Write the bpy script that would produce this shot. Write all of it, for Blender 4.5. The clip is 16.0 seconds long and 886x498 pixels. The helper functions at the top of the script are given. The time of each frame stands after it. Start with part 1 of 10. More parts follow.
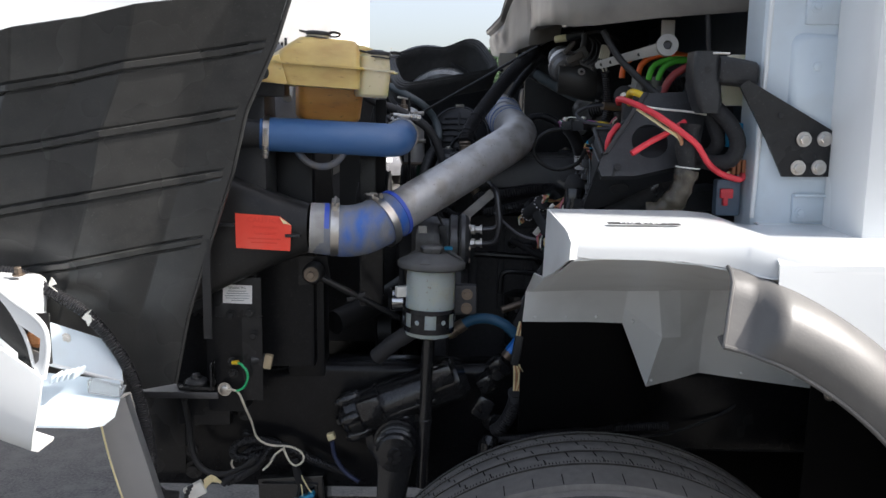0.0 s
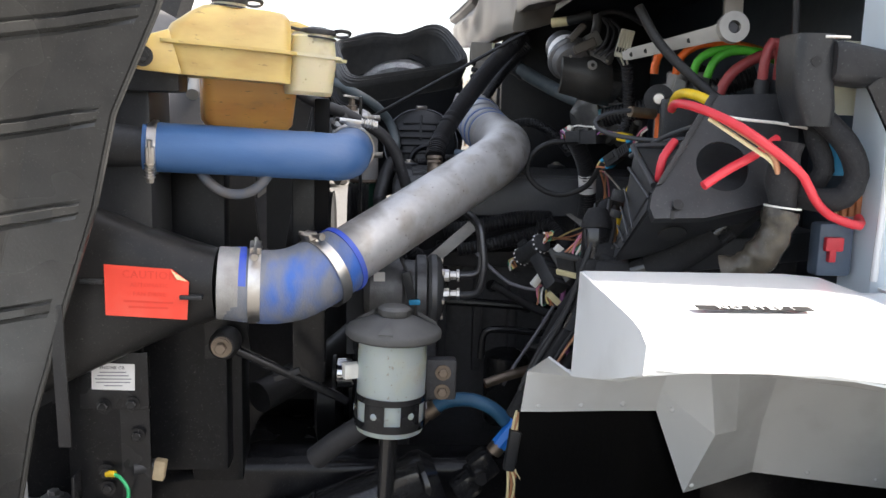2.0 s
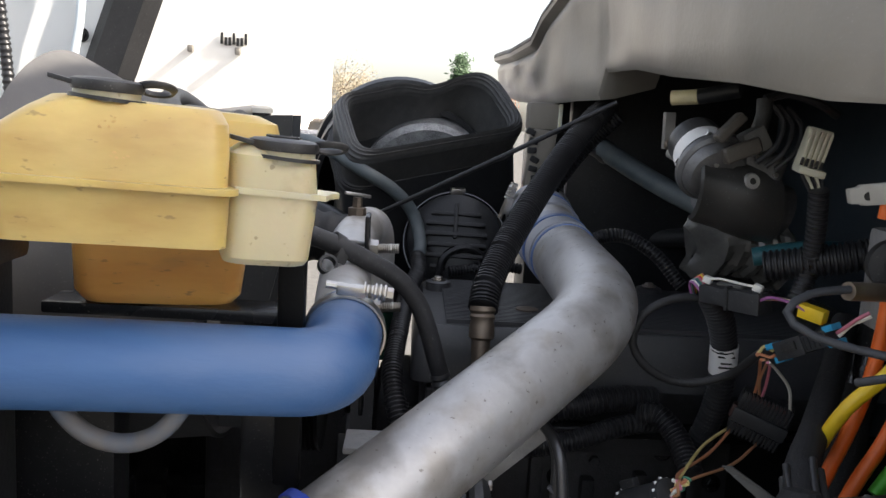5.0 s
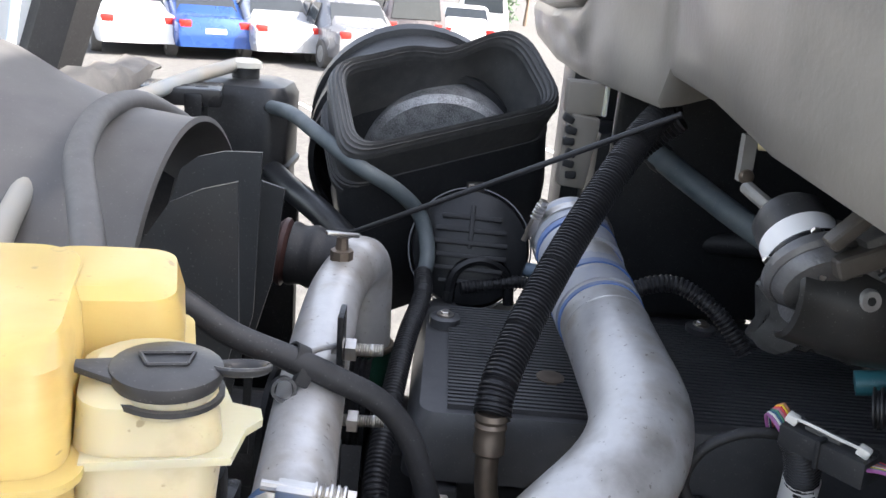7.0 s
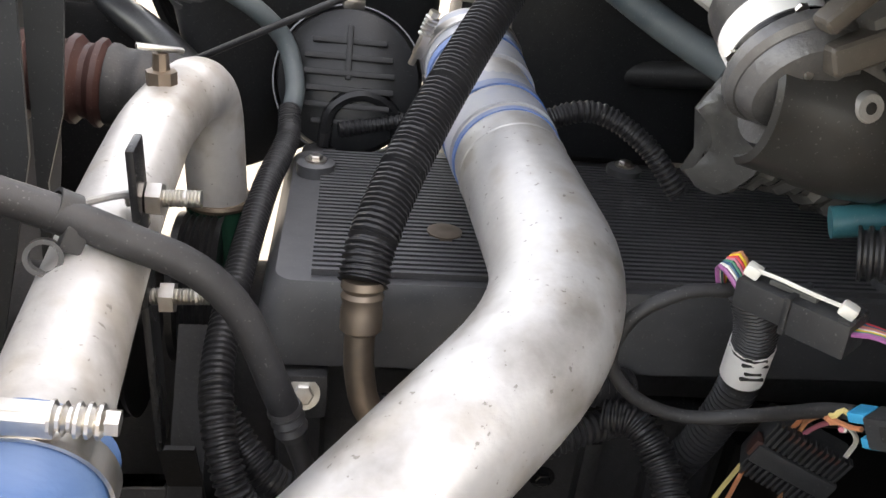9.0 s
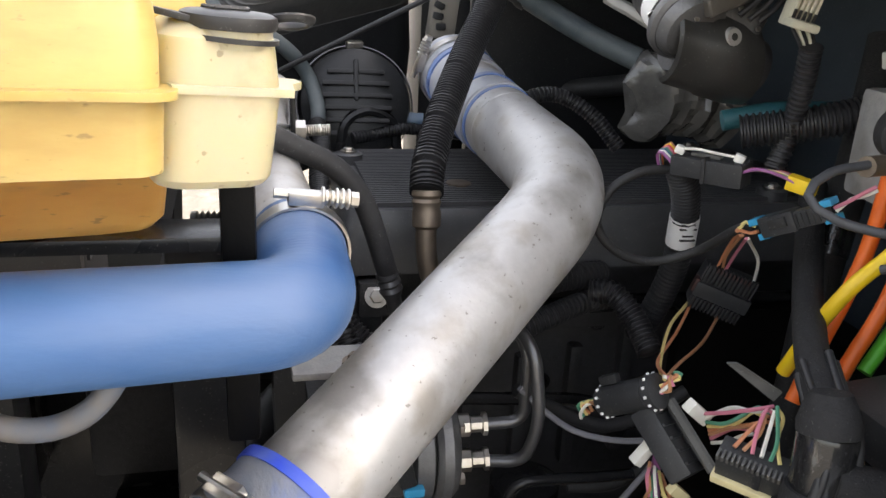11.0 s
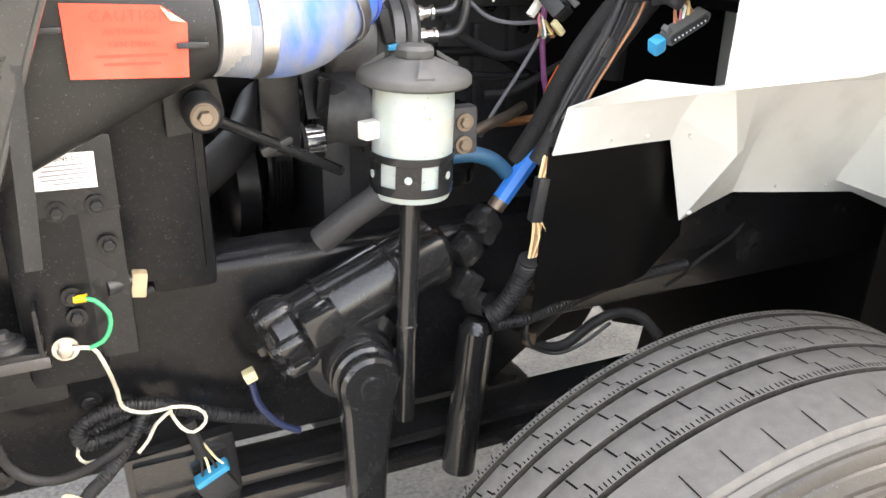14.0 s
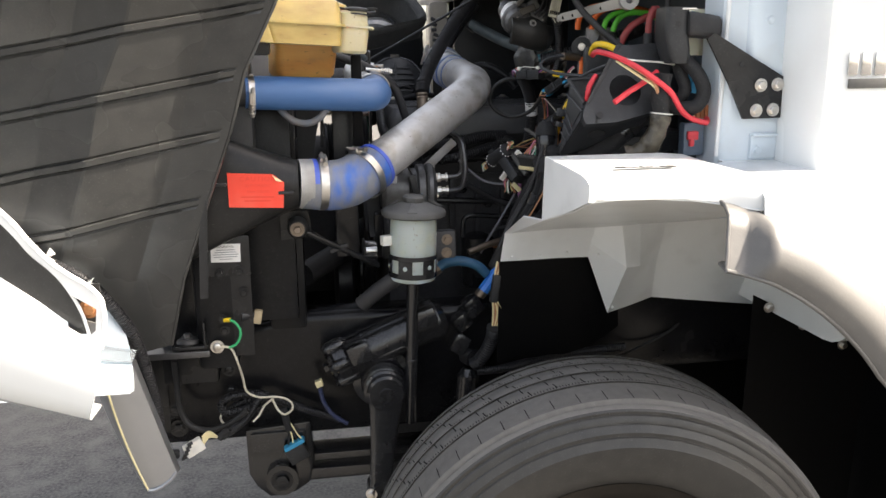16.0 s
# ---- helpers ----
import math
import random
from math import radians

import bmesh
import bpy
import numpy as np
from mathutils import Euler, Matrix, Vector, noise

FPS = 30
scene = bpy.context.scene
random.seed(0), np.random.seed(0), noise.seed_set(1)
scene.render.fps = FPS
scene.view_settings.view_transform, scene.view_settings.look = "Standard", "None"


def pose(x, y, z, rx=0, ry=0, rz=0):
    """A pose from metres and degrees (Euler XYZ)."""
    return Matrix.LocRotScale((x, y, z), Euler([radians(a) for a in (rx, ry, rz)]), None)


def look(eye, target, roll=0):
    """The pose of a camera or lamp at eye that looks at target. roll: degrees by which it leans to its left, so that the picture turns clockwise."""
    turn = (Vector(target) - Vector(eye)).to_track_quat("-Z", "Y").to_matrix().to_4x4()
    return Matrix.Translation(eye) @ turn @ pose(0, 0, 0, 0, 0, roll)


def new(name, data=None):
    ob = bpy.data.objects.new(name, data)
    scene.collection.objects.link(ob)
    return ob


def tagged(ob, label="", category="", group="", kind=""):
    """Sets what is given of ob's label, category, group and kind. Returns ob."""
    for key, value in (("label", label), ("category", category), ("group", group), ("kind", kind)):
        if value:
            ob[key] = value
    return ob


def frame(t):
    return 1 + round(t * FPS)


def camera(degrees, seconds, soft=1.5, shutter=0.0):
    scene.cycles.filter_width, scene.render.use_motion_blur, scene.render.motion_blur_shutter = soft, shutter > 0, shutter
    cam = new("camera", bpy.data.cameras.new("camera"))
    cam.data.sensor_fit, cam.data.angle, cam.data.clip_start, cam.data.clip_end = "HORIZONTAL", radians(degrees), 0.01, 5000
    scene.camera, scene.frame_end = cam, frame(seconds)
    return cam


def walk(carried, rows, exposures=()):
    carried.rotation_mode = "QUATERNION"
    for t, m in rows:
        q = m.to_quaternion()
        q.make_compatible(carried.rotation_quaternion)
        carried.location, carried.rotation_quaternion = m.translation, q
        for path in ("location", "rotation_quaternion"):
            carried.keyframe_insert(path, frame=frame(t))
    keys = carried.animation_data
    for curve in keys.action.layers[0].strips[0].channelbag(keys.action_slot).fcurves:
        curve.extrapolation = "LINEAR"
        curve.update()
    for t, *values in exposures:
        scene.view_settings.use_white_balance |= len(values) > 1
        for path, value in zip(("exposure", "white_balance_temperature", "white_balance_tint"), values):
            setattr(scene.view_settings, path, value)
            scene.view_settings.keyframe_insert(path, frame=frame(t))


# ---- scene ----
cam = camera(56.3, 16.0)
PATH = [
    (0, (0.0359, 0.0016, 1.5327), (0.0117, 1.9791, 1.2187), 0.75),
    (0.5, (0.0026, 0.1573, 1.535), (0.0205, 2.1293, 1.1894), 0.99),
    (1, (-0.0415, 0.3151, 1.5282), (0.0494, 2.2842, 1.1782), 0.95),
    (1.5, (-0.0521, 0.4359, 1.5337), (0.0808, 2.4048, 1.196), 1.08),
    (2, (-0.0164, 0.5913, 1.5466), (0.1005, 2.5655, 1.2336), 1.47),
    (2.5, (0.0267, 0.7273, 1.558), (0.1085, 2.7053, 1.2607), 1.74),
    (3, (0.0359, 0.8447, 1.5737), (0.0967, 2.826, 1.2962), 2.02),
    (3.5, (0.0121, 0.9906, 1.6005), (0.0868, 2.9778, 1.369), 3.03),
    (4, (-0.0131, 1.0983, 1.6183), (0.0846, 3.0873, 1.4099), 2.55),
    (4.5, (-0.029, 1.1889, 1.6466), (0.0728, 3.175, 1.4143), 3.06),
    (5, (-0.0343, 1.272, 1.7053), (0.0426, 3.25, 1.404), 3.44),
    (5.2, (-0.0253, 1.3045, 1.7345), (0.0296, 3.2774, 1.3981), 3.52),
    (7.3, (-0.0056, 1.6229, 1.8908), (0.0226, 3.5135, 1.2311), 5.21),
    (7.5, (0.0003, 1.6476, 1.8861), (0.0374, 3.5259, 1.1938), 5.03),
    (8, (0.0242, 1.716, 1.8553), (0.1328, 3.5646, 1.0921), 5.6),
    (8.5, (0.0446, 1.7734, 1.8197), (0.2331, 3.5678, 0.9515), 5.89),
    (8.7, (0.0514, 1.7907, 1.8022), (0.2675, 3.5651, 0.9007), 6.23),
    (10.8, (-0.1317, 1.488, 1.7376), (0.331, 3.3126, 1.0575), 3.6),
    (11, (-0.1392, 1.4457, 1.7197), (0.3218, 3.2789, 1.0594), 3.1),
    (11.5, (-0.1716, 1.3431, 1.6633), (0.3491, 3.1764, 1.0495), 2.44),
    (12, (-0.2179, 1.2449, 1.6027), (0.3183, 3.0551, 0.9386), 1.26),
    (12.5, (-0.2981, 1.1769, 1.538), (0.3081, 2.946, 0.8215), 0.13),
    (13, (-0.4051, 1.1151, 1.481), (0.3243, 2.8226, 0.7319), -1.35),
    (13.5, (-0.4615, 1.0448, 1.4376), (0.374, 2.6893, 0.6569), -1.05),
    (14, (-0.4592, 0.8891, 1.425), (0.2983, 2.5631, 0.63), 0.89),
    (14.5, (-0.4239, 0.6421, 1.4944), (0.1534, 2.4075, 0.7477), 2.92),
    (15, (-0.4016, 0.3902, 1.5458), (0.0843, 2.223, 0.9017), 2.01),
    (15.5, (-0.359, 0.1378, 1.5713), (0.0527, 2.0136, 1.0056), 0.84),
    (16, (-0.29, -0.0805, 1.565), (0.0365, 1.8429, 1.1146), -0.55),
]
EXPOSURES = [(0.0, 0.98, 6350, 12), (1.0, 1.82, 6700, 12), (1.6, 2.0, 6750, 12), (2.5, 1.92, 6850, 12), (3.5, 1.89, 6950, 12), (5.0, 1.62, 6900, 12), (7.5, 2.56, 6450, 12), (8.0, 2.85, 7500, 12), (8.5, 3.16, 7900, 12), (11.0, 2.56, 7550, 12), (12.0, 2.66, 7950, 12), (12.5, 2.75, 7550, 12), (13.0, 3.23, 7650, 12), (13.5, 3.59, 7650, 12), (14.0, 3.61, 7600, 12), (14.5, 3.29, 7350, 12), (15.2, 2.49, 7150, 12), (16.0, 1.9, 7200, 12)]
walk(cam, [(t, look(eye, target, roll)) for t, eye, target, roll in PATH], EXPOSURES)

# ---- world and sun ----
G = -0.155  # height of the pavement
world = bpy.data.worlds.new("sky")
scene.world = world
world.use_nodes = True
wn = world.node_tree.nodes
sky = wn.new("ShaderNodeTexSky")
sky.sky_type, sky.sun_disc = "NISHITA", False
SUN_ELEV, SUN_AZ = 40.0, 97.5  # azimuth from +y towards +x
sky.sun_elevation, sky.sun_rotation = radians(SUN_ELEV), radians(SUN_AZ)
sky.air_density, sky.dust_density = 1.0, 3.0
wn["Background"].inputs["Strength"].default_value = 0.13
haze = wn.new("ShaderNodeHueSaturation")
haze.inputs["Saturation"].default_value = 0.55
world.node_tree.links.new(sky.outputs[0], haze.inputs["Color"])
world.node_tree.links.new(haze.outputs[0], wn["Background"].inputs["Color"])
sun = new("sun", bpy.data.lights.new("sun", "SUN"))
sun.data.energy, sun.data.angle, sun.data.color = 4.0, radians(0.6), (1.0, 0.95, 0.87)
_d = Vector((math.sin(radians(SUN_AZ)) * math.cos(radians(SUN_ELEV)), math.cos(radians(SUN_AZ)) * math.cos(radians(SUN_ELEV)), math.sin(radians(SUN_ELEV))))
sun.matrix_world = look(_d * 30, (0, 0, 0))


# ---- materials ----
def mat(name, col, rough=0.5, metal=0.0, col2=None, scale=60.0, amount=0.35, bump=0.15, bscale=None, dust=0.0, dustcol=(0.25, 0.248, 0.245),
        stain=None, stain_scale=6.0, stain_amt=0.5, coat=0.0, trans=0.0, sss=0.0, spec=0.5, aniso=None):
    m = bpy.data.materials.new(name)
    m.use_nodes = True
    nt = m.node_tree
    n, L = nt.nodes, nt.links.new
    p = n["Principled BSDF"]
    tc = n.new("ShaderNodeTexCoord")
    src = tc.outputs["Object"]
    if aniso:
        mp = n.new("ShaderNodeMapping")
        mp.inputs["Scale"].default_value = aniso
        L(src, mp.inputs["Vector"])
        src = mp.outputs[0]

    def noise_tex(s, detail=4.0, vec=src):
        t = n.new("ShaderNodeTexNoise")
        t.inputs["Scale"].default_value, t.inputs["Detail"].default_value = s, detail
        L(vec, t.inputs["Vector"])
        return t.outputs["Fac"]

    def ramp(f, a, b):
        r = n.new("ShaderNodeMapRange")
        r.inputs["From Min"].default_value, r.inputs["From Max"].default_value = a, b
        L(f, r.inputs["Value"])
        return r.outputs[0]

    def mix(f, a, b):
        x = n.new("ShaderNodeMix")
        x.data_type = "RGBA"
        if isinstance(f, float):
            x.inputs["Factor"].default_value = f
        else:
            L(f, x.inputs["Factor"])
        for v, k in ((a, 6), (b, 7)):
            if isinstance(v, tuple):
                x.inputs[k].default_value = (*v, 1)
            else:
                L(v, x.inputs[k])
        return x.outputs[2]

    def mul(a, b):
        x = n.new("ShaderNodeMath")
        x.operation = "MULTIPLY"
        for v, k in ((a, 0), (b, 1)):
            if isinstance(v, float):
                x.inputs[k].default_value = v
            else:
                L(v, x.inputs[k])
        return x.outputs[0]

    c2 = col2 or tuple(min(1.0, v * 1.45 + 0.003) for v in col)
    fine = noise_tex(scale)
    big = noise_tex(max(2.0, scale / 9.0), 3.0)
    c = mix(mul(ramp(fine, 0.35, 0.7), amount), col, c2)
    c = mix(mul(ramp(big, 0.42, 0.7), amount), c, c2)
    if stain:
        s = ramp(noise_tex(stain_scale, 6.0), 0.5, 0.66)
        c = mix(mul(s, stain_amt), c, stain)
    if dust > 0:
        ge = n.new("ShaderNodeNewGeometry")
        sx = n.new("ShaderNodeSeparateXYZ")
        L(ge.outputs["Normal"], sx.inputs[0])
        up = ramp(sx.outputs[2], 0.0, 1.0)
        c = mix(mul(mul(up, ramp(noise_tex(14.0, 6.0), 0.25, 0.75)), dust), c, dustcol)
    if metal > 0.42 and max(col) > 0.5 and metal < 0.9:
        # smeared grime and small scratches on bare alloy
        c = mix(mul(ramp(noise_tex(9.0, 8.0), 0.56, 0.66), 0.55), c, (0.20, 0.175, 0.145))
        c = mix(mul(ramp(noise_tex(160.0, 2.0), 0.69, 0.73), 0.6), c, (0.16, 0.14, 0.12))
    if sss > 0.25:
        # grime specks and wiped smears on translucent plastic
        c = mix(mul(ramp(noise_tex(110.0, 3.0), 0.66, 0.72), 0.55), c, (0.20, 0.13, 0.06))
        c = mix(mul(ramp(noise_tex(16.0, 9.0), 0.60, 0.70), 0.40), c, (0.30, 0.21, 0.11))
    if 0.007 < max(col) < 0.16 and not trans:
        # grit and pale scuffs on dark surfaces
        c = mix(mul(ramp(noise_tex(420.0, 2.0), 0.66, 0.73), 0.16), c, (0.40, 0.39, 0.37))
        c = mix(mul(ramp(noise_tex(7.0, 9.0), 0.60, 0.72), 0.03), c, (0.30, 0.29, 0.275))
    L(c, p.inputs["Base Color"])
    r = n.new("ShaderNodeMapRange")
    r.inputs["To Min"].default_value, r.inputs["To Max"].default_value = max(0.02, rough - 0.1), min(1.0, rough + 0.14)
    L(big, r.inputs["Value"])
    L(r.outputs[0], p.inputs["Roughness"])
    p.inputs["Metallic"].default_value = metal
    p.inputs["Specular IOR Level"].default_value = spec * (0.72 if max(col) < 0.06 else 1.0)
    p.inputs["Coat Weight"].default_value = coat
    p.inputs["Coat Roughness"].default_value = 0.08
    if trans:
        p.inputs["Transmission Weight"].default_value = trans
    if sss:
        p.inputs["Subsurface Weight"].default_value = sss
        p.inputs["Subsurface Radius"].default_value = (0.05, 0.035, 0.015)
        p.inputs["Subsurface Scale"].default_value = 1.0
    if bump:
        b = n.new("ShaderNodeBump")
        b.inputs["Strength"].default_value, b.inputs["Distance"].default_value = bump, 0.002
        L(noise_tex(bscale or scale * 2.0, 5.0), b.inputs["Height"])
        L(b.outputs[0], p.inputs["Normal"])
    return m


M = {}
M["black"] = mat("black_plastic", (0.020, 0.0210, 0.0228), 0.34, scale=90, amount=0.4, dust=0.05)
M["shroudblack"] = mat("satin_black_shroud", (0.0085, 0.0088, 0.0098), 0.30, scale=50, amount=0.5, dust=0.03, bump=0.12, spec=0.3)
M["liner"] = mat("hood_liner_plastic", (0.036, 0.0365, 0.036), 0.25, scale=25, amount=0.6, bump=0.12, bscale=200, dust=0.05, col2=(0.056, 0.056, 0.054))
M["blackmetal"] = mat("black_painted_steel", (0.012, 0.0123, 0.0135), 0.24, scale=70, amount=0.4, dust=0.03, bump=0.1)
M["gloss"] = mat("glossy_black_paint", (0.014, 0.014, 0.015), 0.2, scale=60, amount=0.3, bump=0.2, bscale=50, coat=0.6, dust=0.03)
M["railpaint"] = mat("black_frame_paint", (0.0075, 0.0075, 0.0085), 0.20, scale=60, amount=0.4, bump=0.2, bscale=60, spec=0.35)
M["rimdark"] = mat("grimy_dark_rim", (0.022, 0.019, 0.016), 0.6, scale=60, amount=0.5, spec=0.25)
# Below any real rubber black: the wheelhouse's deep shade is in the colour.
M["flaprubber"] = mat("shade_darkened_black", (0.0038, 0.0038, 0.0042), 0.42, col2=(0.006, 0.006, 0.006), scale=80, amount=0.4, bump=0.2, spec=0.12)
M["rubber"] = mat("black_rubber", (0.020, 0.020, 0.021), 0.50, scale=120, amount=0.4, dust=0.10)
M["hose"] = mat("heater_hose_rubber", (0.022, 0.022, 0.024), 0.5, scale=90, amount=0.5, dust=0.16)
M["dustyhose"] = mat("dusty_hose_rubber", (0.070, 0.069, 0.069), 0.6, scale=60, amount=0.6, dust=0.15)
M["loom"] = mat("split_loom", (0.019, 0.019, 0.021), 0.34, scale=90, amount=0.3, dust=0.03)
M["white"] = mat("white_paint", (0.78, 0.80, 0.80), 0.22, col2=(0.72, 0.74, 0.74), scale=8, amount=0.4, bump=0.02, coat=0.5, stain=(0.55, 0.53, 0.49), stain_scale=3.0, stain_amt=0.12)
M["whiteflat"] = mat("white_moulded_panel", (0.84, 0.85, 0.84), 0.34, col2=(0.78, 0.79, 0.78), scale=10, amount=0.5, bump=0.04, stain=(0.50, 0.49, 0.46), stain_scale=9.0, stain_amt=0.2, coat=0.4)
M["bluewhite"] = mat("pale_blue_cab_paint", (0.62, 0.70, 0.76), 0.3, col2=(0.56, 0.63, 0.68), scale=9, amount=0.4, bump=0.03, coat=0.3, stain=(0.42, 0.42, 0.40), stain_scale=7.0, stain_amt=0.25)
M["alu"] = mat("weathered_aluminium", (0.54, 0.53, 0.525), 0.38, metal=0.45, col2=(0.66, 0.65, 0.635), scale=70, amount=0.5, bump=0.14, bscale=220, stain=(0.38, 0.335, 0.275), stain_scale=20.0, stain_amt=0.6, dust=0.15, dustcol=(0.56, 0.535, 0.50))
M["cast"] = mat("cast_aluminium", (0.38, 0.38, 0.38), 0.55, metal=0.6, col2=(0.5, 0.49, 0.47), scale=80, amount=0.6, bump=0.4, bscale=300, stain=(0.25, 0.22, 0.19), stain_scale=12, stain_amt=0.5)
M["darkcast"] = mat("dark_cast_metal", (0.055, 0.055, 0.058), 0.5, metal=0.4, scale=80, amount=0.6, bump=0.4, bscale=250, dust=0.12)
M["silicone"] = mat("blue_silicone_hose", (0.030, 0.098, 0.265), 0.42, col2=(0.060, 0.150, 0.335), scale=22, amount=0.7, bump=0.15, bscale=220, aniso=(0.3, 1.6, 1.6), stain=(0.14, 0.21, 0.36), stain_scale=7.0, stain_amt=0.45, dust=0.05, dustcol=(0.36, 0.38, 0.42))
M["worn"] = mat("worn_blue_silicone", (0.155, 0.175, 0.22), 0.52, col2=(0.24, 0.245, 0.26), scale=38, amount=0.7, bump=0.35, bscale=220, stain=(0.020, 0.125, 0.50), stain_scale=8.0, stain_amt=0.9, aniso=(1.7, 0.8, 0.8))
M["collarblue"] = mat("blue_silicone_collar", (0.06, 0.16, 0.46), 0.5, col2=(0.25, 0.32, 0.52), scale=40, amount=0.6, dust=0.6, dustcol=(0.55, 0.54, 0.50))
M["tank"] = mat("yellowed_tank_plastic", (0.58, 0.42, 0.135), 0.34, col2=(0.63, 0.49, 0.20), scale=14, amount=0.7, bump=0.08, bscale=150, sss=0.3, stain=(0.40, 0.25, 0.075), stain_scale=9.0, stain_amt=0.65, aniso=(0.6, 0.6, 1.6))
M["coolant"] = mat("coolant_filled_tank_plastic", (0.72, 0.36, 0.095), 0.32, col2=(0.76, 0.45, 0.15), scale=14, amount=0.7, bump=0.08, bscale=150, sss=0.35, stain=(0.50, 0.20, 0.05), stain_scale=6, stain_amt=0.7, aniso=(0.5, 0.5, 1.8))
M["washer"] = mat("pale_washer_tank_plastic", (0.56, 0.49, 0.29), 0.34, col2=(0.62, 0.55, 0.37), scale=14, amount=0.7, bump=0.08, bscale=150, sss=0.45)
M["reservoir"] = mat("milky_reservoir_plastic", (0.44, 0.49, 0.48), 0.33, col2=(0.37, 0.42, 0.39), scale=18, amount=0.6, bump=0.05, sss=0.35, stain=(0.5, 0.5, 0.38), stain_scale=16, stain_amt=0.4)
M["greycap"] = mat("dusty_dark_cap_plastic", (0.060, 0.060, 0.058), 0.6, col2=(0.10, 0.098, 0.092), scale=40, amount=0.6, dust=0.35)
M["cowl"] = mat("weathered_cowl_plastic", (0.115, 0.107, 0.097), 0.34, col2=(0.20, 0.185, 0.163), scale=9, amount=0.8, bump=0.15, bscale=140, dust=0.12, stain=(0.27, 0.245, 0.21), stain_scale=4.0, stain_amt=0.6)
M["flare"] = mat("weathered_grey_flare_plastic", (0.10, 0.097, 0.093), 0.38, col2=(0.15, 0.143, 0.134), scale=14, amount=0.7, bump=0.1, bscale=180)
M["steel"] = mat("zinc_plated_steel", (0.58, 0.56, 0.53), 0.3, metal=1.0, scale=60, amount=0.4, bump=0.1, stain=(0.36, 0.28, 0.20), stain_scale=25, stain_amt=0.5)
M["brass"] = mat("tarnished_fitting", (0.20, 0.16, 0.125), 0.45, metal=0.8, scale=60, amount=0.5, bump=0.1)
M["rust"] = mat("rusty_steel", (0.30, 0.11, 0.04), 0.7, metal=0.2, col2=(0.42, 0.2, 0.08), scale=200, amount=0.8, bump=0.4)
M["tyre"] = mat("tyre_rubber", (0.105, 0.101, 0.096), 0.70, col2=(0.145, 0.139, 0.132), scale=50, amount=0.7, bump=0.25, bscale=300, dust=0.1, spec=0.3)
M["tyrewall"] = mat("dusty_tyre_sidewall", (0.026, 0.0255, 0.0245), 0.34, col2=(0.045, 0.043, 0.040), scale=30, amount=0.7, bump=0.12, bscale=200, spec=0.6)
# Groove walls and floors: their shade is painted as a darker rubber colour.
M["groovegrime"] = mat("shade_dark_groove", (0.035, 0.033, 0.030), 0.85, col2=(0.075, 0.069, 0.060), scale=120, amount=0.6, spec=0.1)
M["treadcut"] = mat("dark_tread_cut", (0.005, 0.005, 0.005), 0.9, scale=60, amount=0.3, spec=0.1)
M["asphalt"] = mat("asphalt", (0.058, 0.057, 0.055), 0.85, col2=(0.165, 0.158, 0.147), scale=75, amount=0.8, bump=0.9, bscale=130, stain=(0.12, 0.116, 0.108), stain_scale=0.6, stain_amt=0.5)
for key, col in dict(red=(0.62, 0.035, 0.05), orange=(0.80, 0.14, 0.02), green=(0.10, 0.55, 0.05), yellow=(0.80, 0.52, 0.02), wirewhite=(0.75, 0.73, 0.66),
                     purple=(0.30, 0.10, 0.26), blue=(0.02, 0.20, 0.70), cyan=(0.02, 0.28, 0.50), cream=(0.72, 0.62, 0.36), brownc=(0.36, 0.13, 0.05), wiregreen=(0.03, 0.42, 0.16), wirebrown=(0.42, 0.20, 0.10)).items():
    M[key] = mat(key + "_insulation", col, 0.38, scale=60, amount=0.25, bump=0.05, stain=tuple(v * 0.5 for v in col), stain_scale=30, stain_amt=0.3)
M["redlabel"] = mat("red_label", (0.80, 0.060, 0.032), 0.45, scale=30, amount=0.25, bump=0.08, stain=(0.74, 0.11, 0.07), stain_scale=14, stain_amt=0.5)
M["paper"] = mat("white_label_paper", (0.80, 0.79, 0.78), 0.6, scale=40, amount=0.15, bump=0.03)
M["ink"] = mat("black_ink", (0.02, 0.02, 0.02), 0.6, scale=60, amount=0.2, bump=0.0)
M["redink"] = mat("dark_red_ink", (0.69, 0.047, 0.026), 0.6, scale=60, amount=0.2, bump=0.0)
M["tape"] = mat("cloth_tape", (0.018, 0.018, 0.019), 0.72, spec=0.35, scale=200, amount=0.5, bump=0.6, bscale=400)
M["cleartape"] = mat("grimy_clear_wrap", (0.018, 0.0165, 0.014), 0.15, col2=(0.10, 0.086, 0.064), scale=55, amount=0.9, bump=0.5, bscale=90)
M["cardgrey"] = mat("grey_baffle_plastic", (0.027, 0.029, 0.031), 0.42, scale=20, amount=0.4, dust=0.08)


# ---- mesh helpers ----
WLOC = {}


def thing(name, base, label, category, group="", kind=""):
    ob = new(name)
    ob.location = base
    ob.empty_display_size = 0.02
    WLOC[ob.name] = Vector(base)
    return tagged(ob, label, category, group, kind)


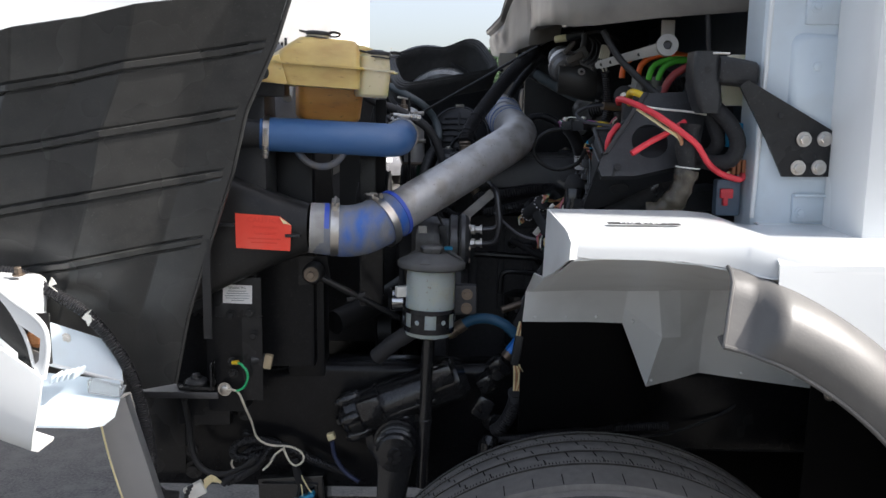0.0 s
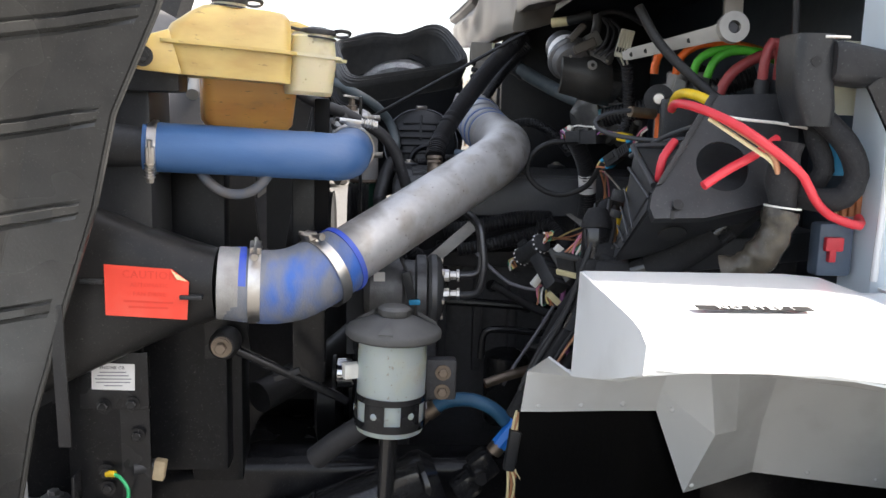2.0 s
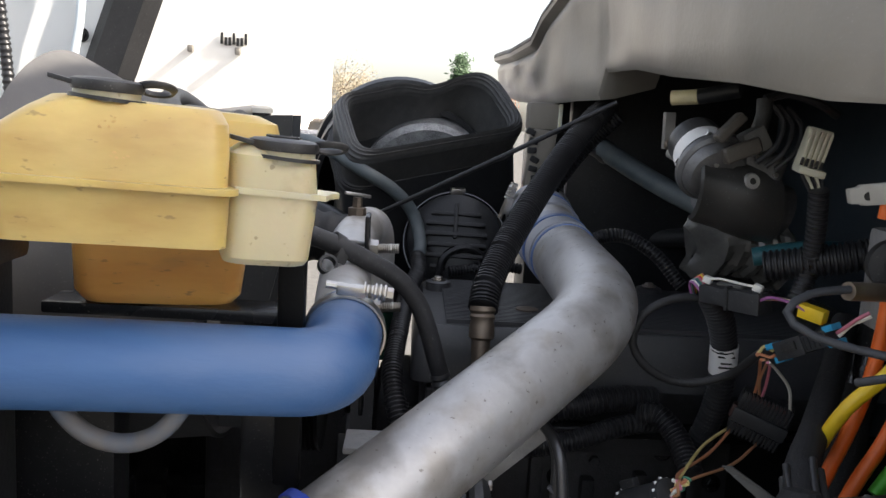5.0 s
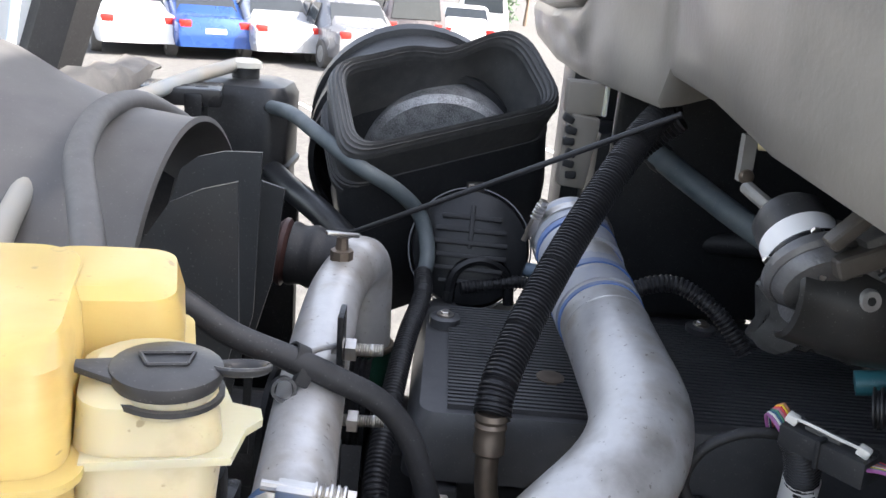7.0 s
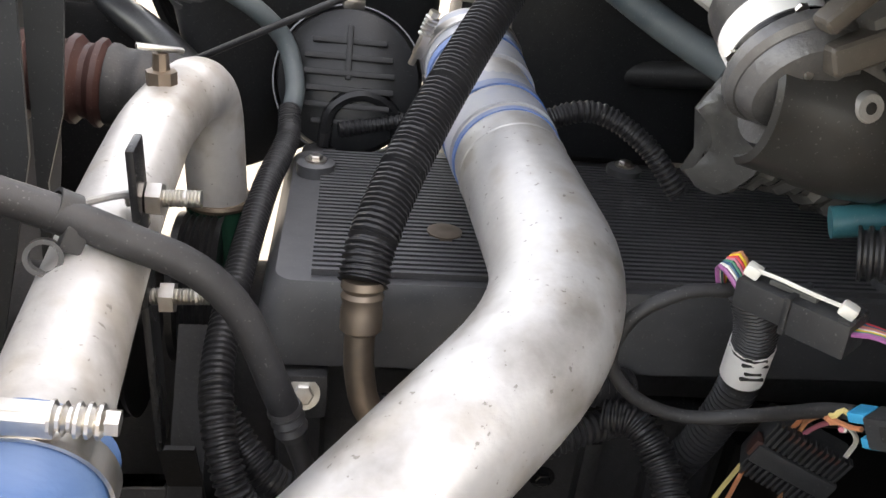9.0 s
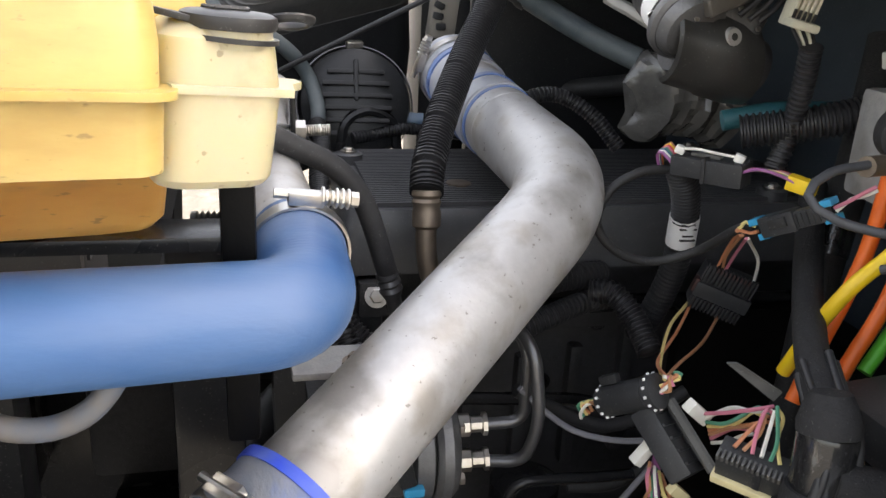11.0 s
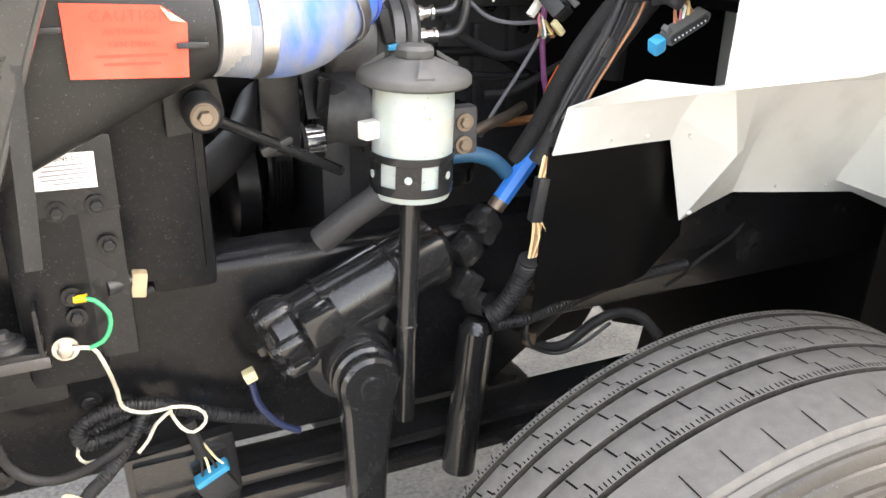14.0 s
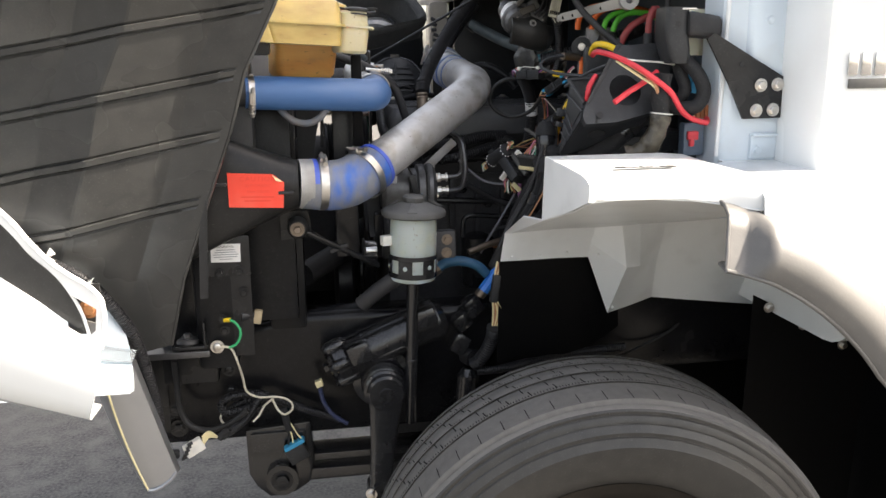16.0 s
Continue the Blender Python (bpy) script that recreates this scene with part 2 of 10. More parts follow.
def part(name, bm, material, parent=None, label="", smooth=True, flat_angle=35):
    """Links a bmesh, given in world coordinates, as one mesh object with its origin in its middle."""
    bmesh.ops.recalc_face_normals(bm, faces=bm.faces)
    vs = [v.co for v in bm.verts]
    lo = Vector([min(v[i] for v in vs) for i in range(3)])
    hi = Vector([max(v[i] for v in vs) for i in range(3)])
    c = (lo + hi) / 2
    bmesh.ops.translate(bm, verts=bm.verts, vec=-c)
    if smooth:
        lim = radians(flat_angle)
        for f in bm.faces:
            f.smooth = True
        for e in bm.edges:
            e.smooth = len(e.link_faces) == 2 and e.calc_face_angle(0) < lim
    me = bpy.data.meshes.new(name)
    bm.to_mesh(me)
    bm.free()
    mats = material if isinstance(material, (list, tuple)) else [material]
    for x in mats:
        me.materials.append(M[x] if isinstance(x, str) else x)
    ob = new(name, me)
    if parent:
        ob.parent = parent
        ob.location = c - WLOC[parent.name]
    else:
        ob.location = c
    WLOC[ob.name] = c
    if label:
        ob["label"] = label
    return ob


def single(name, bm, material, label, category, group="", kind="", **kw):
    return tagged(part(name, bm, material, **kw), label, category, group, kind)


def V(*a):
    return Vector(a)


def spline(pts, step=0.012):
    """Points along a smooth curve through pts."""
    P = [Vector(p) for p in pts]
    if len(P) == 2:
        n = max(2, int((P[1] - P[0]).length / step))
        return [P[0].lerp(P[1], i / n) for i in range(n + 1)]
    Q = [P[0] * 2 - P[1]] + P + [P[-1] * 2 - P[-2]]
    out = []
    for i in range(1, len(Q) - 2):
        a, b, c, d = Q[i - 1:i + 3]
        n = max(2, int((c - b).length / step))
        for k in range(n):
            t = k / n
            out.append(0.5 * ((2 * b) + (c - a) * t + (2 * a - 5 * b + 4 * c - d) * t * t + (3 * b - a - 3 * c + d) * t ** 3))
    out.append(P[-1])
    return out


def rounded(pts, r, step=0.01):
    """A polyline whose corners are rounded with radius about r."""
    P = [Vector(p) for p in pts]
    out = [P[0]]
    for i in range(1, len(P) - 1):
        a, b, c = P[i - 1], P[i], P[i + 1]
        u, w = (a - b), (c - b)
        rr = min(r, u.length * 0.48, w.length * 0.48)
        s, e = b + u.normalized() * rr, b + w.normalized() * rr
        n = 8
        for k in range(n + 1):
            t = k / n
            out.append(s * (1 - t) ** 2 + b * 2 * t * (1 - t) + e * t * t)
    out.append(P[-1])
    res = []
    for a, b in zip(out, out[1:]):
        n = max(1, int((b - a).length / step))
        res += [a.lerp(b, k / n) for k in range(n)]
    return res + [out[-1]]


def sweep(path, radius, n=12, caps=True, bm=None, squash=1.0, hollow=0.0):
    """A tube along path; radius is a number or a function of the way (metres) and of the share (0 to 1)."""
    bm = bm or bmesh.new()
    P = [Vector(p) for p in path]
    L = [0.0]
    for a, b in zip(P, P[1:]):
        L.append(L[-1] + (b - a).length)
    tot = L[-1] or 1.0
    T = []
    for i in range(len(P)):
        t = P[min(i + 1, len(P) - 1)] - P[max(i - 1, 0)]
        T.append(t.normalized() if t.length > 1e-9 else V(0, 0, 1))
    u = T[0].orthogonal().normalized()
    rings = []
    for i, p in enumerate(P):
        u = (u - T[i] * u.dot(T[i])).normalized()
        w = T[i].cross(u)
        r = radius(L[i], L[i] / tot) if callable(radius) else radius
        rings.append([bm.verts.new(p + (u * math.cos(2 * math.pi * k / n) + w * math.sin(2 * math.pi * k / n) * squash) * r) for k in range(n)])
    for a, b in zip(rings, rings[1:]):
        for k in range(n):
            bm.faces.new((a[k], a[(k + 1) % n], b[(k + 1) % n], b[k]))
    if caps:
        bm.faces.new(rings[0][::-1])
        bm.faces.new(rings[-1])
    return bm


def wire(pts, r, n=8, step=0.012, bm=None):
    return sweep(spline(pts, step), r, n, bm=bm)


def corrugated(pts, r, pitch=0.006, depth=0.17, n=12):
    path = spline(pts, pitch / 4.0)
    return sweep(path, lambda s, f: r * (1 + depth * (0.5 if (s / pitch) % 1.0 < 0.5 else -0.5)), n)


def lathe(profile, at=(0, 0, 0), axis=(0, 0, 1), n=32, bm=None):
    """profile: (radius, height) pairs, turned round the axis."""
    bm = bm or bmesh.new()
    q = V(0, 0, 1).rotation_difference(Vector(axis).normalized())
    rings = []
    for r, h in profile:
        if r < 1e-6:
            rings.append([bm.verts.new(Vector(at) + q @ V(0, 0, h))])
        else:
            rings.append([bm.verts.new(Vector(at) + q @ V(r * math.cos(2 * math.pi * k / n), r * math.sin(2 * math.pi * k / n), h)) for k in range(n)])
    for a, b in zip(rings, rings[1:]):
        for k in range(n):
            va, vb = a[k % len(a)], a[(k + 1) % len(a)]
            vc, vd = b[(k + 1) % len(b)], b[k % len(b)]
            f = [x for i, x in enumerate((va, vb, vc, vd)) if x not in (va, vb, vc, vd)[:i]]
            if len(f) > 2:
                bm.faces.new(f)
    return bm


def boxm(c, size, rot=(0, 0, 0), bevel=0.004, bm=None, seg=2):
    """A bevelled box of that size in the middle c, turned by Euler degrees."""
    t = bmesh.new()
    bmesh.ops.create_cube(t, size=1.0)
    bmesh.ops.scale(t, vec=size, verts=t.verts)
    if bevel:
        bmesh.ops.bevel(t, geom=t.edges[:], offset=min(bevel, min(size) * 0.45), segments=seg, affect="EDGES", profile=0.6)
    t.transform(pose(*c, *rot))
    if bm is None:
        return t
    merge(bm, t)
    return bm


def merge(bm, t):
    m = bpy.data.meshes.new("t")
    t.to_mesh(m)
    t.free()
    bm.from_mesh(m)
    bpy.data.meshes.remove(m)


def plate(poly, thick=0.003, bevel=0.0, bm=None, way=None):
    """A flat plate: a polygon in space with a thickness behind it."""
    t = bmesh.new()
    vs = [t.verts.new(p) for p in poly]
    f = t.faces.new(vs)
    f.normal_update()
    nrm = Vector(way).normalized() if way else f.normal.copy()
    r = bmesh.ops.extrude_face_region(t, geom=[f])
    bmesh.ops.translate(t, verts=[v for v in r["geom"] if isinstance(v, bmesh.types.BMVert)], vec=nrm * thick)
    if bevel:
        bmesh.ops.bevel(t, geom=t.edges[:], offset=bevel, segments=2, affect="EDGES", profile=0.6)
    if bm is None:
        return t
    merge(bm, t)
    return bm


def loft(rings, bm=None, caps=True, closed=True):
    bm = bm or bmesh.new()
    R = [[bm.verts.new(p) for p in r] for r in rings]
    n = len(R[0])
    for a, b in zip(R, R[1:]):
        for k in range(n if closed else n - 1):
            bm.faces.new((a[k], a[(k + 1) % n], b[(k + 1) % n], b[k]))
    if caps and closed:
        bm.faces.new(R[0][::-1])
        bm.faces.new(R[-1])
    return bm


def sheet(rows, thick=0.003):
    """A sheet through a grid of points (rows of equal length), given a thickness."""
    bm = bmesh.new()
    R = [[bm.verts.new(p) for p in r] for r in rows]
    for a, b in zip(R, R[1:]):
        for k in range(len(a) - 1):
            bm.faces.new((a[k], a[k + 1], b[k + 1], b[k]))
    bmesh.ops.recalc_face_normals(bm, faces=bm.faces)
    bm.normal_update()
    bmesh.ops.solidify(bm, geom=bm.faces[:], thickness=thick)
    return bm


def ring_rr(c, ux, uy, hx, hy, r, n=6):
    """A rounded rectangle round c in the plane of ux and uy."""
    out = []
    ux, uy = Vector(ux), Vector(uy)
    for sx, sy, a0 in ((1, 1, 0), (-1, 1, 90), (-1, -1, 180), (1, -1, 270)):
        for k in range(n + 1):
            a = radians(a0 + 90.0 * k / n)
            out.append(Vector(c) + ux * (sx * (hx - r) + r * math.cos(a)) + uy * (sy * (hy - r) + r * math.sin(a)))
    return out


def bolt_bm(c, axis, r=0.009, h=0.007, washer=True, bm=None):
    bm = bm or bmesh.new()
    if washer:
        lathe([(0, 0), (r * 1.55, 0), (r * 1.55, 0.0025), (0, 0.0025)], c, axis, 16, bm)
    a = Vector(axis).normalized()
    lathe([(0, 0.002), (r, 0.002), (r, h), (r * 0.85, h + 0.001), (0, h + 0.001)], c, a, 6, bm)
    return bm


def text_bm(s, size, m, spacing=1.0):
    """Letters as flat geometry, laid by the matrix m."""
    cu = bpy.data.curves.new("t", "FONT")
    cu.body, cu.size, cu.align_x, cu.align_y, cu.space_character, cu.resolution_u = s, size, "CENTER", "CENTER", spacing, 2
    cu.extrude = 0.0002
    o = bpy.data.objects.new("t", cu)
    me = o.to_mesh()
    bm = bmesh.new()
    bm.from_mesh(me)
    o.to_mesh_clear()
    bpy.data.objects.remove(o)
    bpy.data.curves.remove(cu)
    bm.transform(m)
    return bm


def clamp_band(c, axis, r, w=0.012, thing_parent=None, screw=(0, 0, 1), spring=False, label="stainless hose clamp"):
    """A hose clamp: a band with a screw housing at its rim."""
    a = Vector(axis).normalized()
    band = lathe([(r, -w / 2), (r + 0.0022, -w / 2), (r + 0.0022, w / 2), (r, w / 2), (r, -w / 2)], c, a, 40)
    b = part("clamp_band", band, "steel", thing_parent, label)
    s = Vector(screw)
    s = (s - a * s.dot(a)).normalized()
    t = a.cross(s)
    p = Vector(c) + s * (r + 0.007)
    hb = bmesh.new()
    q = Matrix((t, a, s)).transposed().to_4x4()
    q.translation = p
    bx = boxm((0, 0, 0), (0.030, w * 0.95, 0.011), bevel=0.002)
    bx.transform(q)
    merge(hb, bx)
    sweep([p - t * 0.026 + s * 0.002, p + t * 0.032 + s * 0.002], 0.0042, 10, bm=hb)
    if spring:
        sweep(spline([p + t * 0.012 + s * 0.002, p + t * 0.036 + s * 0.002], 0.0015), lambda d, f: 0.0085 if (d / 0.005) % 1 < 0.6 else 0.006, 10, bm=hb)
    lathe([(0, 0), (0.0065, 0), (0.0065, 0.008), (0, 0.008)], p + t * 0.034 + s * 0.002, t, 6, hb)
    part("clamp_screw", hb, "steel", b)
    return b


# ---- ground ----
def ground():
    bm = bmesh.new()
    vs = [bm.verts.new(p) for p in ((-400, -400, G), (400, -400, G), (400, 400, G), (-400, 400, G))]
    bm.faces.new(vs)
    single("ground", bm, "asphalt", "worn grey asphalt of the parking lot", "ground", kind="structure")


ground()


# ---- hood with its ribbed liner ----
def hood():
    h = thing("hood", (-0.75, 1.8, G), "tipped-open white truck hood with ribbed black plastic liner", "hood")
    R = [V(-0.290, 1.700, 1.79), V(-0.334, 1.722, 1.677), V(-0.404, 1.752, 1.542), V(-0.444, 1.781, 1.411), V(-0.504, 1.813, 1.260), V(-0.575, 1.853, 1.075), V(-0.623, 1.890, 0.900)]

    def right(z):
        for a, b in zip(R, R[1:]):
            if a.z >= z >= b.z:
                return a.lerp(b, (a.z - z) / (a.z - b.z))
        return R[0] if z > R[0].z else R[-1]

    ribs = [1.677, 1.542, 1.411, 1.260]
    FOLDS = [(0.0, 0.0), (0.13, 0.010), (0.335, -0.013), (0.465, 0.020), (0.62, 0.022), (0.72, 0.060), (1.0, 0.13)]
    FOLD_U = [0, 0.02, 0.06, 0.1, 0.127, 0.133, 0.20, 0.26, 0.332, 0.338, 0.40, 0.462, 0.468, 0.54, 0.617, 0.623, 0.68, 0.72, 0.80, 0.90, 1.0]
    zs = set([1.79, 1.745, 1.71])
    for r in ribs:
        for d in (-0.016, -0.011, -0.0075, -0.003, 0.003, 0.0075, 0.011, 0.016):
            zs.add(r + d)
    for z in (1.60, 1.47, 1.33, 1.17, 1.075, 0.98, 0.90):
        zs.add(z)
    zs = sorted(zs, reverse=True)
    rows = []
    for z in zs:
        dd = 0.0
        for r in ribs:
            k = round(abs(z - r), 4)
            if k <= 0.0031:
                dd = -0.006
            elif k <= 0.0076:
                dd = 0.006
            elif k <= 0.0111:
                dd = 0.004
        row = []
        for u in FOLD_U:
            p = right(z) + V(-0.85, -0.115, -0.155) * u
            fac = 0.0
            for (ua, fa), (ub, fb) in zip(FOLDS, FOLDS[1:]):
                if ua <= u <= ub:
                    fac = fa + (fb - fa) * (u - ua) / (ub - ua)
            bulge = fac * 1.9 * (1.0 if z > 1.3 else 0.45 + 0.55 * max(0.0, (z - 0.9) / 0.4))
            if z > 1.68:
                bulge -= (z - 1.68) * 0.5 * (0.3 + u)
            edge = 1.0 if 0.02 < u else 0.0
            ph = bulge * 0.8 + dd * edge
            row.append(p + V(0, ph, 0))
        rows.append(row)
    part("liner", sheet(rows, 0.004), "liner", h, "ribbed black plastic inner liner", flat_angle=5)
    # rolled lip along the liner's free edge
    lip = sweep([right(z) + V(0.003, 0.002, 0) for z in zs], 0.005, 8)
    part("liner_lip", lip, "liner", h)
    # rubber strap hanging from the liner's edge
    st = sheet([[V(-0.512 + dx - 0.02 * f, 1.812 + 0.06 * f, 1.262 - 0.245 * f) for dx in (-0.010, -0.005, 0.004, 0.009)] for f in (0, .2, .4, .6, .8, 1)], 0.004)
    part("rubber_strap", st, "rubber", h, "hanging black rubber strap")
    # far inner side of the hood, white, with a black seal band and a strut
    rows = []
    for k in range(9):
        f = k / 8.0
        z = 1.0 + 1.6 * f
        rows.append([V(-1.75, 2.80, z), V(-1.35, 2.94, z), V(-1.0, 3.03, z), V(-0.79 + 0.345 * max(0.0, z - 1.55), 3.06, z)])
    part("far_side", sheet(rows, 0.006), "white", h, "white painted far side of the hood")
    rows = []
    for k in range(9):
        f = k / 8.0
        z = 1.55 + 1.0 * f
        x0 = -0.80 + 0.345 * f
        rows.append([V(x0, 3.045, z), V(x0 + 0.02, 3.03, z), V(x0 + 0.068, 3.03, z), V(x0 + 0.090, 3.06, z)])
    part("seal_band", sheet(rows, 0.012), "rubber", h, "wide black rubber seal band")
    part("strut", sweep([V(-0.765, 3.0, 1.62), V(-0.725, 3.01, 1.86), V(-0.71, 3.02, 2.1)], 0.009, 10), "bluewhite", h, "pale hood strut")
    part("far_conduit", corrugated([(-0.82, 2.93, 1.60), (-0.84, 2.94, 1.80), (-0.88, 2.95, 2.1)], 0.011, 0.012), "loom", h)
    for z in (1.72, 1.84):
        part("bolt", bolt_bm((-0.735, 3.045, z), (0, -1, 0), 0.010), "blackmetal", h)
    return h


hood()


# ---- white lower corner of the tipped hood and the bumper end ----
M["lens"] = mat("clear_lamp_plastic", (0.80, 0.82, 0.82), 0.12, scale=30, amount=0.2, trans=0.75)
M["steelsheet"] = mat("scuffed_bright_sheet", (0.36, 0.37, 0.39), 0.27, metal=0.85, col2=(0.44, 0.445, 0.455), scale=20, amount=0.5, bump=0.05)
def hood_corner():
    h = thing("fender_corner", (-0.80, 1.4, 0.92), "white painted hood corner with rusty bolt and black bracket", "hood corner")
    edge = [V(-0.633, 1.302, 1.104), V(-0.638, 1.300, 1.070), V(-0.647, 1.300, 1.030), V(-0.656, 1.304, 1.000), V(-0.665, 1.316, 0.976), V(-0.670, 1.345, 0.962), V(-0.664, 1.385, 0.966)]
    rows = []
    for i in range(9):
        f = i / 8.0
        row = []
        for j, e in enumerate(edge):
            g = 1 - j / 6.0
            row.append(e + V(-0.42 * f, -0.015 * math.sin(f * 2) * g, 0.19 * f * g * g + 0.14 * f))
        rows.append(row)
    part("skin", sheet(rows, 0.007), "white", h, "glossy white curved skin", flat_angle=60)
    # recessed black strip, tapering to a point
    inner = [(-1.0, 1.570), (-0.90, 1.464), (-0.763, 1.317), (-0.728, 1.268), (-0.701, 1.239), (-0.686, 1.220), (-0.672, 1.195), (-0.658, 1.160), (-0.650, 1.119)]
    under = [(-0.673, 1.137), (-0.724, 1.184), (-0.775, 1.226), (-0.86, 1.288), (-1.0, 1.39)]
    part("bracket", plate([(x, 1.314, z) for x, z in inner + under], 0.004, way=(0, -1, 0)), "liner", h, "black curved bracket")
    part("bolt_pocket", boxm((-0.661, 1.333, 1.160), (0.056, 0.004, 0.086), bevel=0), "liner", h, "black recess behind the bolt")
    bt = part("bolt", bolt_bm((-0.650, 1.322, 1.164), (0, -1, 0), 0.0105, 0.010), "rust", h, "rusty hex bolt")
    part("washer", lathe([(0.0, 0.002), (0.0145, 0.002), (0.015, 0.0)], (-0.650, 1.326, 1.164), (0, -1, 0), 24), "rust", bt)
    part("tongue", plate([(-0.658, 1.318, 1.146), (-0.637, 1.312, 1.141), (-0.636, 1.308, 1.131), (-0.648, 1.308, 1.124)], 0.003, way=(0, -1, 0)), "cowl", h, "grey bracket tongue")
    # white flange round the strip, open where the bolt sits
    outer = [(-1.0, 1.590), (-0.90, 1.484), (-0.763, 1.337), (-0.728, 1.289), (-0.700, 1.253), (-0.672, 1.228), (-0.646, 1.209), (-0.629, 1.190)]
    part("flange", plate([(x, 1.306, z) for x, z in inner[:7] + [(-0.634, 1.168)] + outer[::-1]], 0.005, way=(0, -1, 0)), "white", h, "white flange round the bracket")
    part("flange_foot", plate([(x, 1.306, z) for x, z in ((-0.634, 1.168), (-0.639, 1.131), (-0.648, 1.123), (-0.648, 1.106), (-0.634, 1.098), (-0.627, 1.130), (-0.623, 1.165), (-0.629, 1.190))], 0.005, way=(0, -1, 0)), "white", h)
    part("rim", sweep(spline([(x, 1.303, z) for x, z in outer + [(-0.624, 1.172), (-0.625, 1.140), (-0.634, 1.100)]], 0.008), 0.0045, 10), "white", h, "rolled white rim")
    part("bead", sweep(spline([(x, 1.306, z) for x, z in inner], 0.008), 0.003, 8), "white", h)
    part("lamp_pocket", boxm((-0.965, 1.70, 1.115), (0.24, 0.14, 0.17), (0, 6, 0), bevel=0.035, seg=4), "white", h, "white moulded lamp pocket")
    part("pocket_bolt", bolt_bm((-0.862, 1.673, 1.200), (0, -0.2, 1), 0.008, 0.016), "brass", h)
    return h


hood_corner()


def headlamp_pan():
    h = thing("headlamp_pan", (-0.80, 1.6, 0.88), "pale grey sheet-metal headlamp tray with a folded flange", "tray")
    rows = []
    for i in range(6):
        f = i / 5.0
        x = -0.655 - 0.42 * f
        rows.append([V(x - 0.02, 1.705, 0.965 + 0.04 * f), V(x - 0.015, 1.69, 0.93 + 0.03 * f), V(x, 1.62, 0.915), V(x + 0.02, 1.52, 0.935), V(x + 0.03, 1.43, 0.965)])
    part("tray", sheet(rows, 0.004), "bluewhite", h, flat_angle=50)
    part("flange", sheet([[V(-0.700, 1.775, 1.008), V(-0.735, 1.765, 1.040), V(-0.83, 1.735, 1.083), V(-0.98, 1.70, 1.15)], [V(-0.686, 1.745, 0.950), V(-0.735, 1.735, 0.968), V(-0.828, 1.705, 1.003), V(-0.98, 1.68, 1.06)]], 0.004), "bluewhite", h, "folded upper flange")
    part("flange_lip", sweep([V(-0.684, 1.742, 0.948), V(-0.735, 1.732, 0.966), V(-0.828, 1.702, 1.001), V(-0.98, 1.677, 1.058)], 0.0045, 8), "white", h)
    for k in range(5):
        part("lamp_fin", boxm((-0.79 + 0.012 * k, 1.66, 0.985 + 0.003 * k), (0.006, 0.05, 0.016), (0, 20, 0), bevel=0.002), "bluewhite", h)
    part("rivet", bolt_bm((-0.80, 1.733, 1.05), (0, -1, 0), 0.007, 0.004), "steel", h)
    part("lamp_lens", plate([(-0.735, 1.68, 0.972), (-0.660, 1.68, 0.957), (-0.668, 1.68, 0.936), (-0.735, 1.68, 0.945)], 0.02, way=(0, 1, 0)), "lens", h, "clear side of the lamp lens")
    return h


def bumper():
    h = thing("bumper", (-0.75, 1.8, 0.56), "curved bright metal bumper end plate", "bumper")
    rows = []
    for i in range(11):
        f = i / 10.0
        xl = -0.745 + 0.035 * f + 0.037 * f * f
        xr = -0.686 + 0.076 * f
        z = 0.900 - 0.29 * f
        rows.append([V(xl - 0.10, 1.99, z - 0.01), V(xl - 0.035, 1.82, z - 0.005), V(xl, 1.752, z - 0.012), V(xl + 0.006, 1.748, z - 0.012), V((xl + xr) / 2, 1.742, z), V(xr, 1.748, z + 0.014 + 0.012 * f), V(xr + 0.006, 1.760, z + 0.016 + 0.012 * f)])
    part("end_plate", sheet(rows, 0.004), "steelsheet", h, flat_angle=50)
    ed = [V(-0.745 + 0.035 * f + 0.037 * f * f, 1.748, 0.888 - 0.29 * f) for f in [k / 12 for k in range(13)]]
    part("edge_trim", sweep(ed, 0.0035, 8), "cream", h, "yellowed edge strip")
    part("end_lip", sweep(spline([(-0.672, 1.746, 0.600), (-0.660, 1.738, 0.603), (-0.640, 1.736, 0.612), (-0.620, 1.740, 0.626), (-0.609, 1.746, 0.640)], 0.005), 0.004, 8), "steelsheet", h, "turned end lip")
    return h



headlamp_pan()
bumper()


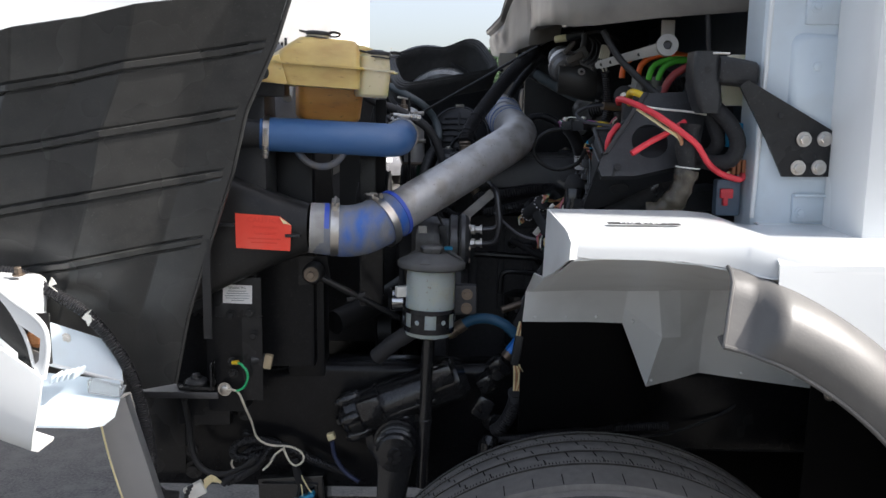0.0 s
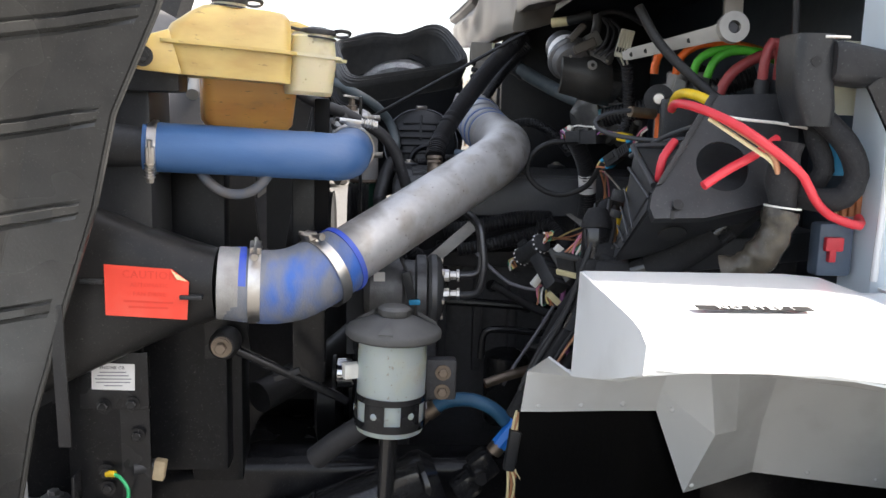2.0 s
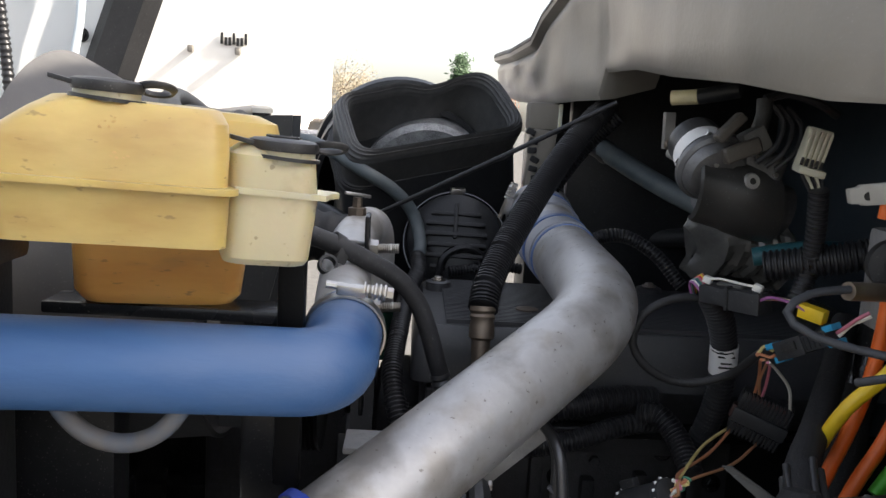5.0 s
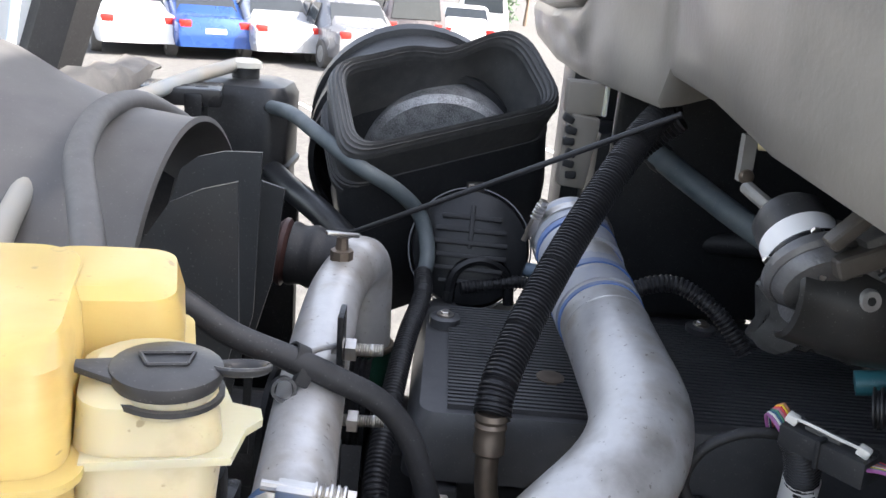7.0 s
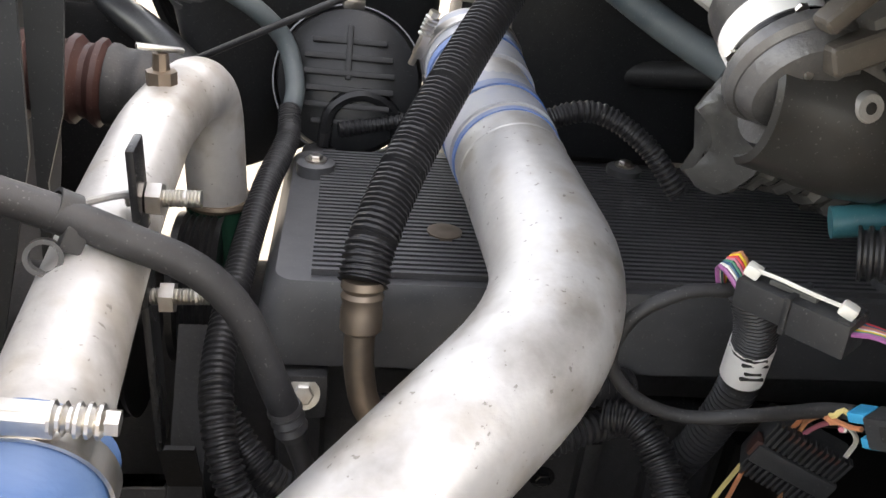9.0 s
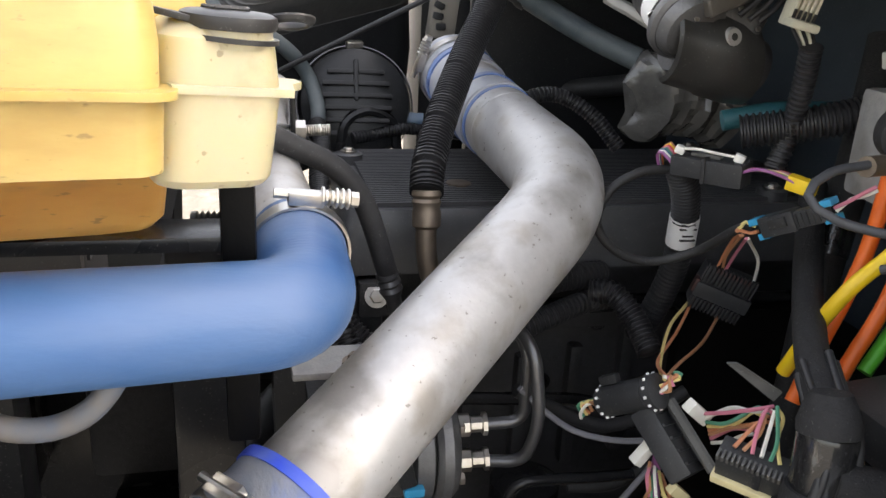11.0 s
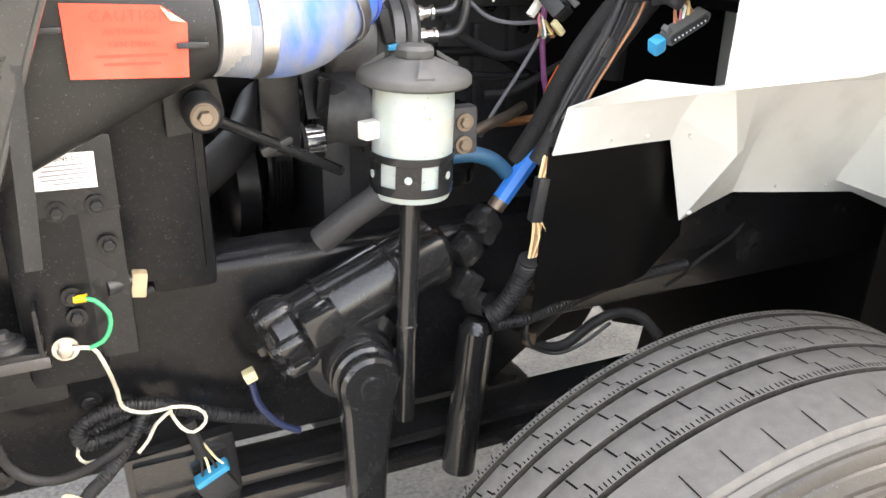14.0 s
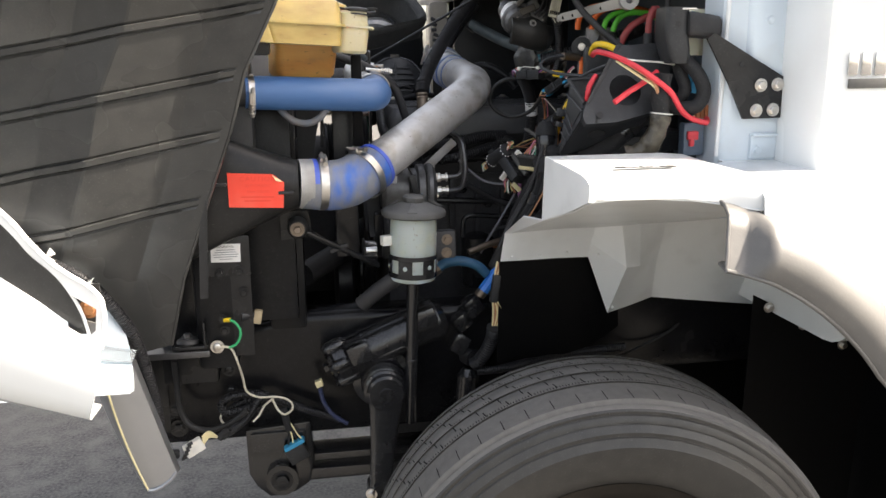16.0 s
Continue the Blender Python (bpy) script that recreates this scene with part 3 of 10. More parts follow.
# ---- white fender with wheelhouse panel, flap and flare ----
def fender():
    h = thing("fender", (0.5, 1.65, 0.9), "white cab fender step with folded wheelhouse panel", "fender")
    # top and outer face, with a rolled crease
    rows = []
    xs = [0.222, 0.27, 0.34, 0.42, 0.48, 0.53, 0.60, 0.70, 0.80, 0.95, 1.10]
    for x in xs:
        drop = 0.0
        k = max(0.0, min(1.0, (x - 0.515) / 0.06))
        k = k * k * (3 - 2 * k)
        drop = 0.028 * k
        zt, zf = 1.360 - drop, 1.347 - drop * 0.6
        b = 1.302 - 0.010 * max(0.0, min(1.0, (x - 0.40) / 0.1)) - 0.016 * max(0.0, min(1.0, (x - 0.47) / 0.10))
        if x < 0.23:
            rows.append([V(x, 1.61, zt), V(x + .003, 1.50, zt - .004), V(x + 0.008, 1.40, zf + .002), V(x + 0.010, 1.377, zf - 0.004), V(x + 0.012, 1.371, zf - 0.016), V(x + 0.013, 1.370, b + 0.02), V(x + 0.022, 1.370, b + 0.003)])
        else:
            rows.append([V(x, 1.61 + 0.02 * k, zt), V(x, 1.50, zt - .004), V(x, 1.40 - 0.01 * k, zf + .002), V(x, 1.377 - 0.02 * k, zf - 0.004), V(x, 1.371 - 0.025 * k, zf - 0.016), V(x, 1.370 - 0.03 * k, b + 0.015), V(x, 1.370 - 0.03 * k, b)])
    part("step_shell", sheet(rows, 0.004), "white", h, flat_angle=60)
    # front end panel, running down into the ledge
    part("end_panel", sheet([[V(0.222, 1.61, 1.359), V(0.2255, 1.49, 1.355), V(0.2305, 1.40, 1.3485), V(0.2325, 1.377, 1.343), V(0.235, 1.371, 1.331), V(0.262, 1.381, 1.331)],
                             [V(0.217, 1.61, 1.222), V(0.225, 1.49, 1.256), V(0.229, 1.41, 1.284), V(0.231, 1.385, 1.294), V(0.233, 1.371, 1.3005), V(0.262, 1.381, 1.302)]], 0.004), "whiteflat", h)
    # folded wheelhouse panel: ledge, then a skirt with a notched lower edge
    top = [(0.212, 1.75, 1.207), (0.218, 1.61, 1.224), (0.230, 1.45, 1.270), (0.238, 1.375, 1.300), (0.29, 1.378, 1.303), (0.36, 1.376, 1.303), (0.45, 1.375, 1.296), (0.52, 1.366, 1.285), (0.56, 1.350, 1.279), (0.62, 1.346, 1.277), (0.70, 1.346, 1.277), (0.80, 1.346, 1.277), (0.95, 1.346, 1.277)]
    mid = [(0.211, 1.925, 1.131), (0.226, 1.925, 1.131), (0.24, 1.925, 1.132), (0.258, 1.925, 1.133), (0.29, 1.925, 1.134), (0.36, 1.925, 1.137), (0.45, 1.92, 1.137), (0.52, 1.915, 1.140), (0.57, 1.915, 1.142), (0.64, 1.915, 1.143), (0.736, 1.92, 1.144), (0.85, 1.92, 1.150), (1.1, 1.88, 1.12)]
    crease = [(0.208, 1.939, 1.09), (0.224, 1.939, 1.09), (0.239, 1.939, 1.09), (0.256, 1.939, 1.09), (0.29, 1.94, 1.09), (0.36, 1.945, 1.09), (0.452, 1.955, 1.088), (0.530, 1.900, 1.03), (0.585, 1.945, 1.02), (0.65, 1.985, 1.02), (0.75, 1.99, 1.01), (0.90, 1.98, 0.99), (1.15, 1.93, 0.93)]
    low = [(0.206, 1.953, 1.050), (0.222, 1.953, 1.050), (0.238, 1.953, 1.050), (0.255, 1.953, 1.050), (0.29, 1.955, 1.050), (0.36, 1.96, 1.050), (0.452, 1.976, 1.045), (0.526, 2.013, 0.873), (0.595, 2.03, 0.885), (0.66, 2.03, 0.906), (0.765, 2.03, 0.892), (0.985, 2.03, 0.865), (1.22, 1.98, 0.76)]
    part("wheelhouse_panel", sheet([top, mid, crease, low], 0.003), "whiteflat", h, "grey-white folded wheelhouse panel", flat_angle=12)
    for x, y, z in ((0.235, 1.951, 1.062), (0.31, 1.953, 1.062), (0.385, 1.957, 1.062), (0.47, 1.950, 1.055), (0.535, 2.000, 0.892), (0.645, 2.024, 0.918), (0.765, 2.026, 0.906), (0.90, 2.026, 0.892)):
        part("rivet", lathe([(0, 0.004), (0.003, 0.0035), (0.0048, 0.0015), (0.005, 0)], (x, y - 0.003, z), (0, -1, 0.1), 10), "whiteflat", h)
    # NO STEP decal
    m = pose(0.366, 1.430, 1.3556, 3.6, 0.5, 1.0)
    b = bmesh.new()
    boxm((0, 0, 0), (0.126, 0.0150, 0.0006), bevel=0, bm=b)
    b.transform(m)
    part("decal", b, "ink", h, "black decal with white letters")
    part("decal_letters", text_bm("NO STEP !", 0.0165, m @ pose(0, -0.0034, 0.0014), 1.16), "paper", h, "white NO STEP lettering")
    return h


fender()


def flap():
    h = thing("wheelhouse_flap", (0.4, 1.97, 0.68), "flat black rubber wheelhouse flap", "rubber flap")
    rows = []
    for k in range(5):
        f = k / 4.0
        rows.append([V(x + sk * f, y + 0.02 * f, 1.06 + (zb - 1.06) * f) for x, y, zb, sk in ((0.205, 1.962, 0.759, 0.0), (0.25, 1.965, 0.771, 0.003), (0.30, 1.968, 0.765, 0.0), (0.35, 1.972, 0.770, 0.0), (0.40, 1.978, 0.766, 0.0), (0.455, 1.99, 0.774, 0.0), (0.51, 2.03, 0.792, 0.02), (0.56, 2.05, 0.812, 0.02))])
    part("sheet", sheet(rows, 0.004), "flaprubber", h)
    # Added black sheet: stands in for the dark depth behind the wheel.
    part("dark_backing", plate([V(0.45, 2.40, 1.27), V(1.85, 2.40, 1.27), V(1.85, 2.40, 0.12), V(0.86, 2.40, 0.14), V(0.80, 2.40, 0.30), V(0.815, 2.40, 0.39), V(0.70, 2.40, 0.43), V(0.645, 2.40, 0.50), V(0.60, 2.40, 0.43), V(0.45, 2.40, 0.41)], 0.02, way=(0, 1, 0)), "flaprubber", h, "added black sheet for the wheelhouse's dark depth, with a torn lower edge")
    # Added light blocker: stops sun and ground bounce reaching the tyre from behind.
    part("sun_block_wall", boxm((1.24, 1.878, 0.695), (0.02, 1.064, 1.27), bevel=0.004), "flaprubber", h, "added black wall that keeps sunlight out of the wheelhouse")
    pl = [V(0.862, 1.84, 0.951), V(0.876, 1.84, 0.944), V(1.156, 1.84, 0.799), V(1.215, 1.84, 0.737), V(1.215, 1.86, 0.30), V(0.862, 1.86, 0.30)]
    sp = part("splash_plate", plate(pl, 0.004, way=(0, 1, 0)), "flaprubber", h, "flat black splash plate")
    for p in (V(0.903, 1.838, 0.917), V(1.007, 1.838, 0.862), V(1.129, 1.838, 0.798)):
        part("plate_bolt", bolt_bm(p + V(0, -0.004, 0), (0, -1, 0), 0.009, 0.012), "steel", sp)
    part("wheelhouse_lead", wire([(0.52, 2.02, 0.735), (0.60, 2.06, 0.728), (0.66, 2.09, 0.735), (0.72, 2.10, 0.755), (0.78, 2.11, 0.785), (0.84, 2.14, 0.84)], 0.004), "rubber", h, "thin black lead")
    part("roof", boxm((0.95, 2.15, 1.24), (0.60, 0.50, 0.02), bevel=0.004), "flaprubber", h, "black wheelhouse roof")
    return h


flap()


def flare():
    h = thing("fender_flare", (0.7, 1.33, 0.6), "weathered grey plastic fender flare with lipped edge", "fender flare")
    cx, cz = 0.30, 0.46
    rows = []
    for i in range(61):
        f = (i / 60.0) ** 1.5
        a = radians(77.0 - 78.0 * f)
        ca, sa = math.cos(a), math.sin(a)
        deg = 78.0 * f
        close = 0.045 * min(1.0, max(0.0, (deg - 6) / 26.0)) ** 1.2
        st = min(1.0, max(0.0, (deg - 2.8) / 2.4))
        rec = 1 - st * st * (3 - 2 * st)
        prof = []
        for r, y in ((0.757, 1.288), (0.749, 1.268), (0.775, 1.256), (0.800, 1.258), (0.825, 1.270), (0.848, 1.292), (0.864, 1.33), (0.868, 1.352)):
            k = max(0.0, (r - 0.749) / 0.12)
            prof.append(V(cx + (r - close) * ca, y + 0.060 * rec * (0.25 + k * (1 - k) * 2.2), cz + (r - close) * sa * 0.985))
        rows.append(prof)
    part("arch", sheet(rows, 0.006), "flare", h, flat_angle=60)
    part("edge_bead", sweep([r[1] for r in rows], 0.0042, 8), "flare", h, "rolled lower edge")
    part("end_bead", sweep([p for p in rows[0]], 0.0036, 8), "flare", h)
    return h


flare()


def cab_side():
    h = thing("cab", (0.9, 1.65, 0.6), "white truck cab corner with hinge plates and door edge", "cab")
    part("pillar", sheet([[V(0.632, 1.74, z), V(0.640, 1.672, z), V(0.655, 1.660, z), V(0.79, 1.650, z), V(0.80, 1.648, z)] for z in (1.20, 1.45, 1.75, 2.1, 2.4)], 0.006), "bluewhite", h)
    part("door_skin", sheet([[V(0.772, 1.64, z), V(0.770, 1.505, z), V(0.775, 1.490, z), V(0.79, 1.486, z), V(1.5, 1.47, z)] for z in (1.15, 1.45, 1.75, 2.1, 2.4)], 0.006), "white", h)
    part("cowl_side", sheet([[V(0.64, 1.66, 1.334), V(0.64, 1.50, 1.322), V(0.64, 1.380, 1.322)], [V(0.80, 1.66, 1.334), V(0.80, 1.50, 1.322), V(0.80, 1.380, 1.322)], [V(1.3, 1.66, 1.334), V(1.3, 1.52, 1.32), V(1.3, 1.366, 1.30)]], 0.004), "white", h)
    rows = []
    for x in (0.57, 0.62, 0.68, 0.74, 0.80, 0.86, 0.92, 0.97, 1.02, 1.05):
        zl = 0.46 + 0.985 * math.sqrt(0.775 ** 2 - (x - 0.3) ** 2)
        rows.append([V(x, 1.385, 1.330), V(x, 1.345, 1.300), V(x, 1.336, (1.30 + zl) / 2), V(x, 1.336, zl)])
    rows.append([V(1.3, 1.37, 1.30), V(1.3, 1.33, 1.25), V(1.3, 1.33, 0.9), V(1.3, 1.33, 0.5)])
    part("rear_skirt", sheet(rows, 0.004), "white", h)
    # hinge plates, the long pressed panel and the striker on the pillar
    hp = part("hinge_plate", boxm((0.762, 1.647, 1.756), (0.115, 0.012, 0.077), bevel=0.004), "bluewhite", h)
    part("hinge_bolt", bolt_bm((0.723, 1.641, 1.751), (0, -1, 0), 0.0075, 0.006), "bluewhite", hp)
    part("hinge_bolt", bolt_bm((0.780, 1.641, 1.750), (0, -1, 0), 0.0075, 0.006), "bluewhite", hp)
    hp = part("hinge_plate", boxm((0.759, 1.647, 1.365), (0.107, 0.012, 0.056), bevel=0.004), "bluewhite", h)
    part("plate_lip", boxm((0.749, 1.639, 1.390), (0.086, 0.012, 0.006), bevel=0.002), "bluewhite", hp)
    part("hinge_bolt", bolt_bm((0.721, 1.641, 1.356), (0, -1, 0), 0.0075, 0.006), "bluewhite", hp)
    part("hinge_bolt", bolt_bm((0.777, 1.641, 1.357), (0, -1, 0), 0.0075, 0.006), "bluewhite", hp)
    rings = [ring_rr((0.742, 1.653 - d, 1.586), (1, 0, 0), (0, 0, 1), 0.054 - i, 0.113 - i, 0.022) for d, i in ((0, -0.004), (0.004, -0.003), (0.012, 0.004), (0.015, 0.010))]
    pr = part("pressing", loft(rings), "bluewhite", h, "long raised panel pressed into the pillar")
    part("dimple", lathe([(0.010, 0), (0.009, 0.003), (0.006, 0.0045), (0, 0.005)], (0.731, 1.6385, 1.639), (0, -1, 0), 6), "bluewhite", pr)
    part("grommet", lathe([(0.0, 0.001), (0.011, 0.001), (0.0135, 0.003), (0.0165, 0.002), (0.0175, -0.003)], (0.811, 1.650, 1.547), (0, -1, 0), 24), "pillargrey", h, "grey plastic plug")
    part("striker_pocket", boxm((0.808, 1.650, 1.619), (0.020, 0.006, 0.036), bevel=0.003), "pillargrey", h)
    part("striker", lathe([(0, 0.030), (0.008, 0.029), (0.009, 0.022), (0.006, 0.020), (0.006, 0.0)], (0.815, 1.650, 1.619), (0.6, -1, 0), 14), "bluewhite", h)
    part("check_strap", sweep(rounded([(0.820, 1.63, 1.397), (0.792, 1.615, 1.397), (0.792, 1.615, 1.316), (0.820, 1.63, 1.316)], 0.008), 0.0038, 8), "white", h, "bent white wire loop")
    part("check_strap", sweep(rounded([(0.813, 1.63, 1.787), (0.794, 1.615, 1.787), (0.794, 1.615, 1.715), (0.813, 1.63, 1.715)], 0.008), 0.0038, 8), "white", h, "bent white wire loop")
    part("pillar_flange", sweep([(0.654, 1.662, 2.100), (0.634, 1.662, 1.342)], 0.005, 8), "white", h, "rolled bright pillar edge")
    # dark firewall behind the pillar
    part("firewall", boxm((0.74, 2.72, 1.63), (0.06, 2.06, 0.82), bevel=0.02), "navy", h, "dark blue-black painted firewall")
    # model badge, as plain raised bars
    for i, (x, w) in enumerate(((0.822, 0.022), (0.852, 0.022), (0.884, 0.026))):
        part("badge_bar", boxm((x, 1.475, 1.545), (w, 0.004, 0.045), bevel=0.0015), "chrome", h)
    part("badge_strip", boxm((0.87, 1.475, 1.506), (0.11, 0.004, 0.020), bevel=0.0015), "greycap", h)
    return h


M["navy"] = mat("dark_firewall_paint", (0.030, 0.040, 0.050), 0.40, scale=30, amount=0.5, dust=0.08)
M["pillargrey"] = mat("blue_grey_plug_plastic", (0.40, 0.46, 0.51), 0.45, scale=40, amount=0.4)
M["chrome"] = mat("chrome", (0.62, 0.62, 0.62), 0.12, metal=1.0, scale=60, amount=0.1, bump=0.02)
cab_side()


M["creampad"] = mat("yellowed_pad_plastic", (0.62, 0.60, 0.46), 0.35, scale=30, amount=0.4, sss=0.2)


def hood_bracket():
    h = thing("hood_bracket", (0.72, 1.62, 1.42), "black steel hood rest bracket held by four bolts", "bracket")
    part("plate", plate([(0.586, 1.640, 1.600), (0.600, 1.635, 1.612), (0.766, 1.630, 1.518), (0.768, 1.630, 1.428), (0.676, 1.630, 1.427), (0.640, 1.632, 1.50)], 0.006, way=(0, 1, 0)), "blackmetal", h)
    for x, z in ((0.712, 1.500), (0.752, 1.501), (0.705, 1.445), (0.745, 1.446)):
        part("bolt", bolt_bm((x, 1.629, z), (0, -1, 0), 0.0095, 0.009), "steel", h, "zinc hex bolt with washer")
    for x, z in ((0.665, 1.545), (0.66, 1.49)):
        part("hole", lathe([(0.0, 0.0006), (0.005, 0.0006), (0.005, 0.0)], (x, 1.6295, z), (0, -1, 0), 12), "ink", h)
    # rubber rest at the bracket's end
    rings = []
    for f, x in ((0, 0.553), (0.15, 0.560), (0.6, 0.60), (0.9, 0.622), (1, 0.628)):
        w = 0.9 if f in (0, 1) else 1.0
        rings.append(ring_rr((x, 1.70, 1.634 - 0.010 * f), (0, 1, 0), (0, 0, 1), 0.045 * w, (0.027 - 0.004 * f) * w, 0.012))
    part("rubber_rest", loft(rings), "rubber", h, "worn black rubber rest pad")
    rings = [ring_rr((0.532 + dx, 1.705, z), (1, 0, 0), (0, 1, 0), 0.022 + w, 0.035, 0.012) for z, w, dx in ((1.668, 0.004, 0), (1.63, 0.006, 0), (1.60, 0.006, 0.002), (1.572, 0.004, 0.008), (1.548, -0.002, 0.012))]
    part("bracket_body", loft(rings), "black", h, "bent black bracket arm")
    part("bracket_hole", lathe([(0, 0.0008), (0.007, 0.0008), (0.007, 0)], (0.530, 1.6696, 1.632), (0, -1, 0), 18), "ink", h)
    part("bracket_slot", boxm((0.556, 1.672, 1.664), (0.034, 0.006, 0.004), bevel=0.001), "steel", h)
    part("clear_pad", loft([ring_rr((0.615 + d, 1.765, z), (1, 0, 0), (0, 1, 0), 0.030 - d, 0.012, 0.008) for z, d in ((1.565, 0.004), (1.60, 0.0), (1.65, 0.002), (1.668, 0.008))]), "creampad", h, "yellowed translucent pad")
    return h


hood_bracket()


# ---- steer wheel ----
def wheel():
    C = V(0.322, 1.387, 0.3695)
    yaw = radians(-4.3)
    h = thing("truck_wheel", (0.330, 1.5, G), "front truck wheel with a five-rib tread tyre", "wheel")
    ax = V(math.sin(yaw), -math.cos(yaw), 0)
    q = V(0, 0, 1).rotation_difference(ax)
    R = 0.527
    K = R / 0.513
    # profile from the outer bead over the tread to the inner bead (radius, offset outwards from the outer shoulder)
    wall = [(0.330, 0.0), (0.345, 0.013), (0.375, 0.026), (0.402, 0.034), (0.418, 0.0375), (0.426, 0.038), (0.4295, 0.0365), (0.443, 0.0315), (0.4448, 0.0275), (0.4482, 0.0270), (0.452, 0.0275), (0.466, 0.021), (0.4678, 0.018), (0.4715, 0.0175), (0.481, 0.013), (0.4832, 0.009), (0.4865, 0.0088), (0.489, 0.009), (0.4935, 0.0065)]
    prof = [(0.4925, 0.0065), (0.497, 0.002), (0.4995, -0.003), (0.494, -0.0045), (0.5025, -0.0062)]
    wall, prof = [(r * K, o) for r, o in wall], [(r * K, o) for r, o in prof]
    W = 0.272
    grooves = [0.089, 0.149, 0.202, 0.247]
    y = -0.010
    crown = lambda o: R - 0.006 * ((o + W / 2) / (W / 2)) ** 2
    prof.append((crown(y), y))
    ribs_at = []
    edge = y
    for g in grooves:
        ribs_at.append((edge, -g + 0.0048))
        edge = -g - 0.0048
    prof.append((crown(-grooves[0] + 0.0048), -grooves[0] + 0.0048))
    last = [(crown(edge), edge)]
    last += [(crown(-W + 0.01), -W + 0.01), (0.497 * K, -W), (0.47 * K, -W - 0.012), (0.40 * K, -W - 0.024), (0.32 * K, -W - 0.01), (0.290 * K, -W + 0.02)]
    tyre = part("tyre", lathe(prof, C, ax, 160), "tyre", h, "worn black ribbed tyre", flat_angle=30)
    for o0, o1 in ribs_at[1:]:
        part("tread_rib", lathe([(crown(o0) - 0.0008, o0), (crown(o0 - 0.0015), o0 - 0.0015), (crown((o0 + o1) / 2), (o0 + o1) / 2), (crown(o1 + 0.0015), o1 + 0.0015), (crown(o1) - 0.0008, o1)], C, ax, 160), "tyre", tyre, flat_angle=30)
    part("inner_shoulder", lathe(last, C, ax, 160), "tyre", tyre, flat_angle=30)
    part("sidewall", lathe(wall, C, ax, 120), "tyrewall", tyre, "dusty ringed sidewall", flat_angle=25)
    # small dark cuts across the ribs
    sb = bmesh.new()
    u = V(math.cos(yaw), math.sin(yaw), 0)
    random.seed(7)
    N = 120
    for k in range(N):
        a = 2 * math.pi * k / N
        rad = u * math.cos(a) + V(0, 0, 1) * math.sin(a)
        tan = -u * math.sin(a) + V(0, 0, 1) * math.cos(a)

        def strip(o0, o1, d0, d1, w=0.0014):
            r0, r1 = crown(o0) + 0.0006, crown(o1) + 0.0006
            p0, p1 = C + ax * o0 + rad * r0 + tan * d0, C + ax * o1 + rad * r1 + tan * d1
            v = [sb.verts.new(p) for p in (p0 - tan * w, p0 + tan * w, p1 + tan * w, p1 - tan * w)]
            sb.faces.new(v)
        if math.sin(a) < -0.35:
            continue
        j = 0.003 * math.sin(k * 2.3)
        for i, (a0, a1) in enumerate(((-0.097, -0.141), (-0.157, -0.194), (-0.210, -0.239))):
            m = (a0 + a1) / 2
            if (k + i) % 2 == 0:
                strip(a0, m, j, 0.005 + j)
                strip(m + 0.001, m - 0.001, 0.004 + j, 0.016 + j, 0.0012)
                strip(m, a1, 0.015 + j, 0.020 + j)
        strip(-0.012, -0.050, 0, 0.002, 0.0009) if k % 2 else None
        strip(-W + 0.004, -W + 0.014, 0, 0.001, 0.0009)
        for g in grooves:
            if g == grooves[1] and k % 3:
                continue
            for q in (0.003, 0.0095, 0.016, 0.0225):
                strip(-g - 0.0049, -g - 0.0049 - (0.0085 if g < 0.1 else 0.0055), q, q + 0.0006, 0.0009)
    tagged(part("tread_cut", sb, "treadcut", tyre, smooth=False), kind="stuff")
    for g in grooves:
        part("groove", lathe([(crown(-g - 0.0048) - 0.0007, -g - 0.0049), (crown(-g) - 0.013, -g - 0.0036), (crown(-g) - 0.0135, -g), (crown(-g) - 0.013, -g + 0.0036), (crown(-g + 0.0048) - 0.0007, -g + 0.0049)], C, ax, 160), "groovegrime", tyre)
    rim = lathe([(0.12, -0.10), (0.20, -0.10), (0.25, -0.085), (0.285, -0.05), (0.315, -0.016), (0.334, -0.006), (0.341, 0.004), (0.342, -0.012), (0.320, -0.03), (0.30, -0.2)], C, ax, 72)
    part("rim", rim, "rimdark", h, "dusty dark steel rim")
    part("hub", lathe([(0, 0.02), (0.075, 0.015), (0.085, -0.02), (0.1, -0.11), (0.12, -0.11)], C, ax, 36), "rimdark", h)
    return h


wheel()


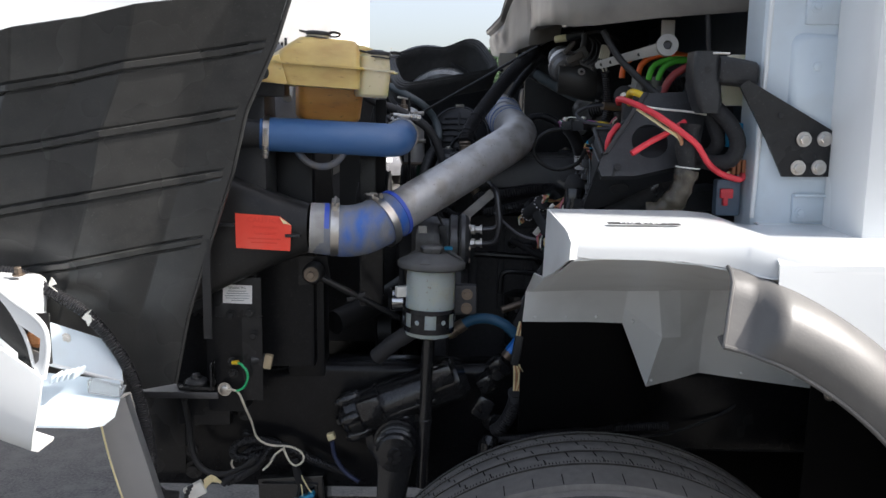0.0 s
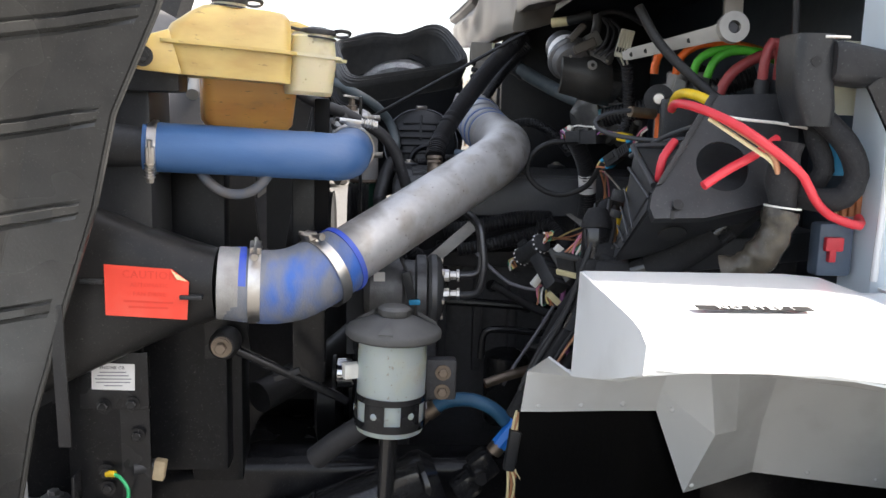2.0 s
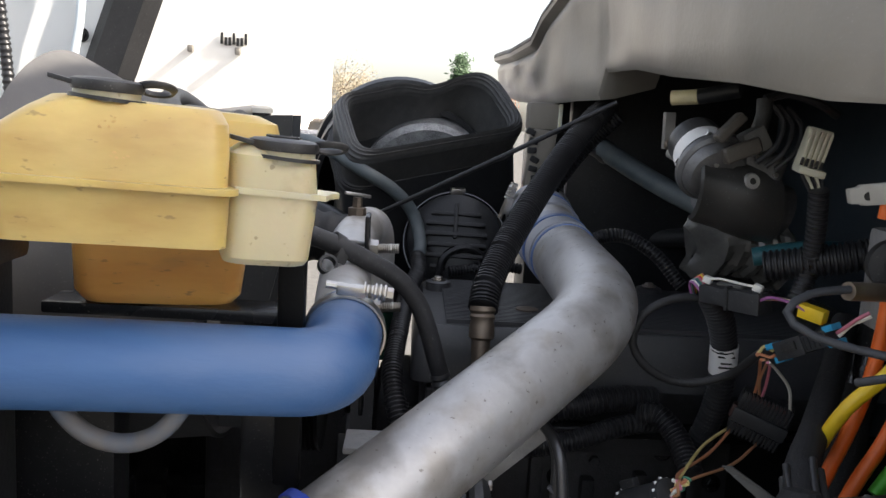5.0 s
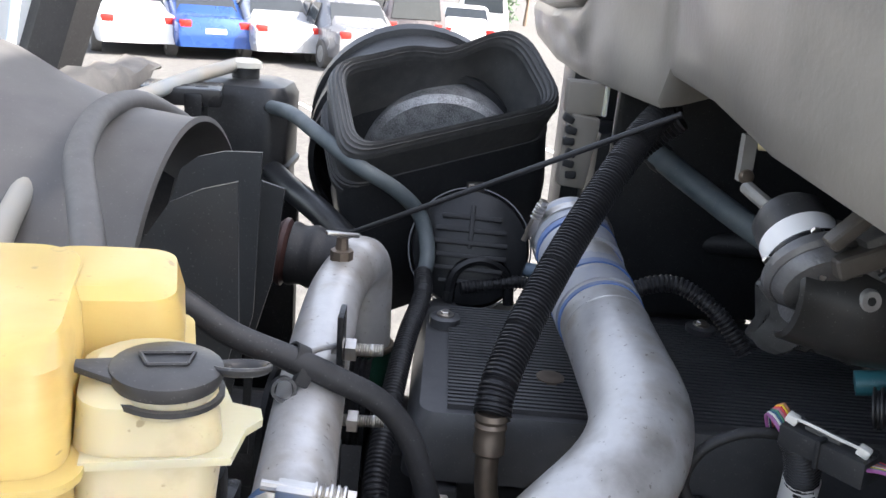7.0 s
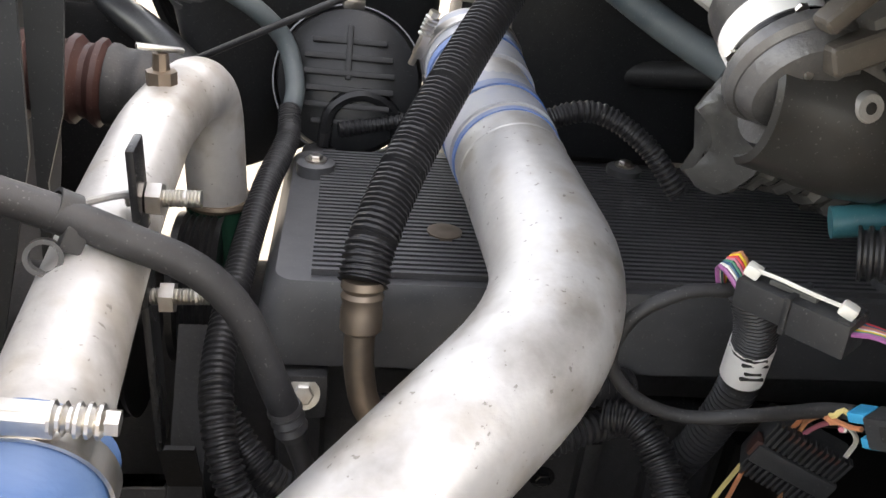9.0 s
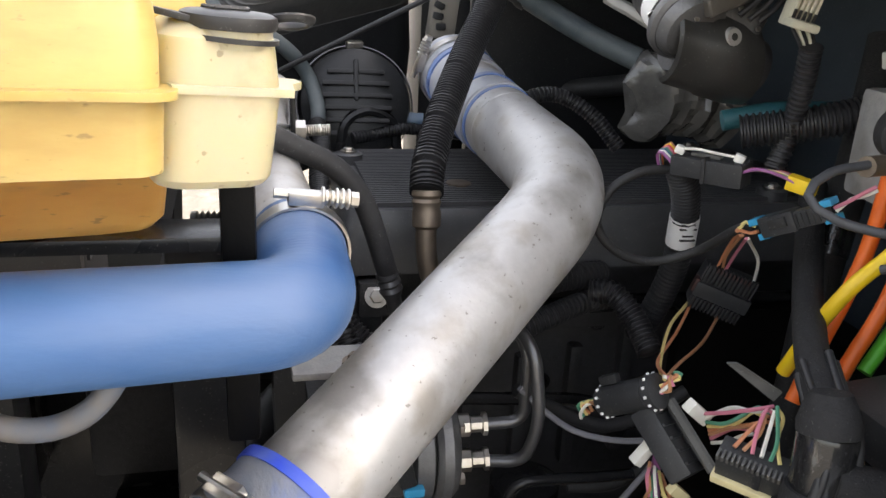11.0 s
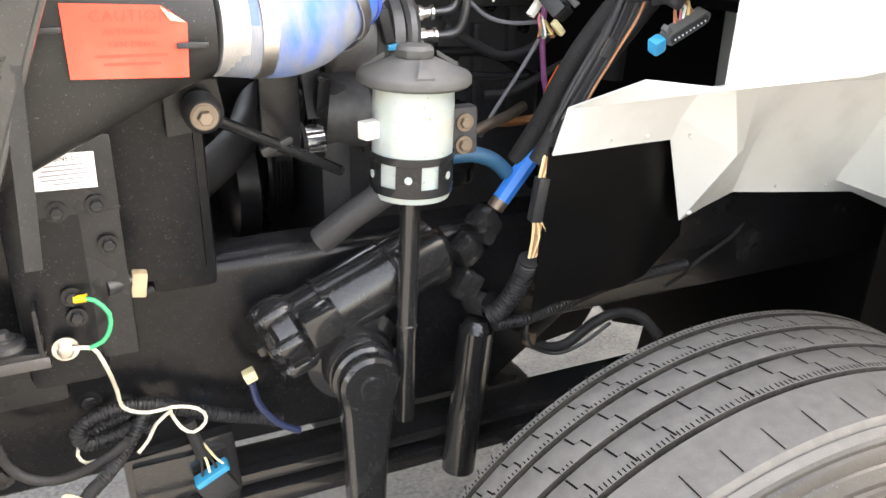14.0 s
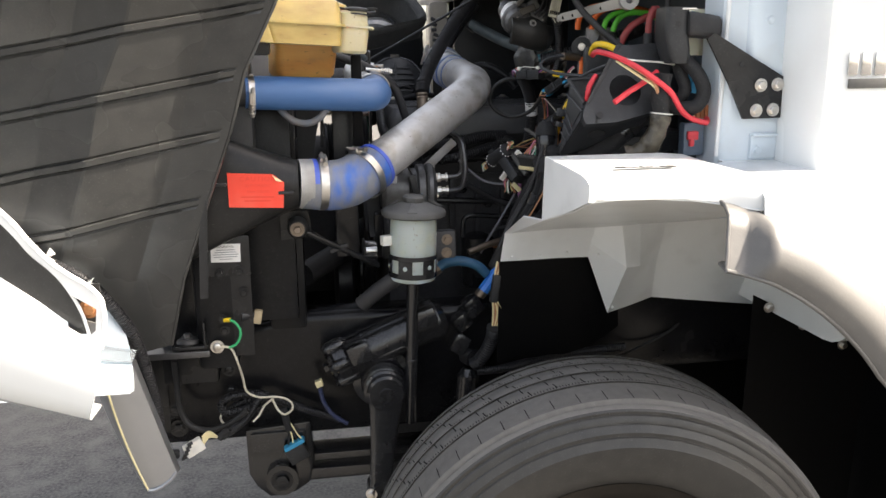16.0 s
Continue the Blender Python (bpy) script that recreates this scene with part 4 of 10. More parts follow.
# ---- charge-air pipe, silicone hoses and duct ----
def charge_pipe():
    h = thing("charge_air_pipe", (0.05, 2.1, 1.24), "weathered aluminium charge-air pipe with blue silicone ends", "pipe")
    A, B, E2, T = V(-0.132, 1.996, 1.285), V(0.044, 2.139, 1.383), V(0.219, 2.281, 1.484), V(0.200, 2.570, 1.517)
    path = rounded([A, B, E2, T, T + V(-0.012, 0.20, 0.040)], 0.085, 0.008)
    part("tube", sweep(path, 0.0518, 48), "alu", h, "mottled bare aluminium tube")
    d = (T - E2).normalized()
    for o, w, r in ((-0.046, 0.007, 0.0536), (-0.018, 0.034, 0.0548), (0.012, 0.012, 0.0560), (0.040, 0.044, 0.0556), (0.068, 0.010, 0.0566)):
        part("collar_ring", sweep([T + d * (o - w / 2), T + d * (o + w / 2)], r, 36), "collarblue" if w < 0.02 else "collarpale", h, "blue silicone collar ring")
    d2 = V(-0.012, 0.20, 0.040).normalized()
    for o, w, r in ((0.098, 0.044, 0.0560), (0.130, 0.012, 0.0570), (0.165, 0.050, 0.0565)):
        part("collar_ring", sweep([T + d2 * (o - w / 2), T + d2 * (o + w / 2)], r, 36), "collarblue" if w < 0.02 else "collarpale", h, "blue silicone collar ring")
    clamp_band(T + d2 * 0.165, d2, 0.0572, 0.016, h, (-1, -0.2, 0.3), True)
    part("weld_bead", lathe([(0.0520, -0.002), (0.0528, 0), (0.0520, 0.002)], T + d * -0.078, d, 40), "alu", h)
    # silicone elbow at the lower end
    s0 = V(-0.300, 1.932, 1.272)
    path = rounded([s0, V(-0.195, 1.950, 1.260), A + (B - A) * 0.02, A + (B - A) * 0.16], 0.07, 0.006)
    part("silicone_elbow", sweep(path, lambda s, f: 0.0585 + 0.003 * math.sin(min(1, f * 1.1) * math.pi), 40), "worn", h, "scuffed blue-grey silicone elbow hose")
    dl = (B - A).normalized()
    e = A + (B - A) * 0.075
    part("blue_edge", sweep([e + dl * 0.012, e + dl * 0.022], 0.0605, 40), "bluebright", h)
    part("blue_edge", sweep([V(-0.272, 1.938, 1.270), V(-0.258, 1.94, 1.2695)], 0.0608, 40), "bluebright", h)
    part("alu_spigot", sweep([V(-0.3005, 1.932, 1.2722), V(-0.268, 1.936, 1.271)], 0.0596, 40), "cast", h, "cast aluminium spigot end")
    clamp_band(V(-0.244, 1.942, 1.268), (1, 0.12, -0.03), 0.0615, 0.019, h, (0, -0.3, 1))
    clamp_band(A + (B - A) * -0.03, dl, 0.0625, 0.019, h, (-0.3, -0.2, 1))
    # small bracket bar hanging under the tube
    br = bmesh.new()
    boxm((0, 0, 0), (0.135, 0.004, 0.024), bevel=0.0015, bm=br)
    br.transform(pose(0.092, 2.255, 1.288, 0, -42, 0))
    part("support_bar", br, "cast", h, "flat metal support bar")
    part("bolt", bolt_bm((0.047, 2.25, 1.248), (0, -1, 0), 0.008, 0.006), "steel", h)
    return h


M["collarpale"] = mat("dusty_pale_collar", (0.50, 0.51, 0.53), 0.45, metal=0.2, col2=(0.40, 0.42, 0.50), scale=40, amount=0.6, stain=(0.12, 0.20, 0.45), stain_scale=10, stain_amt=0.4)
M["bluebright"] = mat("bright_blue_silicone", (0.03, 0.08, 0.60), 0.5, col2=(0.1, 0.16, 0.5), scale=60, amount=0.6)
charge_pipe()


M["ductplastic"] = mat("dusty_black_duct_plastic", (0.0125, 0.0125, 0.013), 0.30, col2=(0.026, 0.025, 0.024), scale=20, amount=0.6, bump=0.12, dust=0.05, spec=0.35)


def cac_duct():
    h = thing("cooler_outlet_duct", (-0.42, 1.93, 1.1), "black tapering charge-cooler outlet with red warning label", "duct")
    rings = []
    for f in [k / 8 for k in range(9)]:
        x = -0.30 - 0.30 * f
        g = f ** 1.15
        zc = 1.272 - 0.010 * g
        hz = 0.0575 + 0.125 * g
        hy = 0.0575 - 0.006 * g
        yc = 1.932 - 0.012 * g
        r = []
        for k in range(40):
            a = 2 * math.pi * k / 40
            ex = 1 - 0.55 * min(1, f * 2.2)
            ca, sa = math.cos(a), math.sin(a)
            cy = math.copysign(abs(ca) ** ex, ca)
            cz = math.copysign(abs(sa) ** (1 - 0.25 * min(1, f * 2)), sa)
            r.append(V(x, yc + hy * cy, zc + hz * cz))
        rings.append(r)
    part("duct", loft(rings), "ductplastic", h, flat_angle=50)
    # label on its near face
    tl, tr, br_, bl = V(-0.461, 1.868, 1.312), V(-0.333, 1.868, 1.306), V(-0.337, 1.868, 1.226), V(-0.461, 1.868, 1.232)
    lb = plate([tl + V(0, 0, 0), tr + V(-0.026, 0, 0), tr + V(0, 0, -0.02), br_, bl], 0.0008, way=(0, -1, 0))
    lab = part("warning_label", lb, "redlabel", h, "red caution label with a torn corner")
    part("torn_corner", plate([tr + V(-0.027, -0.001, -0.001), tr + V(-0.002, -0.001, -0.019), tr + V(-0.018, -0.002, -0.016)], 0.0006, way=(0, -1, 0)), "cream", lab)
    c = (tl + br_) / 2
    mm = Matrix.Translation((c.x, 1.8665, c.z)) @ pose(0, 0, 0, 90, 0, 0) @ pose(0, 0, 0, 0, 0, -1.5)
    for s, z, sz in (("CAUTION", 0.027, 0.0175), ("AUTOMATIC", 0.011, 0.0095), ("FAN DRIVE", -0.003, 0.0095)):
        part("label_text", text_bm(s, sz, mm @ pose(0.006, z, 0), 1.1), "redink", lab)
    for z, w in ((-0.015, 0.075), (-0.024, 0.06)):
        b = bmesh.new()
        boxm((0, 0, 0), (w, 0.003, 0.0004), bevel=0, bm=b)
        b.transform(mm @ pose(0.004, z, 0))
        part("label_bar", b, "redink", lab)
    for x, z in ((-0.30 - 0.02, 1.262), (-0.47, 1.285)):
        part("duct_rib", boxm((x - 0.01, 1.868, z), (0.035, 0.012, 0.007), bevel=0.002), "black", h)
    return h


cac_duct()


def upper_hose():
    h = thing("upper_coolant_hose", (-0.2, 1.95, 1.44), "faded blue silicone upper coolant hose with clamps", "hose")
    p = rounded([V(-0.416, 1.939, 1.490), V(-0.30, 1.960, 1.4855), V(-0.20, 1.977, 1.481), V(-0.099, 1.996, 1.476), V(-0.0985, 2.075, 1.484), V(-0.098, 2.118, 1.490)], 0.078, 0.006)
    part("hose", sweep(p, lambda s, f: 0.0395 + (0.001 if f < 0.03 else 0), 36), "silicone", h)
    clamp_band(V(-0.402, 1.9415, 1.4895), (1, 0.17, -0.04), 0.0408, 0.014, h, (0.0, -1, -0.25), True)
    clamp_band(V(-0.0975, 2.098, 1.4875), (-0.02, 0.98, 0.14), 0.0402, 0.015, h, (0.12, -0.15, 1.0), True)
    part("port", sweep([V(-0.50, 1.925, 1.493), V(-0.41, 1.940, 1.490)], 0.0365, 28), "black", h, "black radiator port")
    return h


upper_hose()


def thermostat_pipe():
    h = thing("thermostat_pipe", (-0.09, 2.35, 1.38), "spotted aluminium coolant neck with drain cock", "pipe")
    p = rounded([V(-0.098, 2.085, 1.486), V(-0.110, 2.22, 1.494), V(-0.119, 2.36, 1.508), V(-0.122, 2.53, 1.526), V(-0.096, 2.655, 1.535), V(-0.092, 2.672, 1.37)], 0.06, 0.006)
    part("tube", sweep(p, 0.033, 32), "alu", h)
    part("green_hose", sweep([V(-0.092, 2.672, 1.385), V(-0.092, 2.672, 1.30)], 0.036, 28), "greenhose", h, "dark green hose stub")
    part("hose_rim", lathe([(0.0375, -0.004), (0.039, 0), (0.0375, 0.004), (0.033, 0.005)], (-0.092, 2.672, 1.387), (0, 0, 1), 28), "brass", h)
    c = V(-0.120, 2.540, 1.555)
    cock = part("drain_cock", lathe([(0, 0.0), (0.014, 0.0), (0.014, 0.014), (0.008, 0.015), (0.007, 0.03), (0, 0.031)], c, (0, 0, 1), 8), "brass", h, "brass drain cock")
    part("lever", boxm(c + V(0.0, 0, 0.034), (0.042, 0.009, 0.005), (0, 8, 25), bevel=0.002), "steel", cock)
    return h


M["greenhose"] = mat("dark_green_hose", (0.01, 0.05, 0.03), 0.4, scale=60, amount=0.4)
thermostat_pipe()


# ---- coolant surge tank with washer compartment ----
M["tankcap"] = mat("black_tank_cap_plastic", (0.026, 0.026, 0.028), 0.36, col2=(0.05, 0.05, 0.05), scale=40, amount=0.5, dust=0.15)
M["smudge"] = mat("grimy_smudge", (0.66, 0.44, 0.16), 0.5, col2=(0.50, 0.34, 0.15), scale=120, amount=0.8)


def surge_tank():
    h = thing("coolant_surge_tank", (-0.25, 1.95, 1.52), "yellowed translucent coolant tank with two black caps", "coolant tank")

    PIV, ANG = V(-0.400, 1.866, 0), radians(17.5)
    LEAN_T = Matrix.Translation((-0.13, 0, 1.639)) @ Matrix.Rotation(radians(3.0), 4, "Y") @ Matrix.Translation((0.13, 0, -1.639))
    TURN_T = LEAN_T @ Matrix.Translation(PIV + V(0.012, -0.007, 0)) @ Matrix.Rotation(ANG, 4, "Z") @ Matrix.Translation(-PIV)
    before = set(bpy.data.objects)

    def ring(z, x0, x1, y0, y1, r=0.02):
        return ring_rr(((x0 + x1) / 2, (y0 + y1) / 2, z), (1, 0, 0), (0, 1, 0), (x1 - x0) / 2, (y1 - y0) / 2, r, 5)
    up = [ring(1.640, -0.372, -0.180, 1.872, 2.06), ring(1.665, -0.362, -0.180, 1.874, 2.06), ring(1.690, -0.330, -0.182, 1.882, 2.055), ring(1.700, -0.315, -0.187, 1.892, 2.045, 0.03)]
    part("upper_shell", loft(up), "tank", h)
    lo = [ring(1.591, -0.352, -0.178, 1.872, 2.06), ring(1.636, -0.372, -0.178, 1.870, 2.06)]
    part("lower_shell", loft(lo), "tank", h)
    part("coolant_sump", loft([ring(1.512, -0.292, -0.156, 2.010, 2.085, 0.02), ring(1.523, -0.300, -0.148, 2.002, 2.092), ring(1.598, -0.306, -0.144, 1.990, 2.075)]), "coolant", h, "amber coolant-filled sump")
    part("seam_flange", loft([ring(1.6355, -0.385, -0.172, 1.862, 2.066), ring(1.6405, -0.385, -0.172, 1.862, 2.066)]), "tank", h)
    # mounting ear with bolt
    part("mounting_ear", plate([(-0.366, 1.868, 1.655), (-0.405, 1.866, 1.640), (-0.421, 1.866, 1.622), (-0.422, 1.866, 1.600), (-0.408, 1.866, 1.592), (-0.345, 1.868, 1.590)], 0.012, 0.003, way=(0, 1, 0)), "tank", h)
    part("mounting_bolt", bolt_bm((-0.402, 1.865, 1.612), (0, -1, 0), 0.010, 0.008), "blackmetal", h)
    # washer compartment at the rear
    w = part("washer_tank", loft([ring(1.576, -0.178, -0.108, 1.896, 1.958, 0.02), ring(1.582, -0.180, -0.106, 1.890, 1.964), ring(1.634, -0.180, -0.103, 1.886, 1.966), ring(1.668, -0.178, -0.107, 1.889, 1.964), ring(1.676, -0.170, -0.115, 1.896, 1.956, 0.025)]), "washer", h, "paler washer fluid compartment")
    part("rear_shell", loft([ring(1.594, -0.21, -0.130, 1.970, 2.066), ring(1.600, -0.21, -0.124, 1.968, 2.070), ring(1.672, -0.21, -0.124, 1.968, 2.070), ring(1.692, -0.21, -0.130, 1.972, 2.066), ring(1.698, -0.21, -0.146, 1.98, 2.05, 0.02)]), "tank", h, "rear lobe of the tank")
    part("rear_seam", loft([ring(1.6355, -0.20, -0.116, 1.964, 2.078), ring(1.6405, -0.20, -0.116, 1.964, 2.078)]), "tank", h)
    part("seam_tab", plate([(-0.175, 1.882, 1.637), (-0.100, 1.885, 1.635), (-0.090, 1.915, 1.634), (-0.080, 1.925, 1.634), (-0.080, 1.937, 1.634), (-0.096, 1.945, 1.634), (-0.10, 1.972, 1.634), (-0.175, 1.972, 1.634)], 0.005, way=(0, 0, 1)), "washer", w)
    # caps: neck, cap with a handle tab, retaining strap
    for c, r, nm in ((V(-0.275, 1.915, 1.700), 0.027, "filler_cap"), (V(-0.134, 1.912, 1.667), 0.0285, "washer_cap")):
        part("neck", lathe([(r * 0.93, -0.005), (r * 0.95, 0.012), (r * 0.9, 0.012)], c, (0, 0, 1), 28), "washer", h)
        cap = part(nm, lathe([(0, 0.017), (r * 0.5, 0.0165), (r * 0.9, 0.0155), (r * 1.02, 0.014), (r * 1.05, 0.010), (r * 1.0, 0.006), (r * 0.95, 0.006)], c, (0, 0, 1), 36), "tankcap", h, "dusty black tethered cap")
        part("tab", plate([c + V(-r * 0.8, -r * 0.5, 0.012), c + V(-r * 1.6, -r * 0.15, 0.016), c + V(-r * 1.6, r * 0.15, 0.016), c + V(-r * 0.8, r * 0.5, 0.012)], 0.004, 0.001, way=(0, 0, -1)), "tankcap", cap)
        sp = [c + V(r * (1.36 - 0.50 * math.cos(t * math.pi / 8)), r * 0.46 * math.sin(t * math.pi / 8), 0.0115 - 0.004 * math.sin(t * math.pi / 8)) for t in range(-8, 9)]
        part("tether", sweep(spline(sp, 0.004), 0.0033, 10, squash=0.6), "tankcap", cap, "flat tether loop")
        part("tether_ring", lathe([(r * 0.97, -0.001), (r * 1.08, -0.001), (r * 1.08, 0.002), (r * 0.97, 0.002), (r * 0.97, -0.001)], c, (0.04, 0, 1), 30), "tankcap", cap)
    c = V(-0.134, 1.912, 1.6844)
    for a, b in (((-0.010, -0.006), (0.010, -0.006)), ((-0.010, -0.006), (-0.014, 0.008)), ((0.010, -0.006), (0.014, 0.008)), ((-0.014, 0.008), (0.014, 0.008))):
        part("cap_symbol", sweep([c + V(*a, 0), c + V(*b, 0)], 0.0012, 6), "tankcap", h)
    random.seed(5)
    for x, z, rx, rz in ((-0.272, 1.683, 0.010, 0.006), (-0.262, 1.660, 0.010, 0.003)):
        for k in range(5):
            t = bmesh.new()
            ox, oz = random.gauss(0, rx * 0.5), random.gauss(0, rz * 0.5)
            q = random.uniform(0.08, 0.2) * rx
            yy = 1.8725 if z < 1.665 else 1.874 + (z + oz - 1.665) * 0.30
            vs = [t.verts.new((x + ox + q * math.cos(a) * random.uniform(0.6, 1.2), yy - 0.0012, z + oz + 0.7 * q * math.sin(a) * random.uniform(0.6, 1.2))) for a in [2 * math.pi * j / 9 for j in range(9)]]
            t.faces.new(vs)
            part("smudge", t, "smudge", h, "grimy smudge")
    # the tank stands askew: turn all its parts about the mounting ear
    for o in set(bpy.data.objects) - before:
        if o.parent == h:
            w = TURN_T @ Matrix.Translation(WLOC[o.name])
            o.matrix_basis = Matrix.Translation(-WLOC[h.name]) @ w
    return h


surge_tank()


def tank_bracket():
    h = thing("tank_bracket", (-0.35, 2.0, 1.4), "black steel tank bracket and radiator side plate", "bracket")
    part("plate", boxm((-0.45, 1.98, 1.41), (0.10, 0.12, 0.34), bevel=0.008), "black", h)
    part("arm", boxm((-0.40, 1.935, 1.60), (0.10, 0.06, 0.05), bevel=0.008), "black", h)
    part("leg", boxm((-0.145, 2.05, 1.46), (0.026, 0.02, 0.23), bevel=0.005), "flaprubber", h)
    part("shelf", boxm((-0.26, 2.07, 1.512), (0.24, 0.05, 0.012), bevel=0.003), "blackmetal", h)
    part("overflow_loop", sweep(spline([(-0.345, 1.975, 1.50), (-0.338, 1.97, 1.455), (-0.310, 1.965, 1.424), (-0.275, 1.965, 1.414), (-0.243, 1.965, 1.426), (-0.222, 1.97, 1.455), (-0.215, 1.975, 1.49)], 0.006), 0.0085, 12), "blueworn", h, "thin faded blue overflow hose loop")
    return h


M["blueworn"] = mat("faded_blue_hose", (0.045, 0.10, 0.18), 0.6, col2=(0.17, 0.135, 0.095), scale=30, amount=0.8, dust=0.03)
tank_bracket()


# ---- radiator pack, shroud and fan ----
# Throat grey is lighter than the baffles: sky light is put into the colour.
M["throat"] = mat("sky_lightened_shroud_plastic", (0.075, 0.073, 0.074), 0.5, col2=(0.11, 0.105, 0.10), scale=18, amount=0.6, dust=0.2)
M["sealflap"] = mat("dusty_rubber_flap", (0.13, 0.12, 0.108), 0.7, col2=(0.22, 0.20, 0.175), scale=30, amount=0.8, bump=0.4, bscale=120)


def radiator():
    h = thing("radiator", (-0.55, 2.5, 0.7), "black radiator pack with side tank and fan shroud", "radiator")
    part("core", boxm((-0.60, 2.60, 1.14), (0.14, 1.14, 0.80), bevel=0.01), "blackmetal", h)
    part("side_tank", boxm((-0.52, 2.03, 1.20), (0.10, 0.13, 0.80), bevel=0.015), "shroudblack", h)
    # box part of the shroud and its round throat
    part("shroud_panel", boxm((-0.40, 2.085, 1.18), (0.17, 0.05, 0.58), bevel=0.012), "shroudblack", h, "dark moulded shroud side")
    part("shroud_step", boxm((-0.345, 2.14, 1.02), (0.10, 0.08, 0.34), bevel=0.015), "shroudblack", h)
    C = V(-0.37, 2.578, 1.450)
    part("shroud_throat", lathe([(0.330, -0.20), (0.290, -0.12), (0.262, -0.03), (0.254, 0.045), (0.257, 0.060), (0.250, 0.062), (0.247, 0.045), (0.254, -0.03), (0.282, -0.12), (0.322, -0.20)], C, (1, 0, 0), 72), "throat", h, "round grey shroud throat")
    part("shroud_far_side", boxm((-0.42, 3.10, 1.15), (0.30, 0.03, 0.72), bevel=0.01), "shroudblack", h, "far side of the fan shroud")
    random.seed(21)
    rows = []
    for k in range(15):
        f = k / 14.0
        w = 0.006 * math.sin(k * 1.7) + random.uniform(-0.003, 0.003)
        p, q = V(-0.552, 2.70, 1.705).lerp(V(-0.545, 3.16, 1.706), f), V(-0.505, 2.60, 1.680).lerp(V(-0.540, 3.06, 1.664), f)
        rows.append([p + V(-0.05, 0.02, 0.004 + w), p + V(0, 0, 0.008 * math.sin(f * 5) + w), p.lerp(q, 0.5) + V(0, 0, 0.010 + w * 0.5), q + V(0, 0, w * 0.4)])
    part("seal_flap", sheet(rows, 0.006), "sealflap", h, "dusty grey rubber air seal flap")
    tb = part("top_bracket", boxm((-0.455, 3.0, 1.672), (0.13, 0.10, 0.030), (0, 0, 12), bevel=0.006), "blackmetal", h, "black top bracket with holes")
    for x in (-0.49, -0.455, -0.42):
        part("bracket_hole", lathe([(0.0, 0.0008), (0.011, 0.0008), (0.011, 0)], (x, 2.99, 1.6868), (0, 0, 1), 16), "ink", tb)
    part("bracket_leg", boxm((-0.425, 2.97, 1.62), (0.03, 0.04, 0.12), bevel=0.005), "blackmetal", h)
    return h


radiator()


def baffles():
    h = thing("shroud_baffle", (-0.25, 2.40, 1.3), "pair of dark grey plastic shroud baffle sheets", "baffle")
    part("sheet_front", plate([(-0.300, 2.43, 1.251), (-0.300, 2.43, 1.572), (-0.292, 2.43, 1.640), (-0.280, 2.43, 1.680), (-0.262, 2.43, 1.694), (-0.234, 2.43, 1.702), (-0.195, 2.43, 1.704), (-0.202, 2.43, 1.523), (-0.245, 2.43, 1.341), (-0.26, 2.43, 1.251)], 0.004, way=(0, 1, 0)), "cardgrey", h)
    part("sheet_rear", plate([(-0.232, 2.50, 1.30), (-0.217, 2.50, 1.658), (-0.184, 2.50, 1.649), (-0.196, 2.50, 1.536), (-0.215, 2.50, 1.470), (-0.222, 2.50, 1.30)], 0.004, way=(0, 1, 0)), "cardgrey", h)
    part("sheet_near", plate([(-0.282, 2.30, 1.55), (-0.278, 2.30, 1.636), (-0.249, 2.30, 1.680), (-0.221, 2.30, 1.694), (-0.188, 2.30, 1.704), (-0.186, 2.30, 1.568), (-0.215, 2.30, 1.45), (-0.26, 2.30, 1.45)], 0.004, way=(0, 1, 0)), "cardgrey", h)
    part("sheet_side", plate([(-0.325, 2.44, 1.36), (-0.325, 2.44, 1.60), (-0.33, 2.62, 1.55), (-0.33, 2.62, 1.36)], 0.004, way=(1, 0, 0)), "cardgrey", h)
    return h


baffles()


def fan():
    h = thing("cooling_fan", (-0.22, 2.55, 1.2), "black engine cooling fan with hub", "fan")
    C = V(-0.43, 2.578, 1.440)
    part("hub", lathe([(0, 0.06), (0.05, 0.055), (0.085, 0.04), (0.085, -0.03), (0, -0.03)], C, (1, 0, 0), 36), "darkcast", h)
    for k in range(9):
        a = 2 * math.pi * k / 9 + 0.2
        d = V(0, math.cos(a), math.sin(a))
        t = V(0, -math.sin(a), math.cos(a))
        rows = []
        for r, w in ((0.08, 0.035), (0.12, 0.045), (0.18, 0.055), (0.228, 0.060)):
            rows.append([C + d * r + t * (-w) + V(0.03, 0, 0), C + d * r, C + d * r + t * w - V(0.03, 0, 0)])
        part("blade", sheet(rows, 0.005), "black", h)
    return h


fan()


